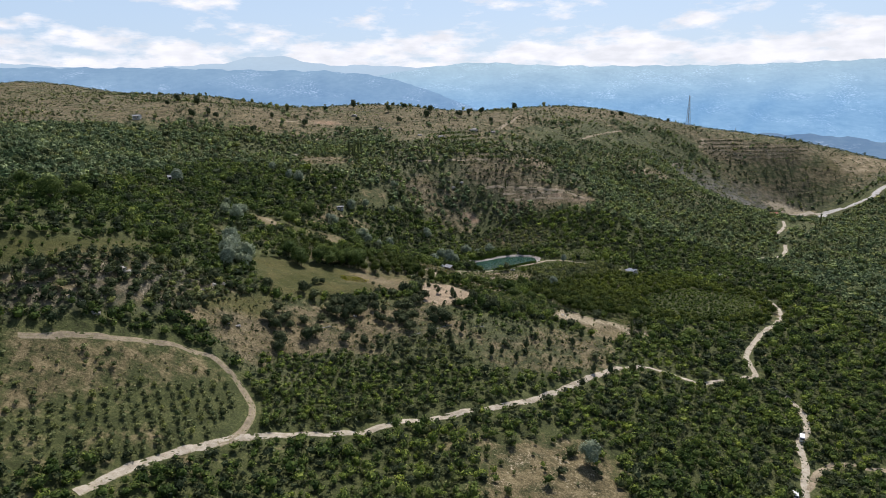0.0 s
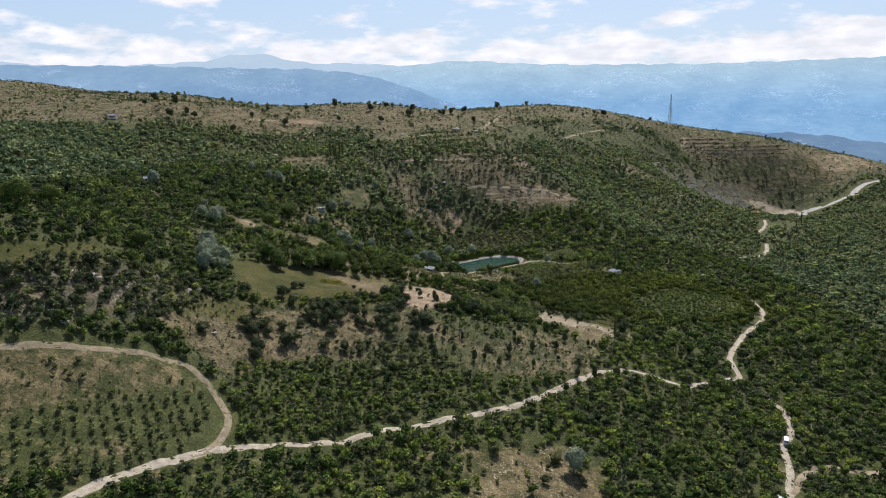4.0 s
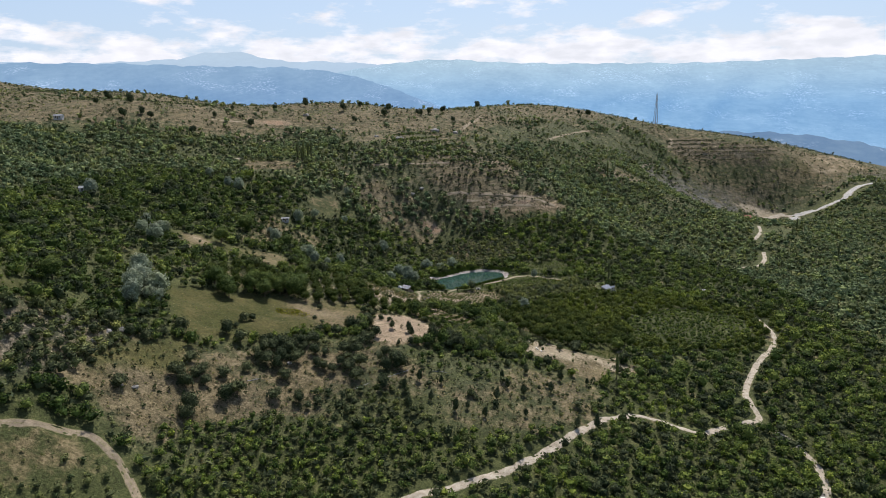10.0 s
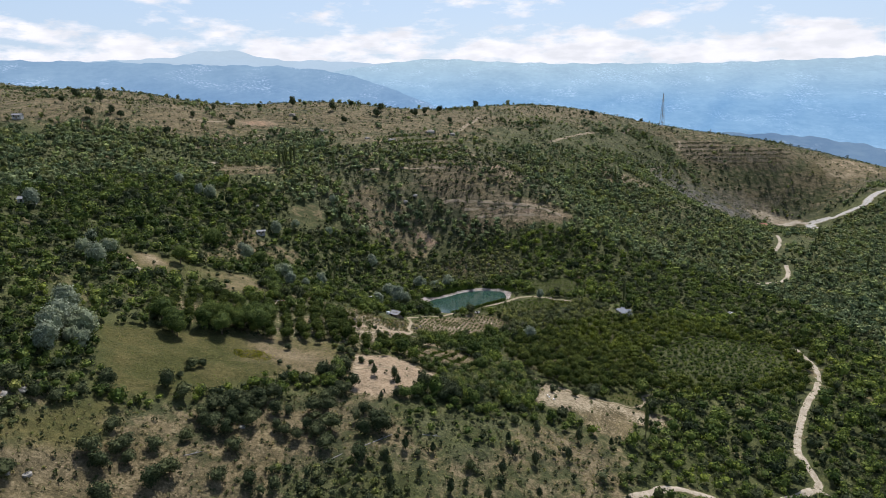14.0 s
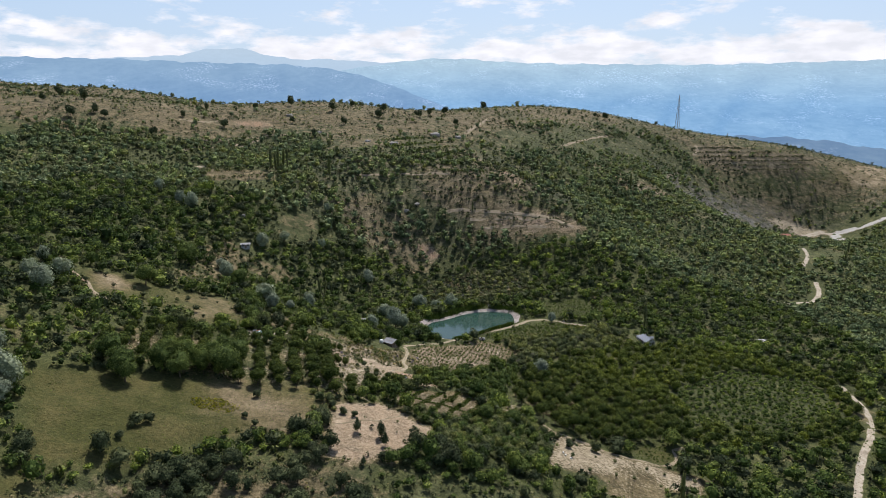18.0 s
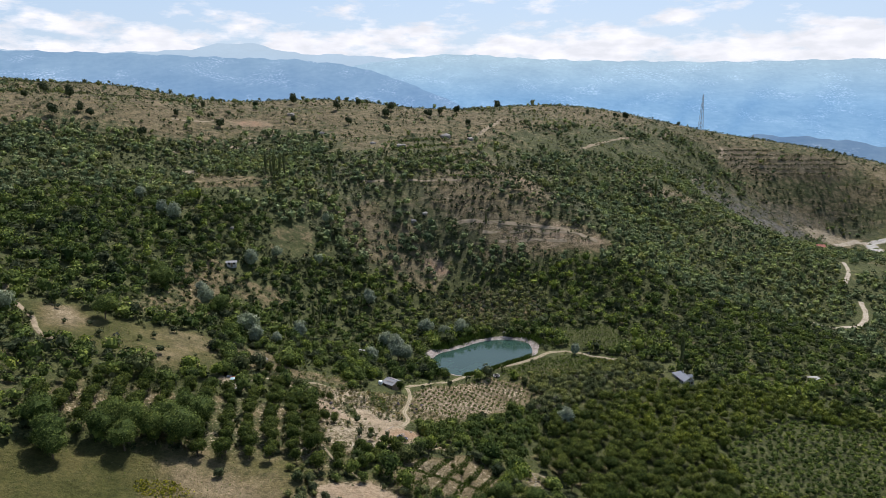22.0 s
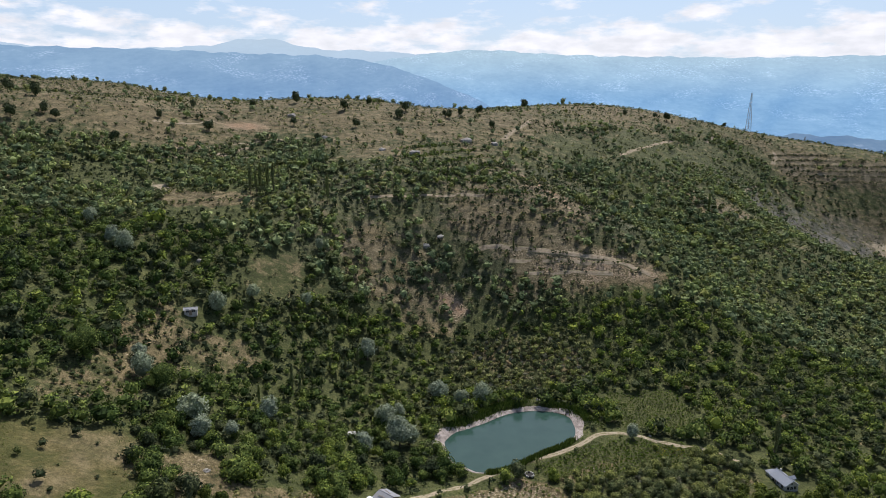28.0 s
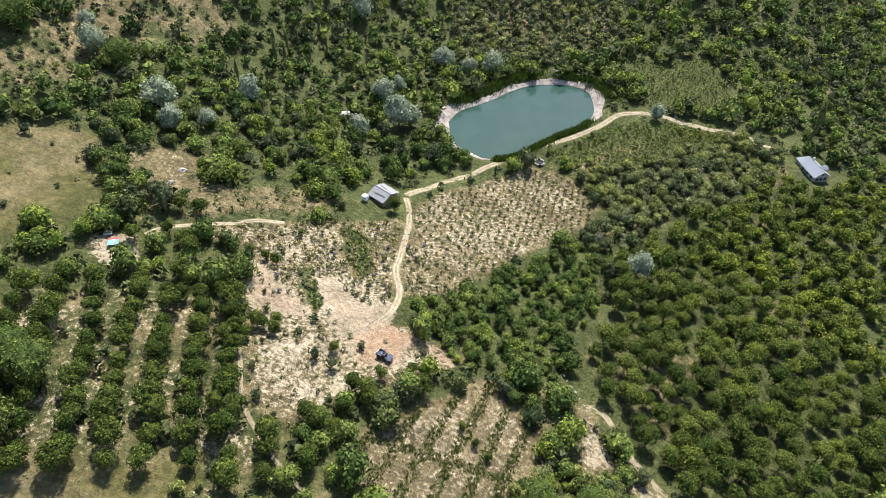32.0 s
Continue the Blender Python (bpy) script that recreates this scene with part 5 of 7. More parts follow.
def add_box(bm, size, at=(0, 0, 0), rot=(0, 0, 0), bevel=0.0):
    """A box standing on the height at[2]."""
    m = pose(at[0], at[1], at[2] + size[2] / 2, *rot) @ Matrix.Diagonal((*size, 1))
    made = bmesh.ops.create_cube(bm, size=1.0, matrix=m)["verts"]
    if bevel:
        edges = list({e for v in made for e in v.link_edges})
        bmesh.ops.bevel(bm, geom=edges, offset=bevel, segments=1, affect="EDGES")
    return bm


def box(size, at=(0, 0, 0), rot=(0, 0, 0), bevel=0.0):
    return add_box(bmesh.new(), size, at, rot, bevel)


def add_rod(bm, a, b, r0, r1=None, sides=8):
    a, b = Vector(a), Vector(b)
    d = b - a
    m = Matrix.Translation((a + b) / 2) @ d.to_track_quat("Z", "Y").to_matrix().to_4x4()
    bmesh.ops.create_cone(bm, cap_ends=True, segments=sides, radius1=r0, radius2=r0 if r1 is None else r1, depth=d.length, matrix=m)
    return bm


def rod(a, b, r0, r1=None, sides=8):
    return add_rod(bmesh.new(), a, b, r0, r1, sides)


def sheet(corners, thick=0.05):
    """A flat slab from four corners, with thickness below."""
    bm = bmesh.new()
    top = [bm.verts.new(c) for c in corners]
    nrm = (Vector(corners[1]) - Vector(corners[0])).cross(Vector(corners[2]) - Vector(corners[0])).normalized()
    if nrm.z < 0:
        nrm = -nrm
    low = [bm.verts.new(Vector(c) - nrm * thick) for c in corners]
    bm.faces.new(top)
    bm.faces.new(low[::-1])
    n = len(corners)
    for k in range(n):
        bm.faces.new((top[k], low[k], low[(k + 1) % n], top[(k + 1) % n]))
    bmesh.ops.recalc_face_normals(bm, faces=bm.faces)
    return bm


def ground_pose(x, y, turn=0.0, lift=0.0):
    return pose(x, y, ground_z(x, y) + lift, 0, 0, turn)


def metal_material(name, colour, rust):
    m = Mat(name, 0.65, 0.1, 0.3)
    n1, n2 = m.noise(0.8, 5), m.noise(6.0, 5, 0.7)
    m.color(m.mix(m.ramp(n1, (0.52, (0, 0, 0)), (0.7, (0.6, 0.6, 0.6))), m.ramp(n2, (0.3, tuple(v * 0.8 for v in colour)), (0.7, colour)), rust))
    return m.m


M_ROOF = metal_material("grey_metal_roof", (0.27, 0.28, 0.30), (0.21, 0.195, 0.18))
M_BLUEROOF = metal_material("blue_grey_roof_sheet", (0.25, 0.275, 0.32), (0.22, 0.235, 0.27))
M_WHITE = plain("white_plaster", (0.50, 0.49, 0.47), 0.85, vary=0.2, scale=1.5)
M_GLASS = plain("dark_window_glass", (0.03, 0.035, 0.045), 0.12, spec=0.6)
M_WOODEN = plain("weathered_boards", (0.24, 0.19, 0.14), 0.9, scale=4)
M_STONE = plain("limestone", (0.33, 0.31, 0.28), 0.92, vary=0.4, scale=1.2)
M_CONCRETE = plain("grey_concrete", (0.42, 0.41, 0.39), 0.9, vary=0.3, scale=2)
M_RED = plain("faded_red_sheet", (0.42, 0.09, 0.07), 0.7, vary=0.35)
M_CYAN = plain("light_blue_tarpaulin", (0.24, 0.45, 0.54), 0.5, vary=0.25)
M_TILE = plain("red_roof_tiles", (0.42, 0.17, 0.12), 0.85, vary=0.3)
M_STEEL = plain("galvanised_steel", (0.40, 0.41, 0.42), 0.45, 0.6)
M_CARWHITE = plain("white_car_paint", (0.80, 0.80, 0.79), 0.25, vary=0.06, spec=0.6)
M_CARDARK = plain("dark_blue_paint", (0.03, 0.04, 0.09), 0.55, vary=0.15, spec=0.25)
M_RUBBER = plain("black_rubber", (0.025, 0.025, 0.026), 0.85)
# flat dark colour standing for shade in openings; also the dark box
M_SHADE = plain("shade_and_dark_box", (0.03, 0.028, 0.026), 0.95)
M_PLASTIC = plain("white_plastic_sheet", (0.80, 0.81, 0.82), 0.4, vary=0.15)
M_PIPE = plain("grey_pipe", (0.30, 0.29, 0.28), 0.6)


# ---- trees as things ----
def trunk_mesh(seed, high, r, limbs=5):
    rng = random.Random(seed)
    bm = bmesh.new()
    lean = Vector((rng.uniform(-0.12, 0.12), rng.uniform(-0.12, 0.12), 1)) * high
    add_rod(bm, (0, 0, -0.35), lean * 0.5, r, r * 0.72, 7)
    add_rod(bm, lean * 0.5, lean, r * 0.72, r * 0.35, 6)
    for k in range(limbs):
        a = 6.283 * k / limbs + rng.uniform(-0.4, 0.4)
        s = lean * rng.uniform(0.42, 0.8)
        add_rod(bm, s, s + Vector((math.cos(a), math.sin(a), rng.uniform(0.6, 1.1))) * high * 0.45, r * 0.45, r * 0.14, 5)
    me = bpy.data.meshes.new("trunk")
    bm.to_mesh(me)
    bm.free()
    me.materials.append(M_BARK)
    return me


def crown_mesh(shape, material, r, low, tint):
    v, f = shape
    v = v * (r, r, r) + (0, 0, low)
    return make_mesh("crown", v, f, material, False, {"tint": np.full(len(v), tint)})


def tree_kind(name, label, category, shapes, material, r, low, trunk_h, trunk_r, tint_of, group, limbs=5):
    """Builds a few trees of a kind, each a trunk and a crown; returns a function that plants copies."""
    models = []
    for k, shape in enumerate(shapes):
        me_t, me_c = trunk_mesh(k + 3, trunk_h, trunk_r, limbs), crown_mesh(shape, material, r, low, tint_of(k))
        models.append((me_t, me_c))

    def plant(x, y, scale, k, turn, label_here=""):
        me_t, me_c = models[k % len(models)]
        ob = thing(name, label_here or label, category, ground_pose(x, y, turn) @ Matrix.Diagonal((scale, scale, scale, 1)), group)
        for nm, me in (("trunk", me_t), ("crown", me_c)):
            p = new(nm, me)
            p.parent = ob
        return ob

    return plant


prng = random.Random(77)
# orchard trees east of the vineyard: the nearest as things, the rest in one mass
ox, oy = scatter(20, 200, -130, 0, 4.0, 4, 0.3, radians(18))
keep = inside(ORCHARD_EAST, ox, oy) & ~inside(GREEN_CROP, ox, oy) & off_ways(ox, oy, 1.4) & clear_of_homes(ox, oy)
ox, oy = ox[keep], oy[keep]
near_first = np.argsort(np.hypot(ox - 45, oy + 95))
plant_orchard = tree_kind("orchard_tree", "round leafy green orchard tree in a row", "tree", [crown(s + 60, 1300, 0.07, 2, core=0.74) for s in range(8)], M_ORCHARD, 2.02, 0.7, 1.9, 0.12,
                          lambda k: (0.0, 0.25, 0.65, 0.35, 0.1, 0.85, 0.5, 0.2)[k], "orchard trees east of the plot")
for k in near_first[:165]:
    sunny = math.exp(-((ox[k] - 78) ** 2 + (oy[k] + 66) ** 2) / 900) > prng.random()       # the yellowest trees stand together
    plant_orchard(ox[k], oy[k], prng.uniform(0.75, 1.2), prng.choice((2, 5, 6)) if sunny else prng.choice((0, 1, 3, 4, 6, 7)), prng.uniform(0, 360))
rest = near_first[165:]
forest("orchard", "rows of round yellow-green orchard trees", "trees", ox[rest], oy[rest], np.random.default_rng(5).uniform(1.6, 2.3, len(rest)), NEAR, M_ORCHARD, tint=np.clip(tints(ox[rest], oy[rest], 6, 0.3) + 0.6 * np.exp(-((ox[rest] - 78) ** 2 + (oy[rest] + 66) ** 2) / 900), 0, 1))
# orchard west
qx, qy = scatter(-100, -10, -130, -70, 3.4, 6, 0.24, radians(10), 1.5)
keep = inside(ORCHARD_WEST, qx, qy) & clear_of_homes(qx, qy, 0.5)
plant_west = tree_kind("orchard_tree", "dark green orchard tree in a row over bare soil", "tree", [crown(s + 70, 1300, 0.07, 2, core=0.74) for s in range(6)], M_ORCHARD, 1.95, 0.7, 1.6, 0.13,
                       lambda k: 0.02 + 0.07 * k, "orchard trees in the western rows")
for x, y in zip(qx[keep], qy[keep]):
    plant_west(x, y, prng.uniform(0.75, 1.2), prng.randrange(6), prng.uniform(0, 360))

plant_willow = tree_kind("willow", "silvery grey-green willow with drooping crown", "tree", [crown(s + 80, 1300, 0.07, 2, 1.15) for s in range(4)], M_SILVER, 2.6, 0.2, 2.4, 0.2, lambda k: 0.45 + 0.06 * k, "silvery willows")
WILLOWS = [(-62, -21), (-56, -33), (-45, -8), (-21, 55), (6, 37), (-72, 40), (-64, 58), (-46, 70), (-46, 108), (-82, -3), (-17, -10), (21, 30), (47, -59), (23, -243), (-124, -77), (-118, -69),
           (-99, -149), (-163, -29), (-128, -59), (-116, -86), (-103, -144), (-96, -150), (-133, 82), (-118, 66), (-110, 58), (-78, -12), (-60, -26), (-50, -27), (-8, 20), (14, 33)]
for x, y in WILLOWS:
    plant_willow(x, y, prng.uniform(0.9, 1.6), prng.randrange(4), prng.uniform(0, 360))
plant_willow(-7, -2, 1.75, 1, 40, "large silvery willow beside the pond")
plant_willow(-4, 0.5, 1.2, 2, 150)
plant_willow(66.5, 3.5, 0.85, 0, 20, "small round willow beside the pond path")
plant_poplar = tree_kind("poplar", "tall narrow dark green poplar", "tree", [crown(s + 90, 1200, 0.11, 2, 5.2, taper=0.55) for s in range(3)], M_OLIVE, 1.25, 0.8, 5.0, 0.18, lambda k: 0.45 + 0.15 * k, "poplars", 3)
POPLARS = [(-82, 135), (-78, 139), (-75, 141), (-73, 144), (-79, 134), (-47, 146), (191, 252), (-43, 19), (-40, 22), (-38, 28), (-33, 38), (-24, 47), (-40, 17), (-34, 23), (-49, -1), (-42, 14),
           (-36, 31), (354, 204), (337, 120), (334, 178), (-134, -49), (-30, 30), (-28, 42)]
for x, y in POPLARS:
    plant_poplar(x, y, prng.uniform(0.5, 0.75) if y < 60 and x < 0 else prng.uniform(0.9, 1.3), prng.randrange(3), prng.uniform(0, 360))
plant_poplar(108.5, -4.5, 1.2, 0, 0, "tall dark poplar standing behind the house")
plant_poplar(43, 121, 0.75, 1, 0, "lone thin dark poplar on the bare terrace")
plant_poplar(64, -148, 0.85, 2, 0, "lone dark conical tree above the track")
plant_juniper = tree_kind("juniper", "dark rounded juniper standing on dry grass", "tree", [crown(s + 100, 320, 0.15, 2, 1.2) for s in range(4)], M_SCRUB, 2.4, 0.0, 1.5, 0.16, lambda k: 0.05 + 0.1 * k, "junipers on the ridge")
JUNIPERS = [(-168, 258), (-162, 307), (-125, 328), (-173, 203), (-214, 210), (-224, 194), (-136, 256), (-46, 293), (-88, 288), (21, 353), (53, 333), (93, 442), (18, 357), (31, 371), (47, 381),
            (324, 542), (-232, 236), (-252, 243), (-207, 207), (-17, 330), (-67, 253), (191, 459), (225, 474), (238, 477), (-98, 355), (-42, 361), (-13, 358), (-58, 331), (-253, 219)]
for x, y in JUNIPERS:
    plant_juniper(x, y, prng.uniform(0.9, 1.6), prng.randrange(4), prng.uniform(0, 360))
plant_broad = tree_kind("walnut_tree", "large spreading dark green broadleaf tree", "tree", [crown(s + 110, 2600, 0.044, 2, 0.9) for s in range(4)], M_LEAF, 4.4, 0.9, 3.2, 0.3, lambda k: 0.2 + 0.12 * k, "large trees at the field edges")
BROAD = [(-78, -127), (-66, -121), (-54, -105), (-56, -115), (-61, -110), (-93, -13), (-97, -53), (-72, -13), (-120, -168), (-152, -185), (-173, -163), (-152, -165), (-72, -118), (-62, -115)]
for x, y in BROAD:
    plant_broad(x, y, prng.uniform(0.75, 1.15), prng.randrange(4), prng.uniform(0, 360))
plant_bush = tree_kind("bush", "single dark bush on dry ground", "shrub", [crown(s + 120, 420, 0.105, 2, 0.95) for s in range(4)], M_SCRUB, 1.1, -0.1, 0.7, 0.06, lambda k: 0.2 + 0.15 * k, "lone bushes")
BUSHES = [(-67, -143), (-71, -151), (-46, -137), (-43, -140), (-87, -159), (-70, -146), (-45, -125), (-19, -131), (-22, -130), (39, -118), (44, -118), (41, -124), (49, -123), (55, -123), (34, -109),
          (32, -110), (36, -110), (-6, -151), (-20, -170), (-14, -182), (6, -179), (-7, -176), (22, -155), (-15, -162), (-26, -124), (-27, -128), (-26.5, -133), (-25, -127), (-28, -136), (-24, -121), (-27, -117)]
for x, y in BUSHES:
    plant_bush(x, y, prng.uniform(0.7, 1.5), prng.randrange(4), prng.uniform(0, 360))
plant_scrub = tree_kind("bush", "large dark grey-green bush on the brown hillside", "shrub", [crown(s + 130, 700, 0.085, 2, 0.95, core=0.8) for s in range(5)], M_SCRUB, 1.9, -0.15, 1.0, 0.09, lambda k: 0.1 + 0.12 * k, "dark bushes on the brown hill")
HILL_SCRUB = [(-75, -183), (-77, -189), (-73, -154), (-67, -156), (-61, -163), (-56, -158), (-52, -160), (-49, -154), (-45, -152), (-34, -157), (-30, -140), (-31, -152), (-27, -132), (-35, -165), (-30, -171), (-29, -165),
              (-68, -178), (-63, -186), (-65, -191), (-21, -165), (-16, -164), (-21, -175), (-52, -185), (-46, -186), (-52, -174), (-70, -140), (-85, -159), (-101, -173), (-95, -170), (-91, -173), (-96, -174),
              (-73, -202), (-72, -198), (-90, -199), (-80, -186), (-74, -181), (-72, -184), (-59, -160), (-54, -162), (-47, -157), (-33, -160), (-30, -155), (-28, -146), (-86, -162), (-88, -167),
              (-57, -159), (-54, -157), (-51, -155), (-48, -156), (-44, -158), (-41, -159), (-53, -165), (-48, -165), (-43, -166), (-33, -137), (-30, -138), (-26, -132), (-30, -150), (-26, -147), (-24, -142), (-78, -176), (-41, -167), (-37, -169), (-33, -166), (-61, -166), (-57, -168), (-55, -169), (-63, -172), (-21, -156), (-17, -161)]
for x, y in HILL_SCRUB:
    plant_scrub(x + prng.uniform(-0.8, 0.8), y - 4 + prng.uniform(-0.8, 0.8), prng.uniform(0.8, 1.6), prng.randrange(5), prng.uniform(0, 360))
plant_cone = tree_kind("juniper", "small dark conical juniper on dry grass", "tree", [crown(s + 140, 360, 0.12, 2, 1.5, core=0.85, taper=0.5) for s in range(3)], M_SCRUB, 1.15, -0.1, 1.0, 0.08, lambda k: 0.1 + 0.15 * k, "junipers on the brown hill")
for x, y in ((-7, -181), (-15, -177), (-10, -171), (-3, -171), (4, -183), (0, -186), (14, -177), (18, -163), (19, -168), (28, -154), (40, -155), (50, -154), (45, -182), (38, -184), (-14, -185), (-32, -182), (41, -138), (24, -170), (34, -166),
             (-18, -136), (-12, -137), (-9, -146), (-16, -150), (-11, -141), (9, -186), (22, -183)):
    plant_cone(x, y - 3, prng.uniform(0.7, 1.6), prng.randrange(3), prng.uniform(0, 360))
for x, y in ((-80, -125), (-71, -114), (-66, -115), (-58, -103), (-85, -118)):
    plant_broad(x, y, prng.uniform(0.8, 1.0), prng.randrange(4), prng.uniform(0, 360))
for x, y in ((-106, -135), (-102, -140), (-98, -144), (-103, -151), (-101, -159), (-12, 11)):
    plant_willow(x, y, prng.uniform(1.2, 1.7), prng.randrange(4), prng.uniform(0, 360))
for x, y in ((18, -117), (26, -117)):
    plant_broad(x, y, 0.62, 1, prng.uniform(0, 360))
# leafy trees in and round the striped field
for x, y, s in ((-15, -108, 1.15), (-11, -105, 1.0), (-8, -101, 1.2), (-6, -97, 0.8), (1, -99, 1.15), (-15, -115, 1.0), (9, -108, 0.5), (11, -110, 0.5), (7, -105, 0.5), (-12, -109, 0.9), (15, -118, 1.0), (-6.2, -45.3, 1.1), (19.5, -14.8, 0.5),
                (-30, -89, 0.9), (-27, -89, 1.0), (-24, -88, 0.8), (-28, -92, 0.8), (-41, -80, 1.2), (-46, -84, 1.1), (-39, -86, 1.0), (-43, -72, 0.9), (-46, -70, 0.9),
                (-34, -83, 0.9), (-32, -88, 0.9), (-31, -93, 1.0), (-29, -98, 0.9), (-29, -103, 1.0), (-29, -107, 1.0), (-28, -111, 0.9), (-26, -89, 0.8), (-24, -90, 0.8), (-10, -100, 1.1), (-7, -103, 1.1), (-16, -107, 1.1),
                (-14, -92, 0.7), (-1, -95, 0.8), (-15, -114, 1.0), (-46, -62, 1.1), (-43, -61, 1.1), (-41, -74, 1.2), (-51, -73, 1.0), (-56, -67, 1.0), (-32, -70, 0.7), (-29, -71, 0.7), (-27, -72, 0.8), (-24, -62, 0.5)):
    plant_west(x, y, 0.8 * s, prng.randrange(6), prng.uniform(0, 360), "leafy young tree beside the open ground")


# ---- the vineyard plot ----
def sapling_models():
    out = []
    for k in range(5):
        rng = np.random.default_rng(200 + k)
        bm = bmesh.new()
        add_rod(bm, (0, 0, -0.1), (0.04, 0.02, 0.55), 0.035, 0.02, 5)
        me = bpy.data.meshes.new("stem")
        bm.to_mesh(me)
        bm.free()
        me.materials.append(M_BARK)
        v, f = crown(210 + k, 90, 0.22, 1, 1.0, 0.5)
        out.append((me, make_mesh("foliage", v * (0.44, 0.44, 0.46) + (0, 0, 0.12), f, M_LEAF, False, {"tint": np.full(len(v), 0.15 + 0.1 * k)})))
    return out


saplings = sapling_models()
vx, vy = scatter(-6, 46, -66, -14, 2.1, 81, 0.1, radians(37), 1.38)
keep = inside(VINEYARD, vx, vy) & (edge_far(VINEYARD, vx, vy) > 1.0) & off_ways(vx, vy, 0.4) & (np.random.default_rng(82).uniform(0, 1, len(vx)) < 0.96)
for x, y in zip(vx[keep], vy[keep]):
    s = prng.uniform(0.75, 1.35)
    ob = thing("sapling", "small planted sapling in dry tilled soil", "plant", ground_pose(x, y, prng.uniform(0, 360)) @ Matrix.Diagonal((s, s, s, 1)), "saplings in the plot")
    me_s, me_f = saplings[prng.randrange(5)]
    for nm, me in (("stem", me_s), ("foliage", me_f)):
        p = new(nm, me)
        p.parent = ob

# green strips in the field below, flowers and reeds
fx, fy = scatter(-14, 22, -124, -93, 0.42, 91)
lane = (fx * math.cos(radians(-24)) + fy * math.sin(radians(-24))) / 4.1
keep = inside(STRIP_FIELD, fx, fy) & ((lane % 1 < 0.4) | (np.abs(fy + 110 + 0.214 * (fx + 2)) < 0.9)) & (np.random.default_rng(92).uniform(0, 1, len(fx)) < 0.85)
blades("green_strips", "strips of tall green grass across the stubble field", fx[keep], fy[keep], np.random.default_rng(93).uniform(0.3, 0.65, keep.sum()), M_GRASS, 9, 0.07)
thin = keep & (np.random.default_rng(96).uniform(0, 1, len(fx)) < 0.55)
forest("strip_weeds", "low green weeds in strips across the stubble field", "grass", fx[thin], fy[thin], np.random.default_rng(97).uniform(0.12, 0.22, thin.sum()), WEED, M_GRASS, tint=np.full(thin.sum(), 0.3))
fx, fy = scatter(-14, 22, -124, -93, 0.62, 94)
keep = inside(STRIP_FIELD, fx, fy)
blades("stubble", "pale dry stubble and cut grass", fx[keep], fy[keep], np.random.default_rng(95).uniform(0.15, 0.4, keep.sum()), M_STRAW)
for cx, cy, rx, ry, n in ((-56, -131, 4.8, 2.6, 330), (76, -3, 5, 3, 120), (47, 32, 7, 3, 90), (36, 34, 4, 2, 40), (-52, -133, 4, 2.5, 120)):
    g = np.random.default_rng(int(cx + 300))
    a, q = g.uniform(0, 6.283, n), np.sqrt(g.uniform(0, 1, n))
    forest("flower_patch", "patch of bright yellow wildflowers in grass", "flowers", cx + rx * q * np.cos(a), cy + ry * q * np.sin(a), g.uniform(0.1, 0.24, n), WEED, M_YELLOW)
g = np.random.default_rng(303)
forest("lilac_herbs", "clumps of lilac flowering herbs on the slope", "flowers", np.array([-2.5, -3, -7, -8, -1, -10, -13, 0.5, -2, -9, -17, -18, -26, -25]), np.array([-58, -59, -60, -63, -62, -66, -62, -57, -66, -70, -66, -68, -76, -80]),
       g.uniform(0.35, 0.65, 14), MID, M_LILAC)


def build_reeds(name, label, pts, wide, count, high, seed, material):
    """Upright blades along a line."""
    line, rng = smooth_line(pts, 0.3), np.random.default_rng(seed)
    p = line[rng.integers(0, len(line), count)] + rng.normal(0, wide / 2, (count, 2))
    z = np.maximum(height(p[:, 0], p[:, 1]), POND_Z - 0.3)
    h, a = high * rng.uniform(0.5, 1.2, count), rng.uniform(0, 6.283, count)
    u = np.stack([np.cos(a), np.sin(a)], 1) * 0.09
    tip = p + rng.normal(0, 0.25, (count, 2))
    v = np.stack([np.column_stack([p - u, z]), np.column_stack([p + u, z]), np.column_stack([(p + tip) / 2 + u, z + h * 0.6]), np.column_stack([tip, z + h])], 1).reshape(-1, 3)
    k = np.arange(count)[:, None] * 4
    me = make_mesh(name, v, np.concatenate([k + [0, 1, 2], k + [0, 2, 3]]), material, False, {"tint": np.repeat(rng.uniform(0, 0.8, count), 4)})
    tagged(new(name, me), label, "reeds", kind="stuff")


build_reeds("reeds", "dark green reeds along the pond's near bank", [(19, -16.2), (25, -14.2), (31, -9.8), (37, -5.2), (43, -1.6), (47, 2)], 1.3, 5200, 1.7, 5, M_GRASS)
build_reeds("reeds", "tall fresh grass on the pond's far bank", [(8, 12), (15, 17), (21, 21), (27, 26), (36, 29)], 2.6, 4200, 1.3, 6, M_GRASS)
build_reeds("reeds", "reeds and grass at the pond's end", [(44, 28), (50, 25), (54, 20), (56, 13)], 2.4, 2600, 1.2, 7, M_GRASS)


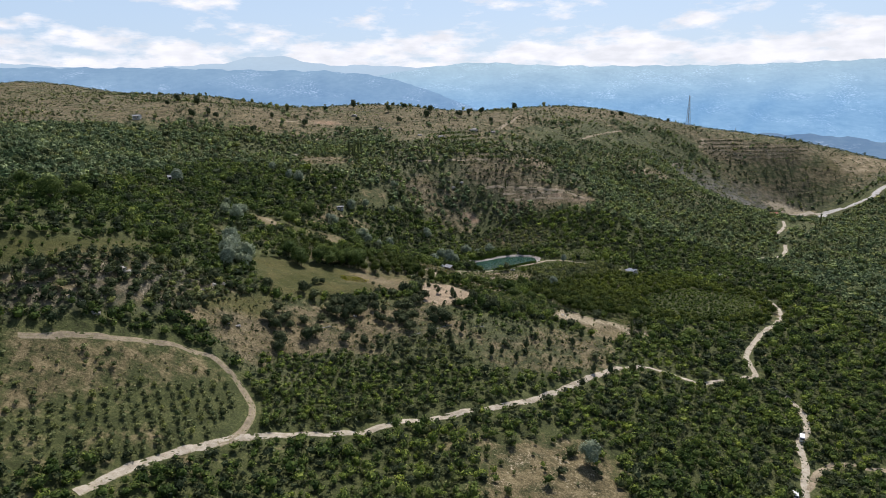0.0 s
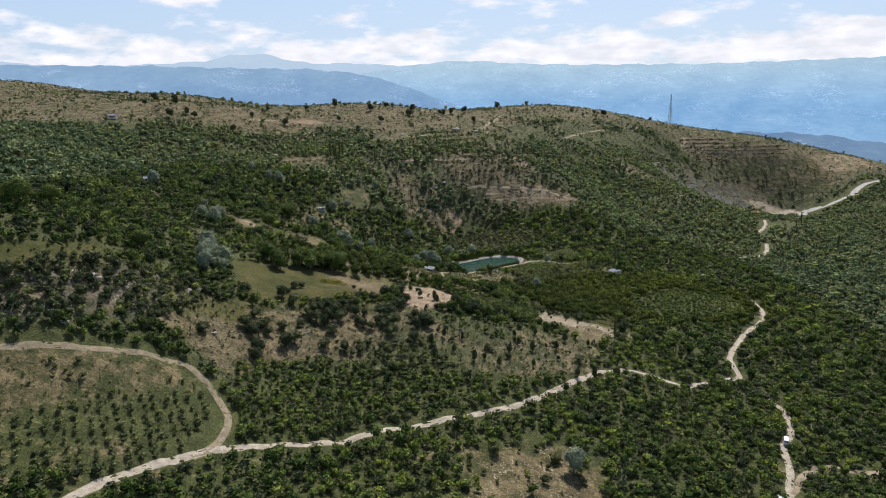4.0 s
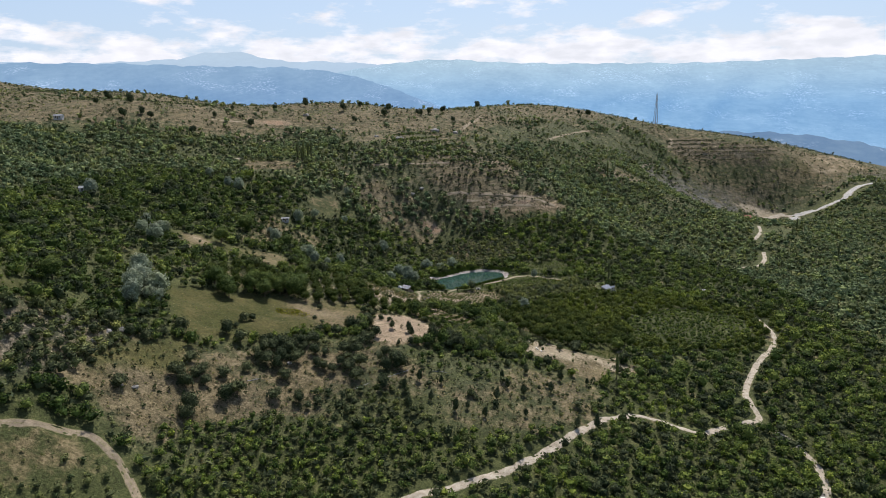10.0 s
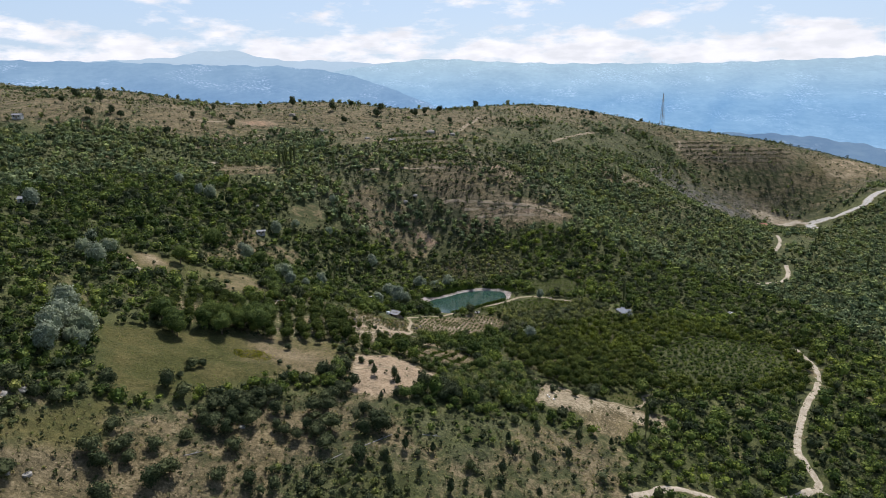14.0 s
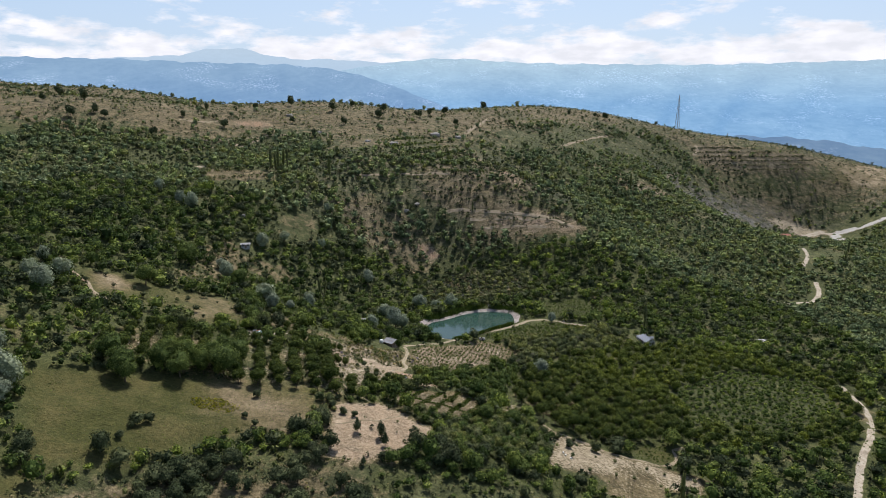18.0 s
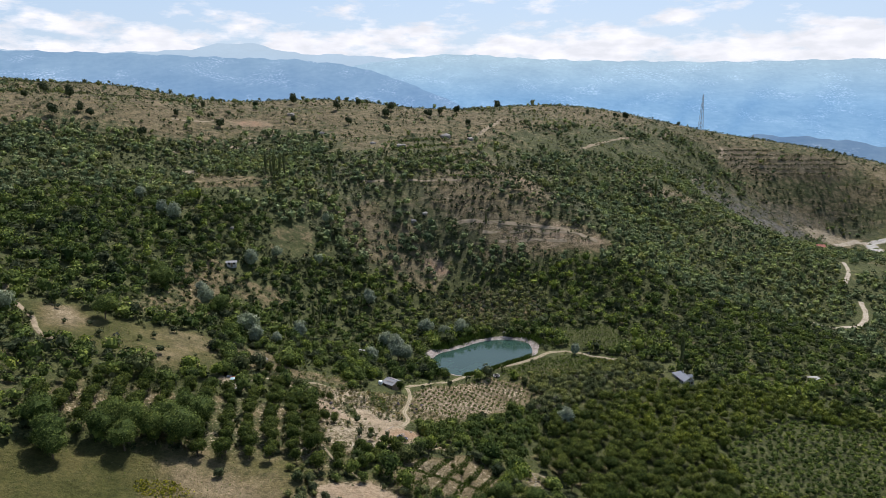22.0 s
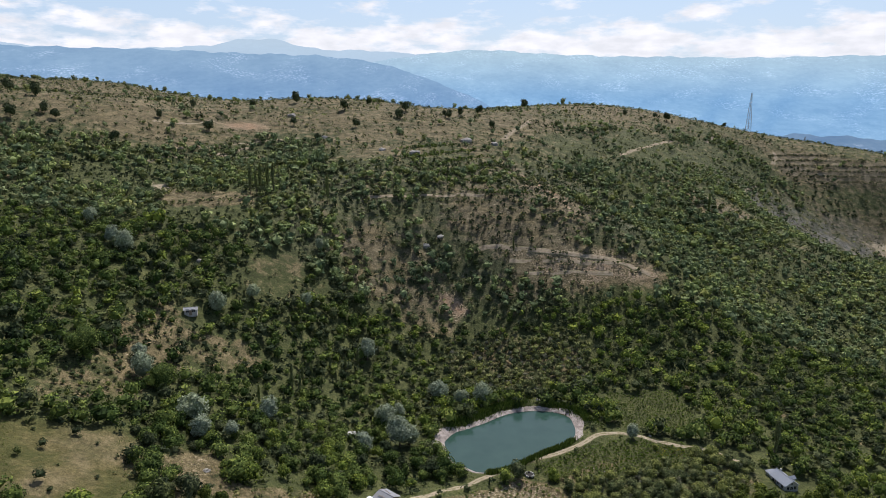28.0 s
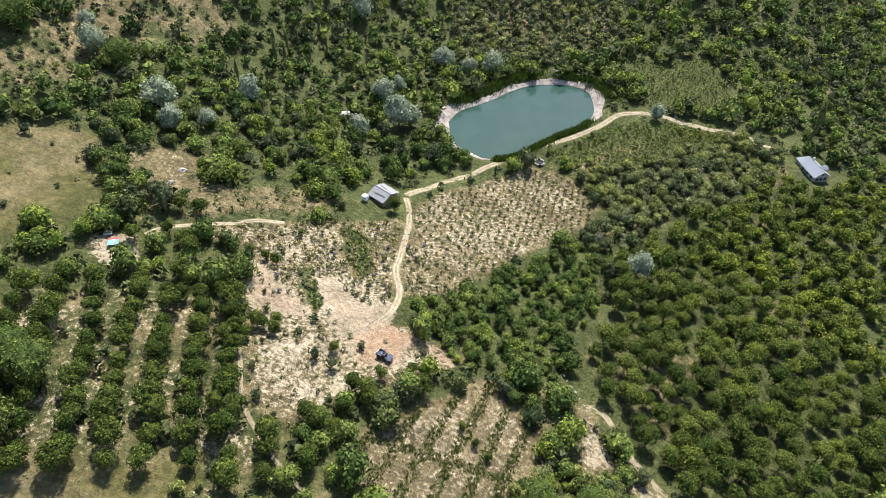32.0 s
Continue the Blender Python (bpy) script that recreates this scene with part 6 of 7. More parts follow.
# ---- buildings ----
def gable_roof(parent, long, wide, eave, ridge, over, material, sheets=8, name="roof"):
    """Two slopes of overlapping sheets along x, each sheet a part of its slope, with a ridge cap."""
    roof = new(name)
    roof.parent = parent
    for side in (-1, 1):
        slope = new("roof_slope")
        slope.parent = roof
        step = (long + 2 * over) / sheets
        drop = (ridge - eave) * over / (wide / 2)
        for k in range(sheets):
            x0 = -long / 2 - over + k * step
            lift = 0.012 * (k % 2)
            bm = sheet([(x0, 0, ridge + lift), (x0 + step * 1.03, 0, ridge + lift), (x0 + step * 1.03, side * (wide / 2 + over), eave - drop + lift), (x0, side * (wide / 2 + over), eave - drop + lift)], 0.05)
            part("roof_sheet", bm, material, slope)
    part("ridge_cap", rod((-long / 2 - over, 0, ridge + 0.02), (long / 2 + over, 0, ridge + 0.02), 0.09, sides=6), material, roof)
    return roof


def gable_wall(parent, long, wide, eave, ridge, material, thick=0.2):
    """Four walls, the end ones with gables."""
    for side in (-1, 1):
        part("side_wall", box((long, thick, eave + 0.6), (0, side * (wide / 2 - thick / 2), -0.6)), material, parent)
    for end in (-1, 1):
        bm = bmesh.new()
        x = end * (long / 2 - thick / 2)
        prof = [(-wide / 2 + thick, -0.6), (wide / 2 - thick, -0.6), (wide / 2 - thick, eave), (0, ridge - 0.06), (-wide / 2 + thick, eave)]
        a = [bm.verts.new((x - thick / 2, y, z)) for y, z in prof]
        b = [bm.verts.new((x + thick / 2, y, z)) for y, z in prof]
        bm.faces.new(a[::-1])
        bm.faces.new(b)
        for k in range(5):
            bm.faces.new((a[k], a[(k + 1) % 5], b[(k + 1) % 5], b[k]))
        bmesh.ops.recalc_face_normals(bm, faces=bm.faces)
        part("gable_wall", bm, material, parent)


def add_window(parent, x, y, z, w, h, along, label=""):
    """A window proud of a wall; along is the axis that it runs along."""
    win = new("window")
    win.parent = parent
    win.location = (x, y, z)
    win.rotation_euler = (0, 0, 0 if along == "x" else radians(90))
    part("pane", box((w, 0.03, h), (0, 0, 0)), M_GLASS, win)
    fr = bmesh.new()
    for sx in (-1, 1):
        add_box(fr, (0.09, 0.08, h + 0.18), (sx * (w / 2 + 0.045), 0, -0.09))
    for z0 in (-0.09, h):
        add_box(fr, (w, 0.08, 0.09), (0, 0, z0))
    add_box(fr, (0.05, 0.06, h), (0, 0, 0))
    part("window_frame", fr, M_WHITE, win)
    return win


def build_house():
    x, y = 104.9, -17.2
    ob = thing("house", "white farmhouse with a blue-grey metal roof among orchard trees", "house", pose(x, y, ground_z(x, y) - 0.2, 0, 0, -80) @ Matrix.Scale(0.76, 4))
    gable_wall(ob, 8.4, 5.6, 2.9, 4.7, M_WHITE)
    gable_roof(ob, 8.4, 5.6, 2.9, 4.7, 0.45, M_BLUEROOF, 10)
    part("plinth", box((8.7, 5.9, 1.5), (0, 0, -1.55)), M_CONCRETE, ob)
    for wy in (-1.5, 0.0, 1.5):
        add_window(ob, 4.23, wy, 0.9, 1.05, 1.25, "y")
    add_window(ob, 4.23, 0, 3.0, 0.8, 0.7, "y")
    for wx in (-2.4, 0.2, 2.6):
        add_window(ob, wx, -2.83, 1.0, 1.0, 1.15, "x")
    part("porch_floor", box((1.6, 5.2, 0.16), (5.0, 0, -0.1)), M_CONCRETE, ob, "dark concrete porch floor")
    for py in (-2.4, 0, 2.4):
        part("porch_post", box((0.12, 0.12, 1.4), (5.7, py, -1.4)), M_WOODEN, ob)
    # no opening is modelled: a solid block painted dark for the shade
    part("porch_shade", box((1.5, 5.0, 1.2), (5.0, 0, -1.35)), M_SHADE, ob, "solid dark block standing for shade below the porch")
    # the cross gable on the sunny side
    dorm = new("dormer")
    dorm.parent = ob
    part("dormer_wall", box((1.9, 1.2, 1.5), (1.2, 2.3, 2.6)), M_WHITE, dorm)
    part("dormer_roof", sheet([(1.2, 0.2, 4.75), (1.2, 3.3, 4.75), (0.0, 3.3, 3.9), (0.0, 0.9, 3.9)], 0.05), M_BLUEROOF, dorm)
    part("dormer_roof", sheet([(1.2, 0.2, 4.75), (1.2, 3.3, 4.75), (2.4, 3.3, 3.9), (2.4, 0.9, 3.9)], 0.05), M_BLUEROOF, dorm)
    # the lower hipped wing
    wing = new("wing")
    wing.parent = ob
    part("wing_wall", box((3.6, 5.0, 2.9), (-5.8, 0.2, -0.5)), M_WHITE, wing)
    peak, c = (-5.6, 0.2, 3.9), [(-7.9, -2.7, 2.35), (-3.9, -2.7, 2.35), (-3.9, 3.1, 2.35), (-7.9, 3.1, 2.35)]
    for k in range(4):
        part("hip_sheet", sheet([c[k], c[(k + 1) % 4], peak], 0.05), M_BLUEROOF, wing)
    part("chimney", box((0.5, 0.5, 1.5), (-4.2, 1.6, 2.9), bevel=0.03), M_WHITE, ob, "white plastered chimney")
    part("chimney_cap", box((0.66, 0.66, 0.08), (-4.2, 1.6, 4.4)), M_CONCRETE, ob)
    part("door", box((0.9, 0.06, 2.0), (-1.2, -2.84, 0.0)), M_WOODEN, ob, "brown wooden door")


def build_hut():
    x, y = -9.0, -41.0
    ob = thing("hut", "small hut with a grey weathered metal roof beside the path", "hut", pose(x, y, ground_z(x, y) + 0.1, 0, 0, -42))
    gable_wall(ob, 4.4, 4.6, 2.0, 2.9, M_WOODEN, 0.12)
    gable_roof(ob, 4.4, 4.6, 2.0, 2.9, 0.35, M_ROOF, 7)
    part("door", box((0.85, 0.06, 1.75), (0.6, -2.33, 0.0)), M_WOODEN, ob, "grey plank door")
    # dark panel on the wall in place of a shaded opening
    part("doorway", box((1.1, 0.05, 1.5), (-1.2, -2.32, 0.1)), M_SHADE, ob, "dark panel standing for the shade of an open doorway")
    part("roof_board", box((3.2, 0.16, 0.05), (0.2, -1.3, 2.52), (0, 0, 4)), M_WOODEN, ob, "loose board weighing down the roof")
    part("roof_board", box((2.4, 0.14, 0.05), (-0.6, 1.0, 2.6), (0, 0, -8)), M_WOODEN, ob)
    x, y = -12.9, -43.6
    ob = thing("water_tank", "white cubic water tank on a low stand beside the hut", "water tank", ground_pose(x, y, -35))
    part("tank_body", box((1.25, 1.25, 1.15), (0, 0, 0.55), bevel=0.08), M_PLASTIC, ob)
    part("tank_lid", rod((0, 0, 1.68), (0, 0, 1.78), 0.25, sides=12), M_PLASTIC, ob)
    for sx in (-0.5, 0.5):
        for sy in (-0.5, 0.5):
            part("stand_leg", box((0.1, 0.1, 0.75), (sx, sy, -0.2)), M_WOODEN, ob)


def build_red_shed():
    x, y = -53.4, -75.6
    ob = thing("shed", "small brick-red shed patched with a light blue tarpaulin", "shed", ground_pose(x, y, 8) @ Matrix.Scale(0.6, 4))
    for sx in (-1, 1):
        part("side_wall", box((0.1, 2.0, 2.0), (sx * 1.35, 0, -0.3)), M_WOODEN, ob)
    part("back_wall", box((2.6, 0.1, 2.1), (0, 0.95, -0.3)), M_WOODEN, ob)
    part("front_wall", box((2.6, 0.1, 0.7), (0, -0.95, -0.3)), M_WOODEN, ob)
    part("roof", sheet([(-1.7, 1.4, 2.05), (1.7, 1.4, 2.05), (1.7, 0.1, 1.95), (-1.7, 0.1, 1.95)], 0.06), M_RED, ob, "faded red roof sheet")
    bm = sheet([(-1.5, 0.5, 2.08), (1.75, 0.6, 2.12), (1.7, -1.3, 1.72), (-1.6, -1.35, 1.68)], 0.05)
    part("tarpaulin", bm, M_CYAN, ob, "light blue tarpaulin laid over the front roof")
    part("tarpaulin_stripe", sheet([(0.1, 0.55, 2.12), (0.3, 0.55, 2.12), (0.35, -1.33, 1.73), (0.15, -1.33, 1.73)], 0.02), M_PLASTIC, ob)
    x, y = -55.6, -73.0
    ob = thing("white_panel", "white flat panel lying on the grass behind the shed", "panel", ground_pose(x, y, 14, 0.12))
    part("panel_sheet", box((1.9, 0.9, 0.06), (0, 0, 0), (6, 0, 0)), M_PLASTIC, ob)
    part("panel_rail", box((1.9, 0.08, 0.1), (0, 0.35, -0.08)), M_WOODEN, ob)
    x, y = -56.2, -77.2
    ob = thing("fence_rail", "short wooden rail fence at the yard's edge", "fence", ground_pose(x, y, 25))
    for px in (-1, 0, 1):
        part("post", box((0.1, 0.1, 1.3), (px, 0, -0.3)), M_WOODEN, ob)
    for pz in (0.45, 0.85):
        part("rail", box((2.2, 0.06, 0.1), (0, 0, pz)), M_WOODEN, ob)
    x, y = -51.6, -81.0
    ob = thing("cold_frame", "small dark box with a white sloping lid", "box", ground_pose(x, y, -20))
    part("box_body", box((0.9, 0.8, 0.6), (0, 0, -0.05)), M_SHADE, ob)
    part("box_lid", box((1.1, 0.5, 0.05), (0, 0.3, 0.6), (30, 0, 0)), M_PLASTIC, ob)


def small_house(name, label, x, y, turn, long, wide, eave, ridge, wall, roof, group=""):
    ob = thing(name, label, "house", pose(x, y, ground_z(x, y) + 0.3, 0, 0, turn), group)
    gable_wall(ob, long, wide, eave, ridge, wall)
    gable_roof(ob, long, wide, eave, ridge, 0.4, roof, 6)
    add_window(ob, -long / 4, -wide / 2 - 0.03, 1.0, 1.0, 1.1, "x")
    add_window(ob, long / 4, -wide / 2 - 0.03, 1.0, 1.0, 1.1, "x")
    part("door", box((0.9, 0.06, 2.0), (0, -wide / 2 - 0.02, 0)), M_WOODEN, ob)


build_house()
build_hut()
build_red_shed()
small_house("farm_building", "low white farm building on the wooded slope", -79, 33, 12, 4.0, 2.6, 2.0, 2.4, M_CONCRETE, M_ROOF)
small_house("farm_building", "small white house with a red tiled roof near the road", 353, 291, -8, 9, 7, 3.2, 5.0, M_WHITE, M_TILE)
small_house("farm_building", "small pale shed half hidden in the trees", 165, -6, 10, 3.6, 2.8, 2.0, 2.3, M_CONCRETE, M_CONCRETE)
small_house("farm_building", "white house beneath the western trees", -166, -27, 5, 6, 4, 2.4, 3.2, M_WHITE, M_ROOF)
small_house("farm_building", "tiny white building on the western ridge", -262, 170, 0, 6, 4, 2.6, 3.4, M_WHITE, M_ROOF)


# ---- lattice mast ----
def build_mast(x, y, tall, base, label, bays):
    ob = thing("lattice_mast", label, "mast", pose(x, y, ground_z(x, y) - 0.3, 0, 0, 20))

    def corner(k, z):
        h = base * (1 - 0.86 * z / tall)
        a = radians(45 + 90 * k)
        return Vector((h * math.cos(a), h * math.sin(a), z))

    for k in range(4):
        part("mast_leg", rod(corner(k, 0), corner(k, tall), 0.24, 0.16, 6), M_STEEL, ob)
    zs = [tall * (1 - (1 - i / bays) ** 1.25) for i in range(bays + 1)]
    for i in range(bays):
        bm = bmesh.new()
        for k in range(4):
            add_rod(bm, corner(k, zs[i]), corner((k + 1) % 4, zs[i + 1]), 0.09, sides=4)
            add_rod(bm, corner((k + 1) % 4, zs[i]), corner(k, zs[i + 1]), 0.09, sides=4)
            add_rod(bm, corner(k, zs[i + 1]), corner((k + 1) % 4, zs[i + 1]), 0.08, sides=4)
        part("bracing", bm, M_STEEL, ob)
    part("spike", rod((0, 0, tall), (0, 0, tall * 1.06), 0.1, 0.04, 6), M_STEEL, ob)
    for k in range(3):
        part("dish", rod((0.9 * math.cos(k * 2.1), 0.9 * math.sin(k * 2.1), tall * (0.93 - 0.08 * k)), (1.3 * math.cos(k * 2.1), 1.3 * math.sin(k * 2.1), tall * (0.93 - 0.08 * k)), 0.6, 0.45, 12), M_PLASTIC, ob)


build_mast(363.3, 569.5, 42.5, 3.2, "tall grey steel lattice mast on the ridge", 11)
build_mast(452, 610, 17, 1.6, "small lattice pylon on the ridge", 6)


# ---- vehicles ----
def wheel(parent, x, y, r, w):
    wh = new("wheel")
    wh.parent = parent
    wh.location = (x, y, r)
    part("tyre", rod((0, -w / 2, 0), (0, w / 2, 0), r, sides=16), M_RUBBER, wh)
    part("rim", rod((0, -w / 2 - 0.012, 0), (0, w / 2 + 0.012, 0), r * 0.58, sides=12), M_STEEL, wh)


def shell(profile, half, inset=0.0, shrink=1.0):
    """A car body from its side view, drawn in at the top."""
    bm = bmesh.new()
    top = max(z for _, z in profile)
    rows = []
    for s in (-1, 1):
        rows.append([bm.verts.new((x, s * (half - inset * max(0, z - 0.9) / max(0.1, top - 0.9)), z)) for x, z in profile])
    n = len(profile)
    bm.faces.new(rows[0])
    bm.faces.new(rows[1][::-1])
    for k in range(n):
        bm.faces.new((rows[0][k], rows[1][k], rows[1][(k + 1) % n], rows[0][(k + 1) % n]))
    bmesh.ops.recalc_face_normals(bm, faces=bm.faces)
    bmesh.ops.bevel(bm, geom=list(bm.edges), offset=0.05, segments=2, affect="EDGES")
    return bm


def build_van(x, y, turn, label, long=4.6):
    tilt = math.degrees(math.atan2(ground_z(x + math.cos(radians(turn)), y + math.sin(radians(turn))) - ground_z(x - math.cos(radians(turn)), y - math.sin(radians(turn))), 2))
    ob = thing("van", label, "van", pose(x, y, ground_z(x, y) + 0.2, 0, 0, turn) @ pose(0, 0, 0, 0, -tilt, 0))
    h = long / 2
    part("body", shell([(-h, 0.3), (h, 0.3), (h, 0.85), (h - 0.5, 1.05), (h - 1.25, 1.85), (-h + 0.15, 1.9), (-h, 1.2)], 0.92, 0.14), M_CARWHITE, ob)
    part("windscreen", sheet([(h - 0.56, -0.74, 1.10), (h - 0.56, 0.74, 1.10), (h - 1.17, 0.66, 1.80), (h - 1.17, -0.66, 1.80)], 0.02), M_GLASS, ob)
    part("rear_window", box((0.03, 1.3, 0.5), (-h - 0.005, 0, 1.2), (0, -8, 0)), M_GLASS, ob)
    for s in (-1, 1):
        part("side_window", box((1.9, 0.03, 0.45), (-0.2, s * 0.84, 1.25), (s * 9, 0, 0)), M_GLASS, ob)
        part("headlight", box((0.05, 0.3, 0.18), (h, s * 0.65, 0.65)), M_PLASTIC, ob, "clear headlight")
        part("tail_light", box((0.05, 0.14, 0.35), (-h - 0.01, s * 0.78, 0.85)), M_RED, ob, "red tail light")
        for wx in (-h + 0.85, h - 0.85):
            wheel(ob, wx, s * 0.82, 0.33, 0.2)
    part("bumper", box((0.14, 1.7, 0.2), (h + 0.02, 0, 0.32), bevel=0.03), M_RUBBER, ob)


def build_utv(x, y, turn):
    ob = thing("utility_vehicle", "small dark blue open utility vehicle with a cargo bed", "vehicle", pose(x, y, ground_z(x, y) + 0.05, 0, 0, turn))
    part("chassis", box((2.7, 1.15, 0.25), (0, 0, 0.38), bevel=0.04), M_RUBBER, ob)
    part("hood", shell([(0.45, 0.6), (1.45, 0.6), (1.4, 0.8), (0.5, 1.0)], 0.6), M_CARDARK, ob, "dark blue bonnet")
    part("cargo_bed", box((1.0, 1.3, 0.08), (-0.95, 0, 0.72)), M_CARDARK, ob)
    for s in (-1, 1):
        part("bed_side", box((1.0, 0.05, 0.3), (-0.95, s * 0.63, 0.78)), M_CARDARK, ob)
        part("fender", box((0.7, 0.25, 0.06), (0.95, s * 0.62, 0.78), bevel=0.02), M_CARDARK, ob)
        part("headlight", box((0.05, 0.2, 0.14), (1.45, s * 0.4, 0.68)), M_PLASTIC, ob, "pale headlight")
        for wx in (-0.95, 0.95):
            wheel(ob, wx, s * 0.62, 0.32, 0.26)
        part("seat", box((0.45, 0.5, 0.5), (-0.15, s * 0.3, 0.68), bevel=0.05), M_RUBBER, ob)
    part("tailgate", box((0.05, 1.3, 0.3), (-1.45, 0, 0.78)), M_STEEL, ob, "pale grey tailgate")
    for fx in (-0.42, 0.45):
        for s in (-1, 1):
            part("cage_post", rod((fx, s * 0.58, 0.65), (fx * 0.8, s * 0.52, 1.75), 0.028, sides=6), M_STEEL, ob)
    bm = bmesh.new()
    for s in (-1, 1):
        add_rod(bm, (-0.34, s * 0.52, 1.75), (0.36, s * 0.52, 1.75), 0.028, sides=6)
    for fx in (-0.34, 0.36):
        add_rod(bm, (fx, -0.52, 1.75), (fx, 0.52, 1.75), 0.028, sides=6)
    part("roll_cage", bm, M_STEEL, ob)
    part("steering_wheel", rod((0.3, 0.3, 1.05), (0.27, 0.3, 1.08), 0.17, sides=12), M_RUBBER, ob)


build_van(108, -206, 62, "white van with dark windows on the gravel track")
build_van(86.5, -241, 64, "white minibus on the gravel track", 5.4)
build_utv(-5.7, -92.3, -32)


def build_motorbike(x, y, turn):
    ob = thing("motorbike", "dark blue motorbike parked at the field edge", "motorbike", ground_pose(x, y, turn))
    for wx in (-0.65, 0.65):
        wheel(ob, wx, 0, 0.3, 0.1)
    part("frame", rod((-0.6, 0, 0.45), (0.5, 0, 0.7), 0.07), M_STEEL, ob)
    part("tank", shell([(-0.05, 0.7), (0.45, 0.75), (0.4, 0.98), (0.0, 0.92)], 0.16), M_CARDARK, ob)
    part("seat", box((0.6, 0.26, 0.12), (-0.4, 0, 0.75), bevel=0.04), M_RUBBER, ob)
    part("fork", rod((0.65, 0, 0.3), (0.45, 0, 1.0), 0.05), M_STEEL, ob)
    part("handlebar", rod((0.42, -0.35, 1.02), (0.42, 0.35, 1.02), 0.025), M_RUBBER, ob)


build_motorbike(-90, -63, 30)


# ---- small things on the ground ----
def rock_mesh(seed):
    bm = bmesh.new()
    bmesh.ops.create_icosphere(bm, subdivisions=2, radius=1.0)
    off = Vector((seed * 5.3, seed * 2.1, seed))
    for v in bm.verts:
        v.co *= 1 + 0.5 * noise.noise(v.co * 1.1 + off) + 0.2 * noise.noise(v.co * 2.9 + off)
        v.co.z *= 0.6
    me = bpy.data.meshes.new("rock")
    bm.to_mesh(me)
    bm.free()
    me.materials.append(M_STONE)
    return me


rocks = [rock_mesh(k) for k in range(6)]
ROCKS = [(-119, -231, 1.3), (-123, -212, 1.8), (-121, -208, 2.2), (-119, -207, 1.6), (-126, -230, 1.2), (-123, -230, 1.0), (-100, -182, 1.1), (-98, -178, 1.3), (-90, -203, 0.9), (-87, -201, 1.0),
         (-101, -190, 1.0), (-51, -170, 0.9), (15, -95, 0.7), (16, -97, 0.8), (18.5, -114, 0.6), (19, -111, 0.7)]
HIGH_ROCKS = [(2, 134, 2.2), (9, 139, 2.0), (-51, -53, 0.8), (-64, 265, 2.5), (31, 290, 5.0), (51, 292, 3.2), (-25, 237, 2.6), (-93, 308, 3.0), (-50, -48, 0.9), (-29, -121, 0.8), (-86, 67, 1.6), (-5, 237, 3.4),
              (27, 33, 0.8), (36, 31, 0.9), (41, 31, 0.8), (48, -12, 0.4), (50, -13, 0.4), (53, -15, 0.35), (-3.2, -85, 0.35), (20, -109, 0.5), (19.5, -116, 0.5), (73, 6, 0.6)]
for k, (x, y, s) in enumerate(ROCKS + HIGH_ROCKS):
    ob = new("rock", rocks[k % 6])
    ob.matrix_basis = ground_pose(x, y, k * 47, 0.05 * s) @ Matrix.Diagonal((s, s * 0.8, s, 1))
    tagged(ob, "pale weathered limestone boulder in the grass", "rock", "boulders")
# the row of stones along the orchard path
for k in range(16):
    s = 0.16 + 0.1 * ((k * 7) % 5) / 5
    ob = new("stone", rocks[k % 6])
    x, y = 27.6 + 1.6 * math.sin(k * 0.35), -106 + k * 1.35
    ob.matrix_basis = ground_pose(x, y, k * 61, 0.08) @ Matrix.Diagonal((s, s * 1.4, s, 1))
    tagged(ob, "pale stone edging a narrow orchard path", "stone", "edging stones")


def build_ring_well(x, y):
    ob = thing("stone_ring", "low ring of dark stones and tyres beside the plot", "well", ground_pose(x, y))
    for k in range(12):
        a = 6.283 * k / 12
        part("ring_stone", box((0.62, 0.4, 0.45), (1.25 * math.cos(a), 1.25 * math.sin(a), -0.05), (0, 0, math.degrees(a) + 90), bevel=0.06), M_CONCRETE if k % 3 else M_RUBBER, ob)
    # filled disc whose dark colour replaces the shade of a hollow
    part("pit_shade", rod((0, 0, -0.05), (0, 0, 0.10), 1.02, sides=20), M_SHADE, ob, "dark disc standing for the shade inside the ring")


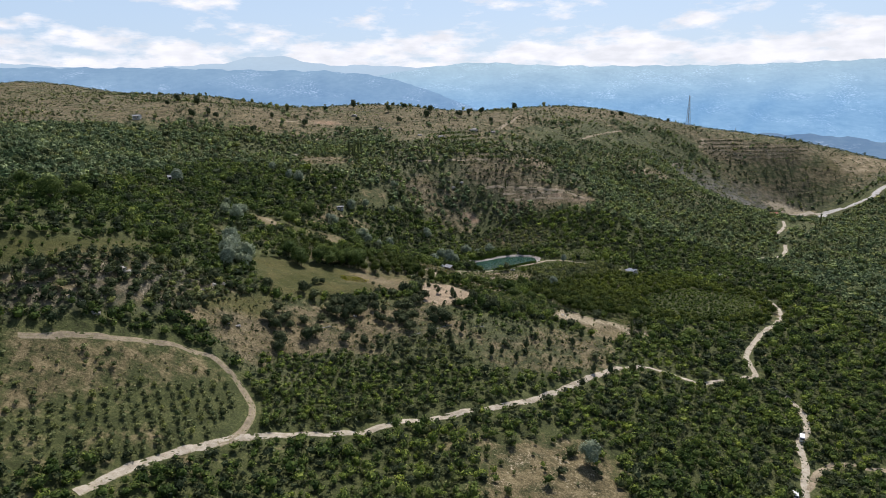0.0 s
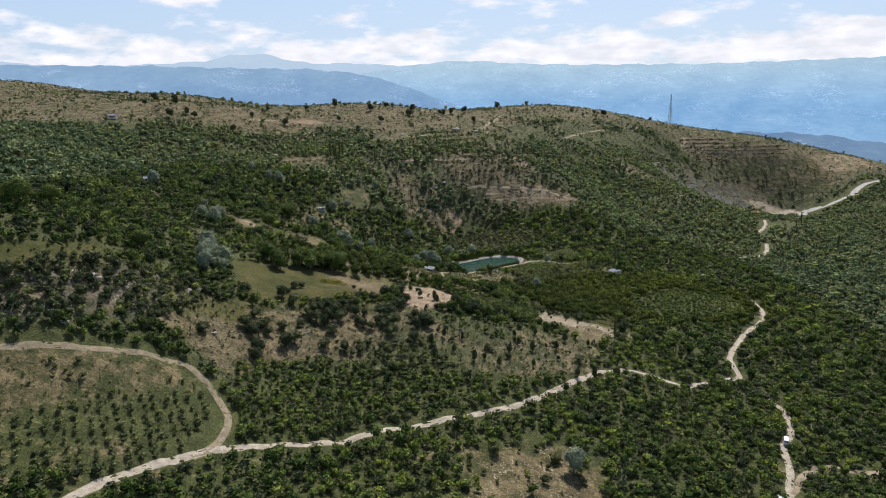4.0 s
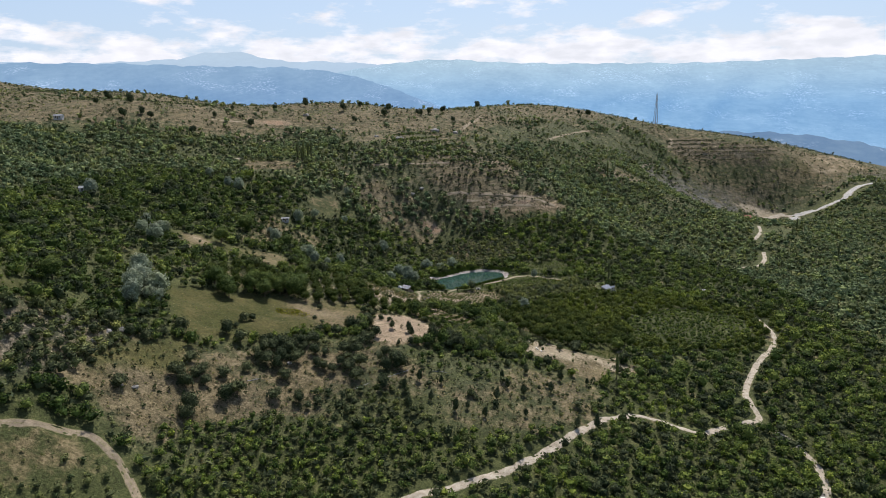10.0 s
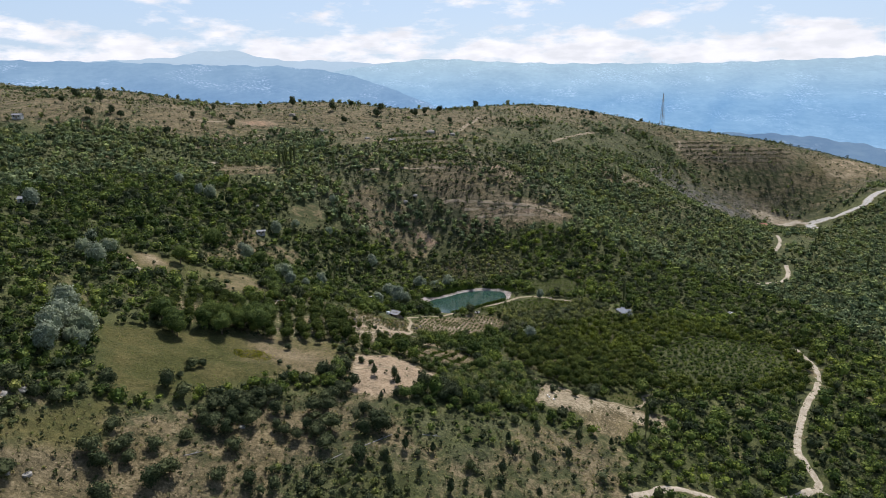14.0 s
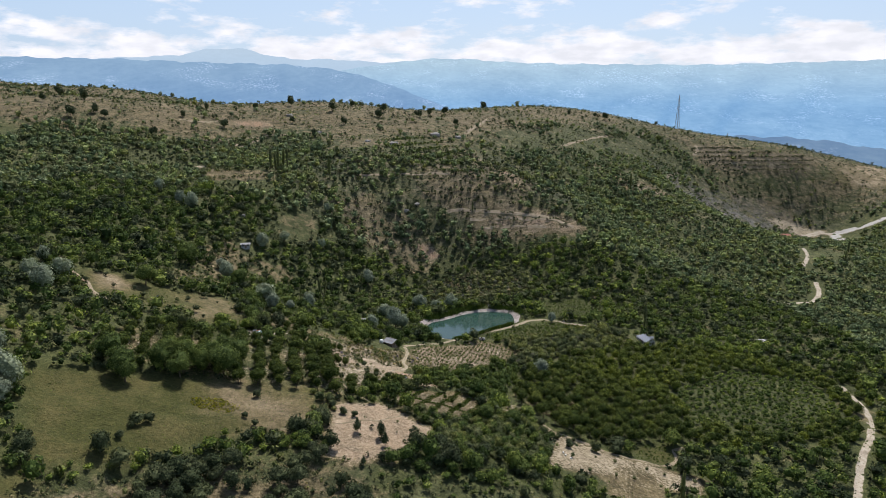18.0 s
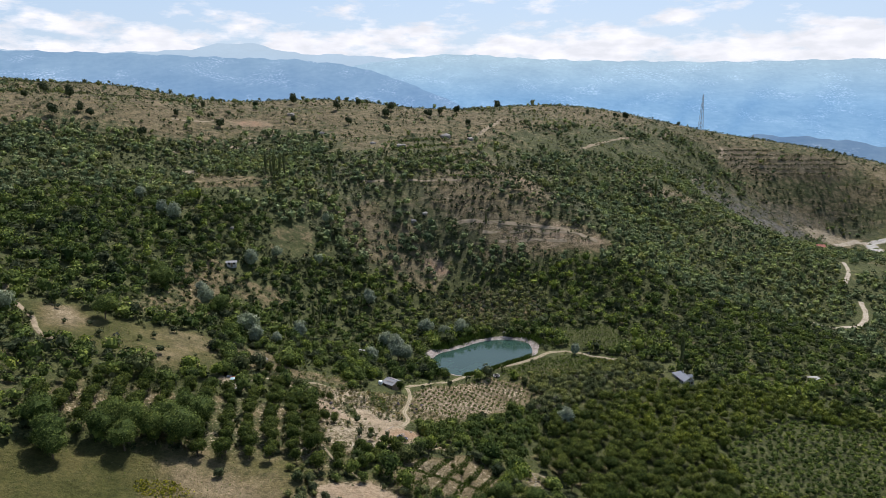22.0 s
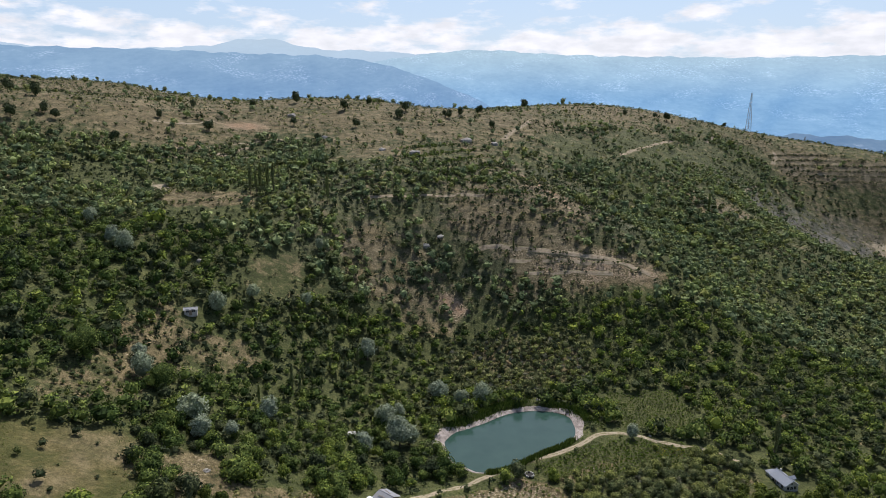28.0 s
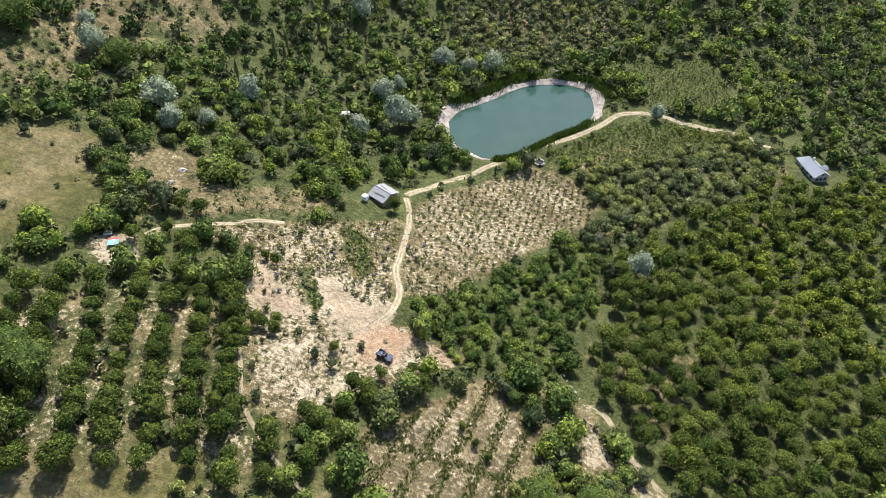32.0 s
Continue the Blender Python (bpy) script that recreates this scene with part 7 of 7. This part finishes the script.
build_ring_well(30.5, -17.4)
for x, y, turn in ((38, -129, 10), (38.3, -130.2, 24), (39.4, -131.6, 5)):
    ob = thing("beehive", "small white wooden beehive box on stubble", "beehive", ground_pose(x, y, turn) @ Matrix.Scale(0.7, 4), "beehives")
    part("hive_body", box((0.5, 0.6, 0.5), (0, 0, 0.02), bevel=0.02), M_WHITE, ob)
    part("hive_lid", box((0.58, 0.68, 0.08), (0, 0, 0.52)), M_PLASTIC, ob)
ob = thing("plastic_drum", "white plastic drum lying in the thicket", "drum", ground_pose(66, -33, 70, 0.45))
part("drum_body", rod((-0.8, 0, 0), (0.8, 0, 0), 0.4, sides=14), M_PLASTIC, ob)
for s in (-0.45, 0.45):
    part("drum_rib", rod((s - 0.04, 0, 0), (s + 0.04, 0, 0), 0.43, sides=14), M_PLASTIC, ob)
ob = thing("concrete_slab", "pale concrete slab half hidden in trees", "slab", ground_pose(-22, -2, 5, 1.9))
part("slab_top", box((3.4, 2.0, 0.2), (0, 0, 0)), M_CONCRETE, ob)
part("slab_base", box((3.0, 1.7, 2.4), (0, 0, -2.4)), M_CONCRETE, ob)


def build_pipe(pts, r, label):
    bm = bmesh.new()
    p = [Vector((x, y, ground_z(x, y) + r * 1.2)) for x, y in smooth_line(pts, 1.2)]
    for a, b in zip(p, p[1:]):
        add_rod(bm, a, b, r, sides=6)
    ob = part("pipe", bm, M_PIPE, None, label)
    tagged(ob, category="pipe")


build_pipe([(-8.0, -83.3), (-9.4, -85.6), (-10.4, -87.3)], 0.06, "thin grey pipe laid across the bare ramp")
build_pipe([(2, -131), (4, -128.5), (5.4, -126.4)], 0.06, "thin pale pole lying on the slope")
# old logs on the dark slope
for k, (x, y, turn, ln) in enumerate(((-17, -172, 35, 9), (-27, -178, 40, 8), (-3, -168, -20, 5), (-60, -182, 20, 4))):
    ob = thing("log", "long grey dead log lying on the hillside", "log", ground_pose(x, y, turn, 0.12), "dead logs")
    part("log_trunk", rod((-ln / 2, 0, 0), (ln / 2, 0, 0.1), 0.16, 0.08, 7), M_PIPE, ob)
    part("log_branch", rod((ln * 0.1, 0, 0.05), (ln * 0.3, 0.8, 0.3), 0.07, 0.03, 5), M_PIPE, ob)
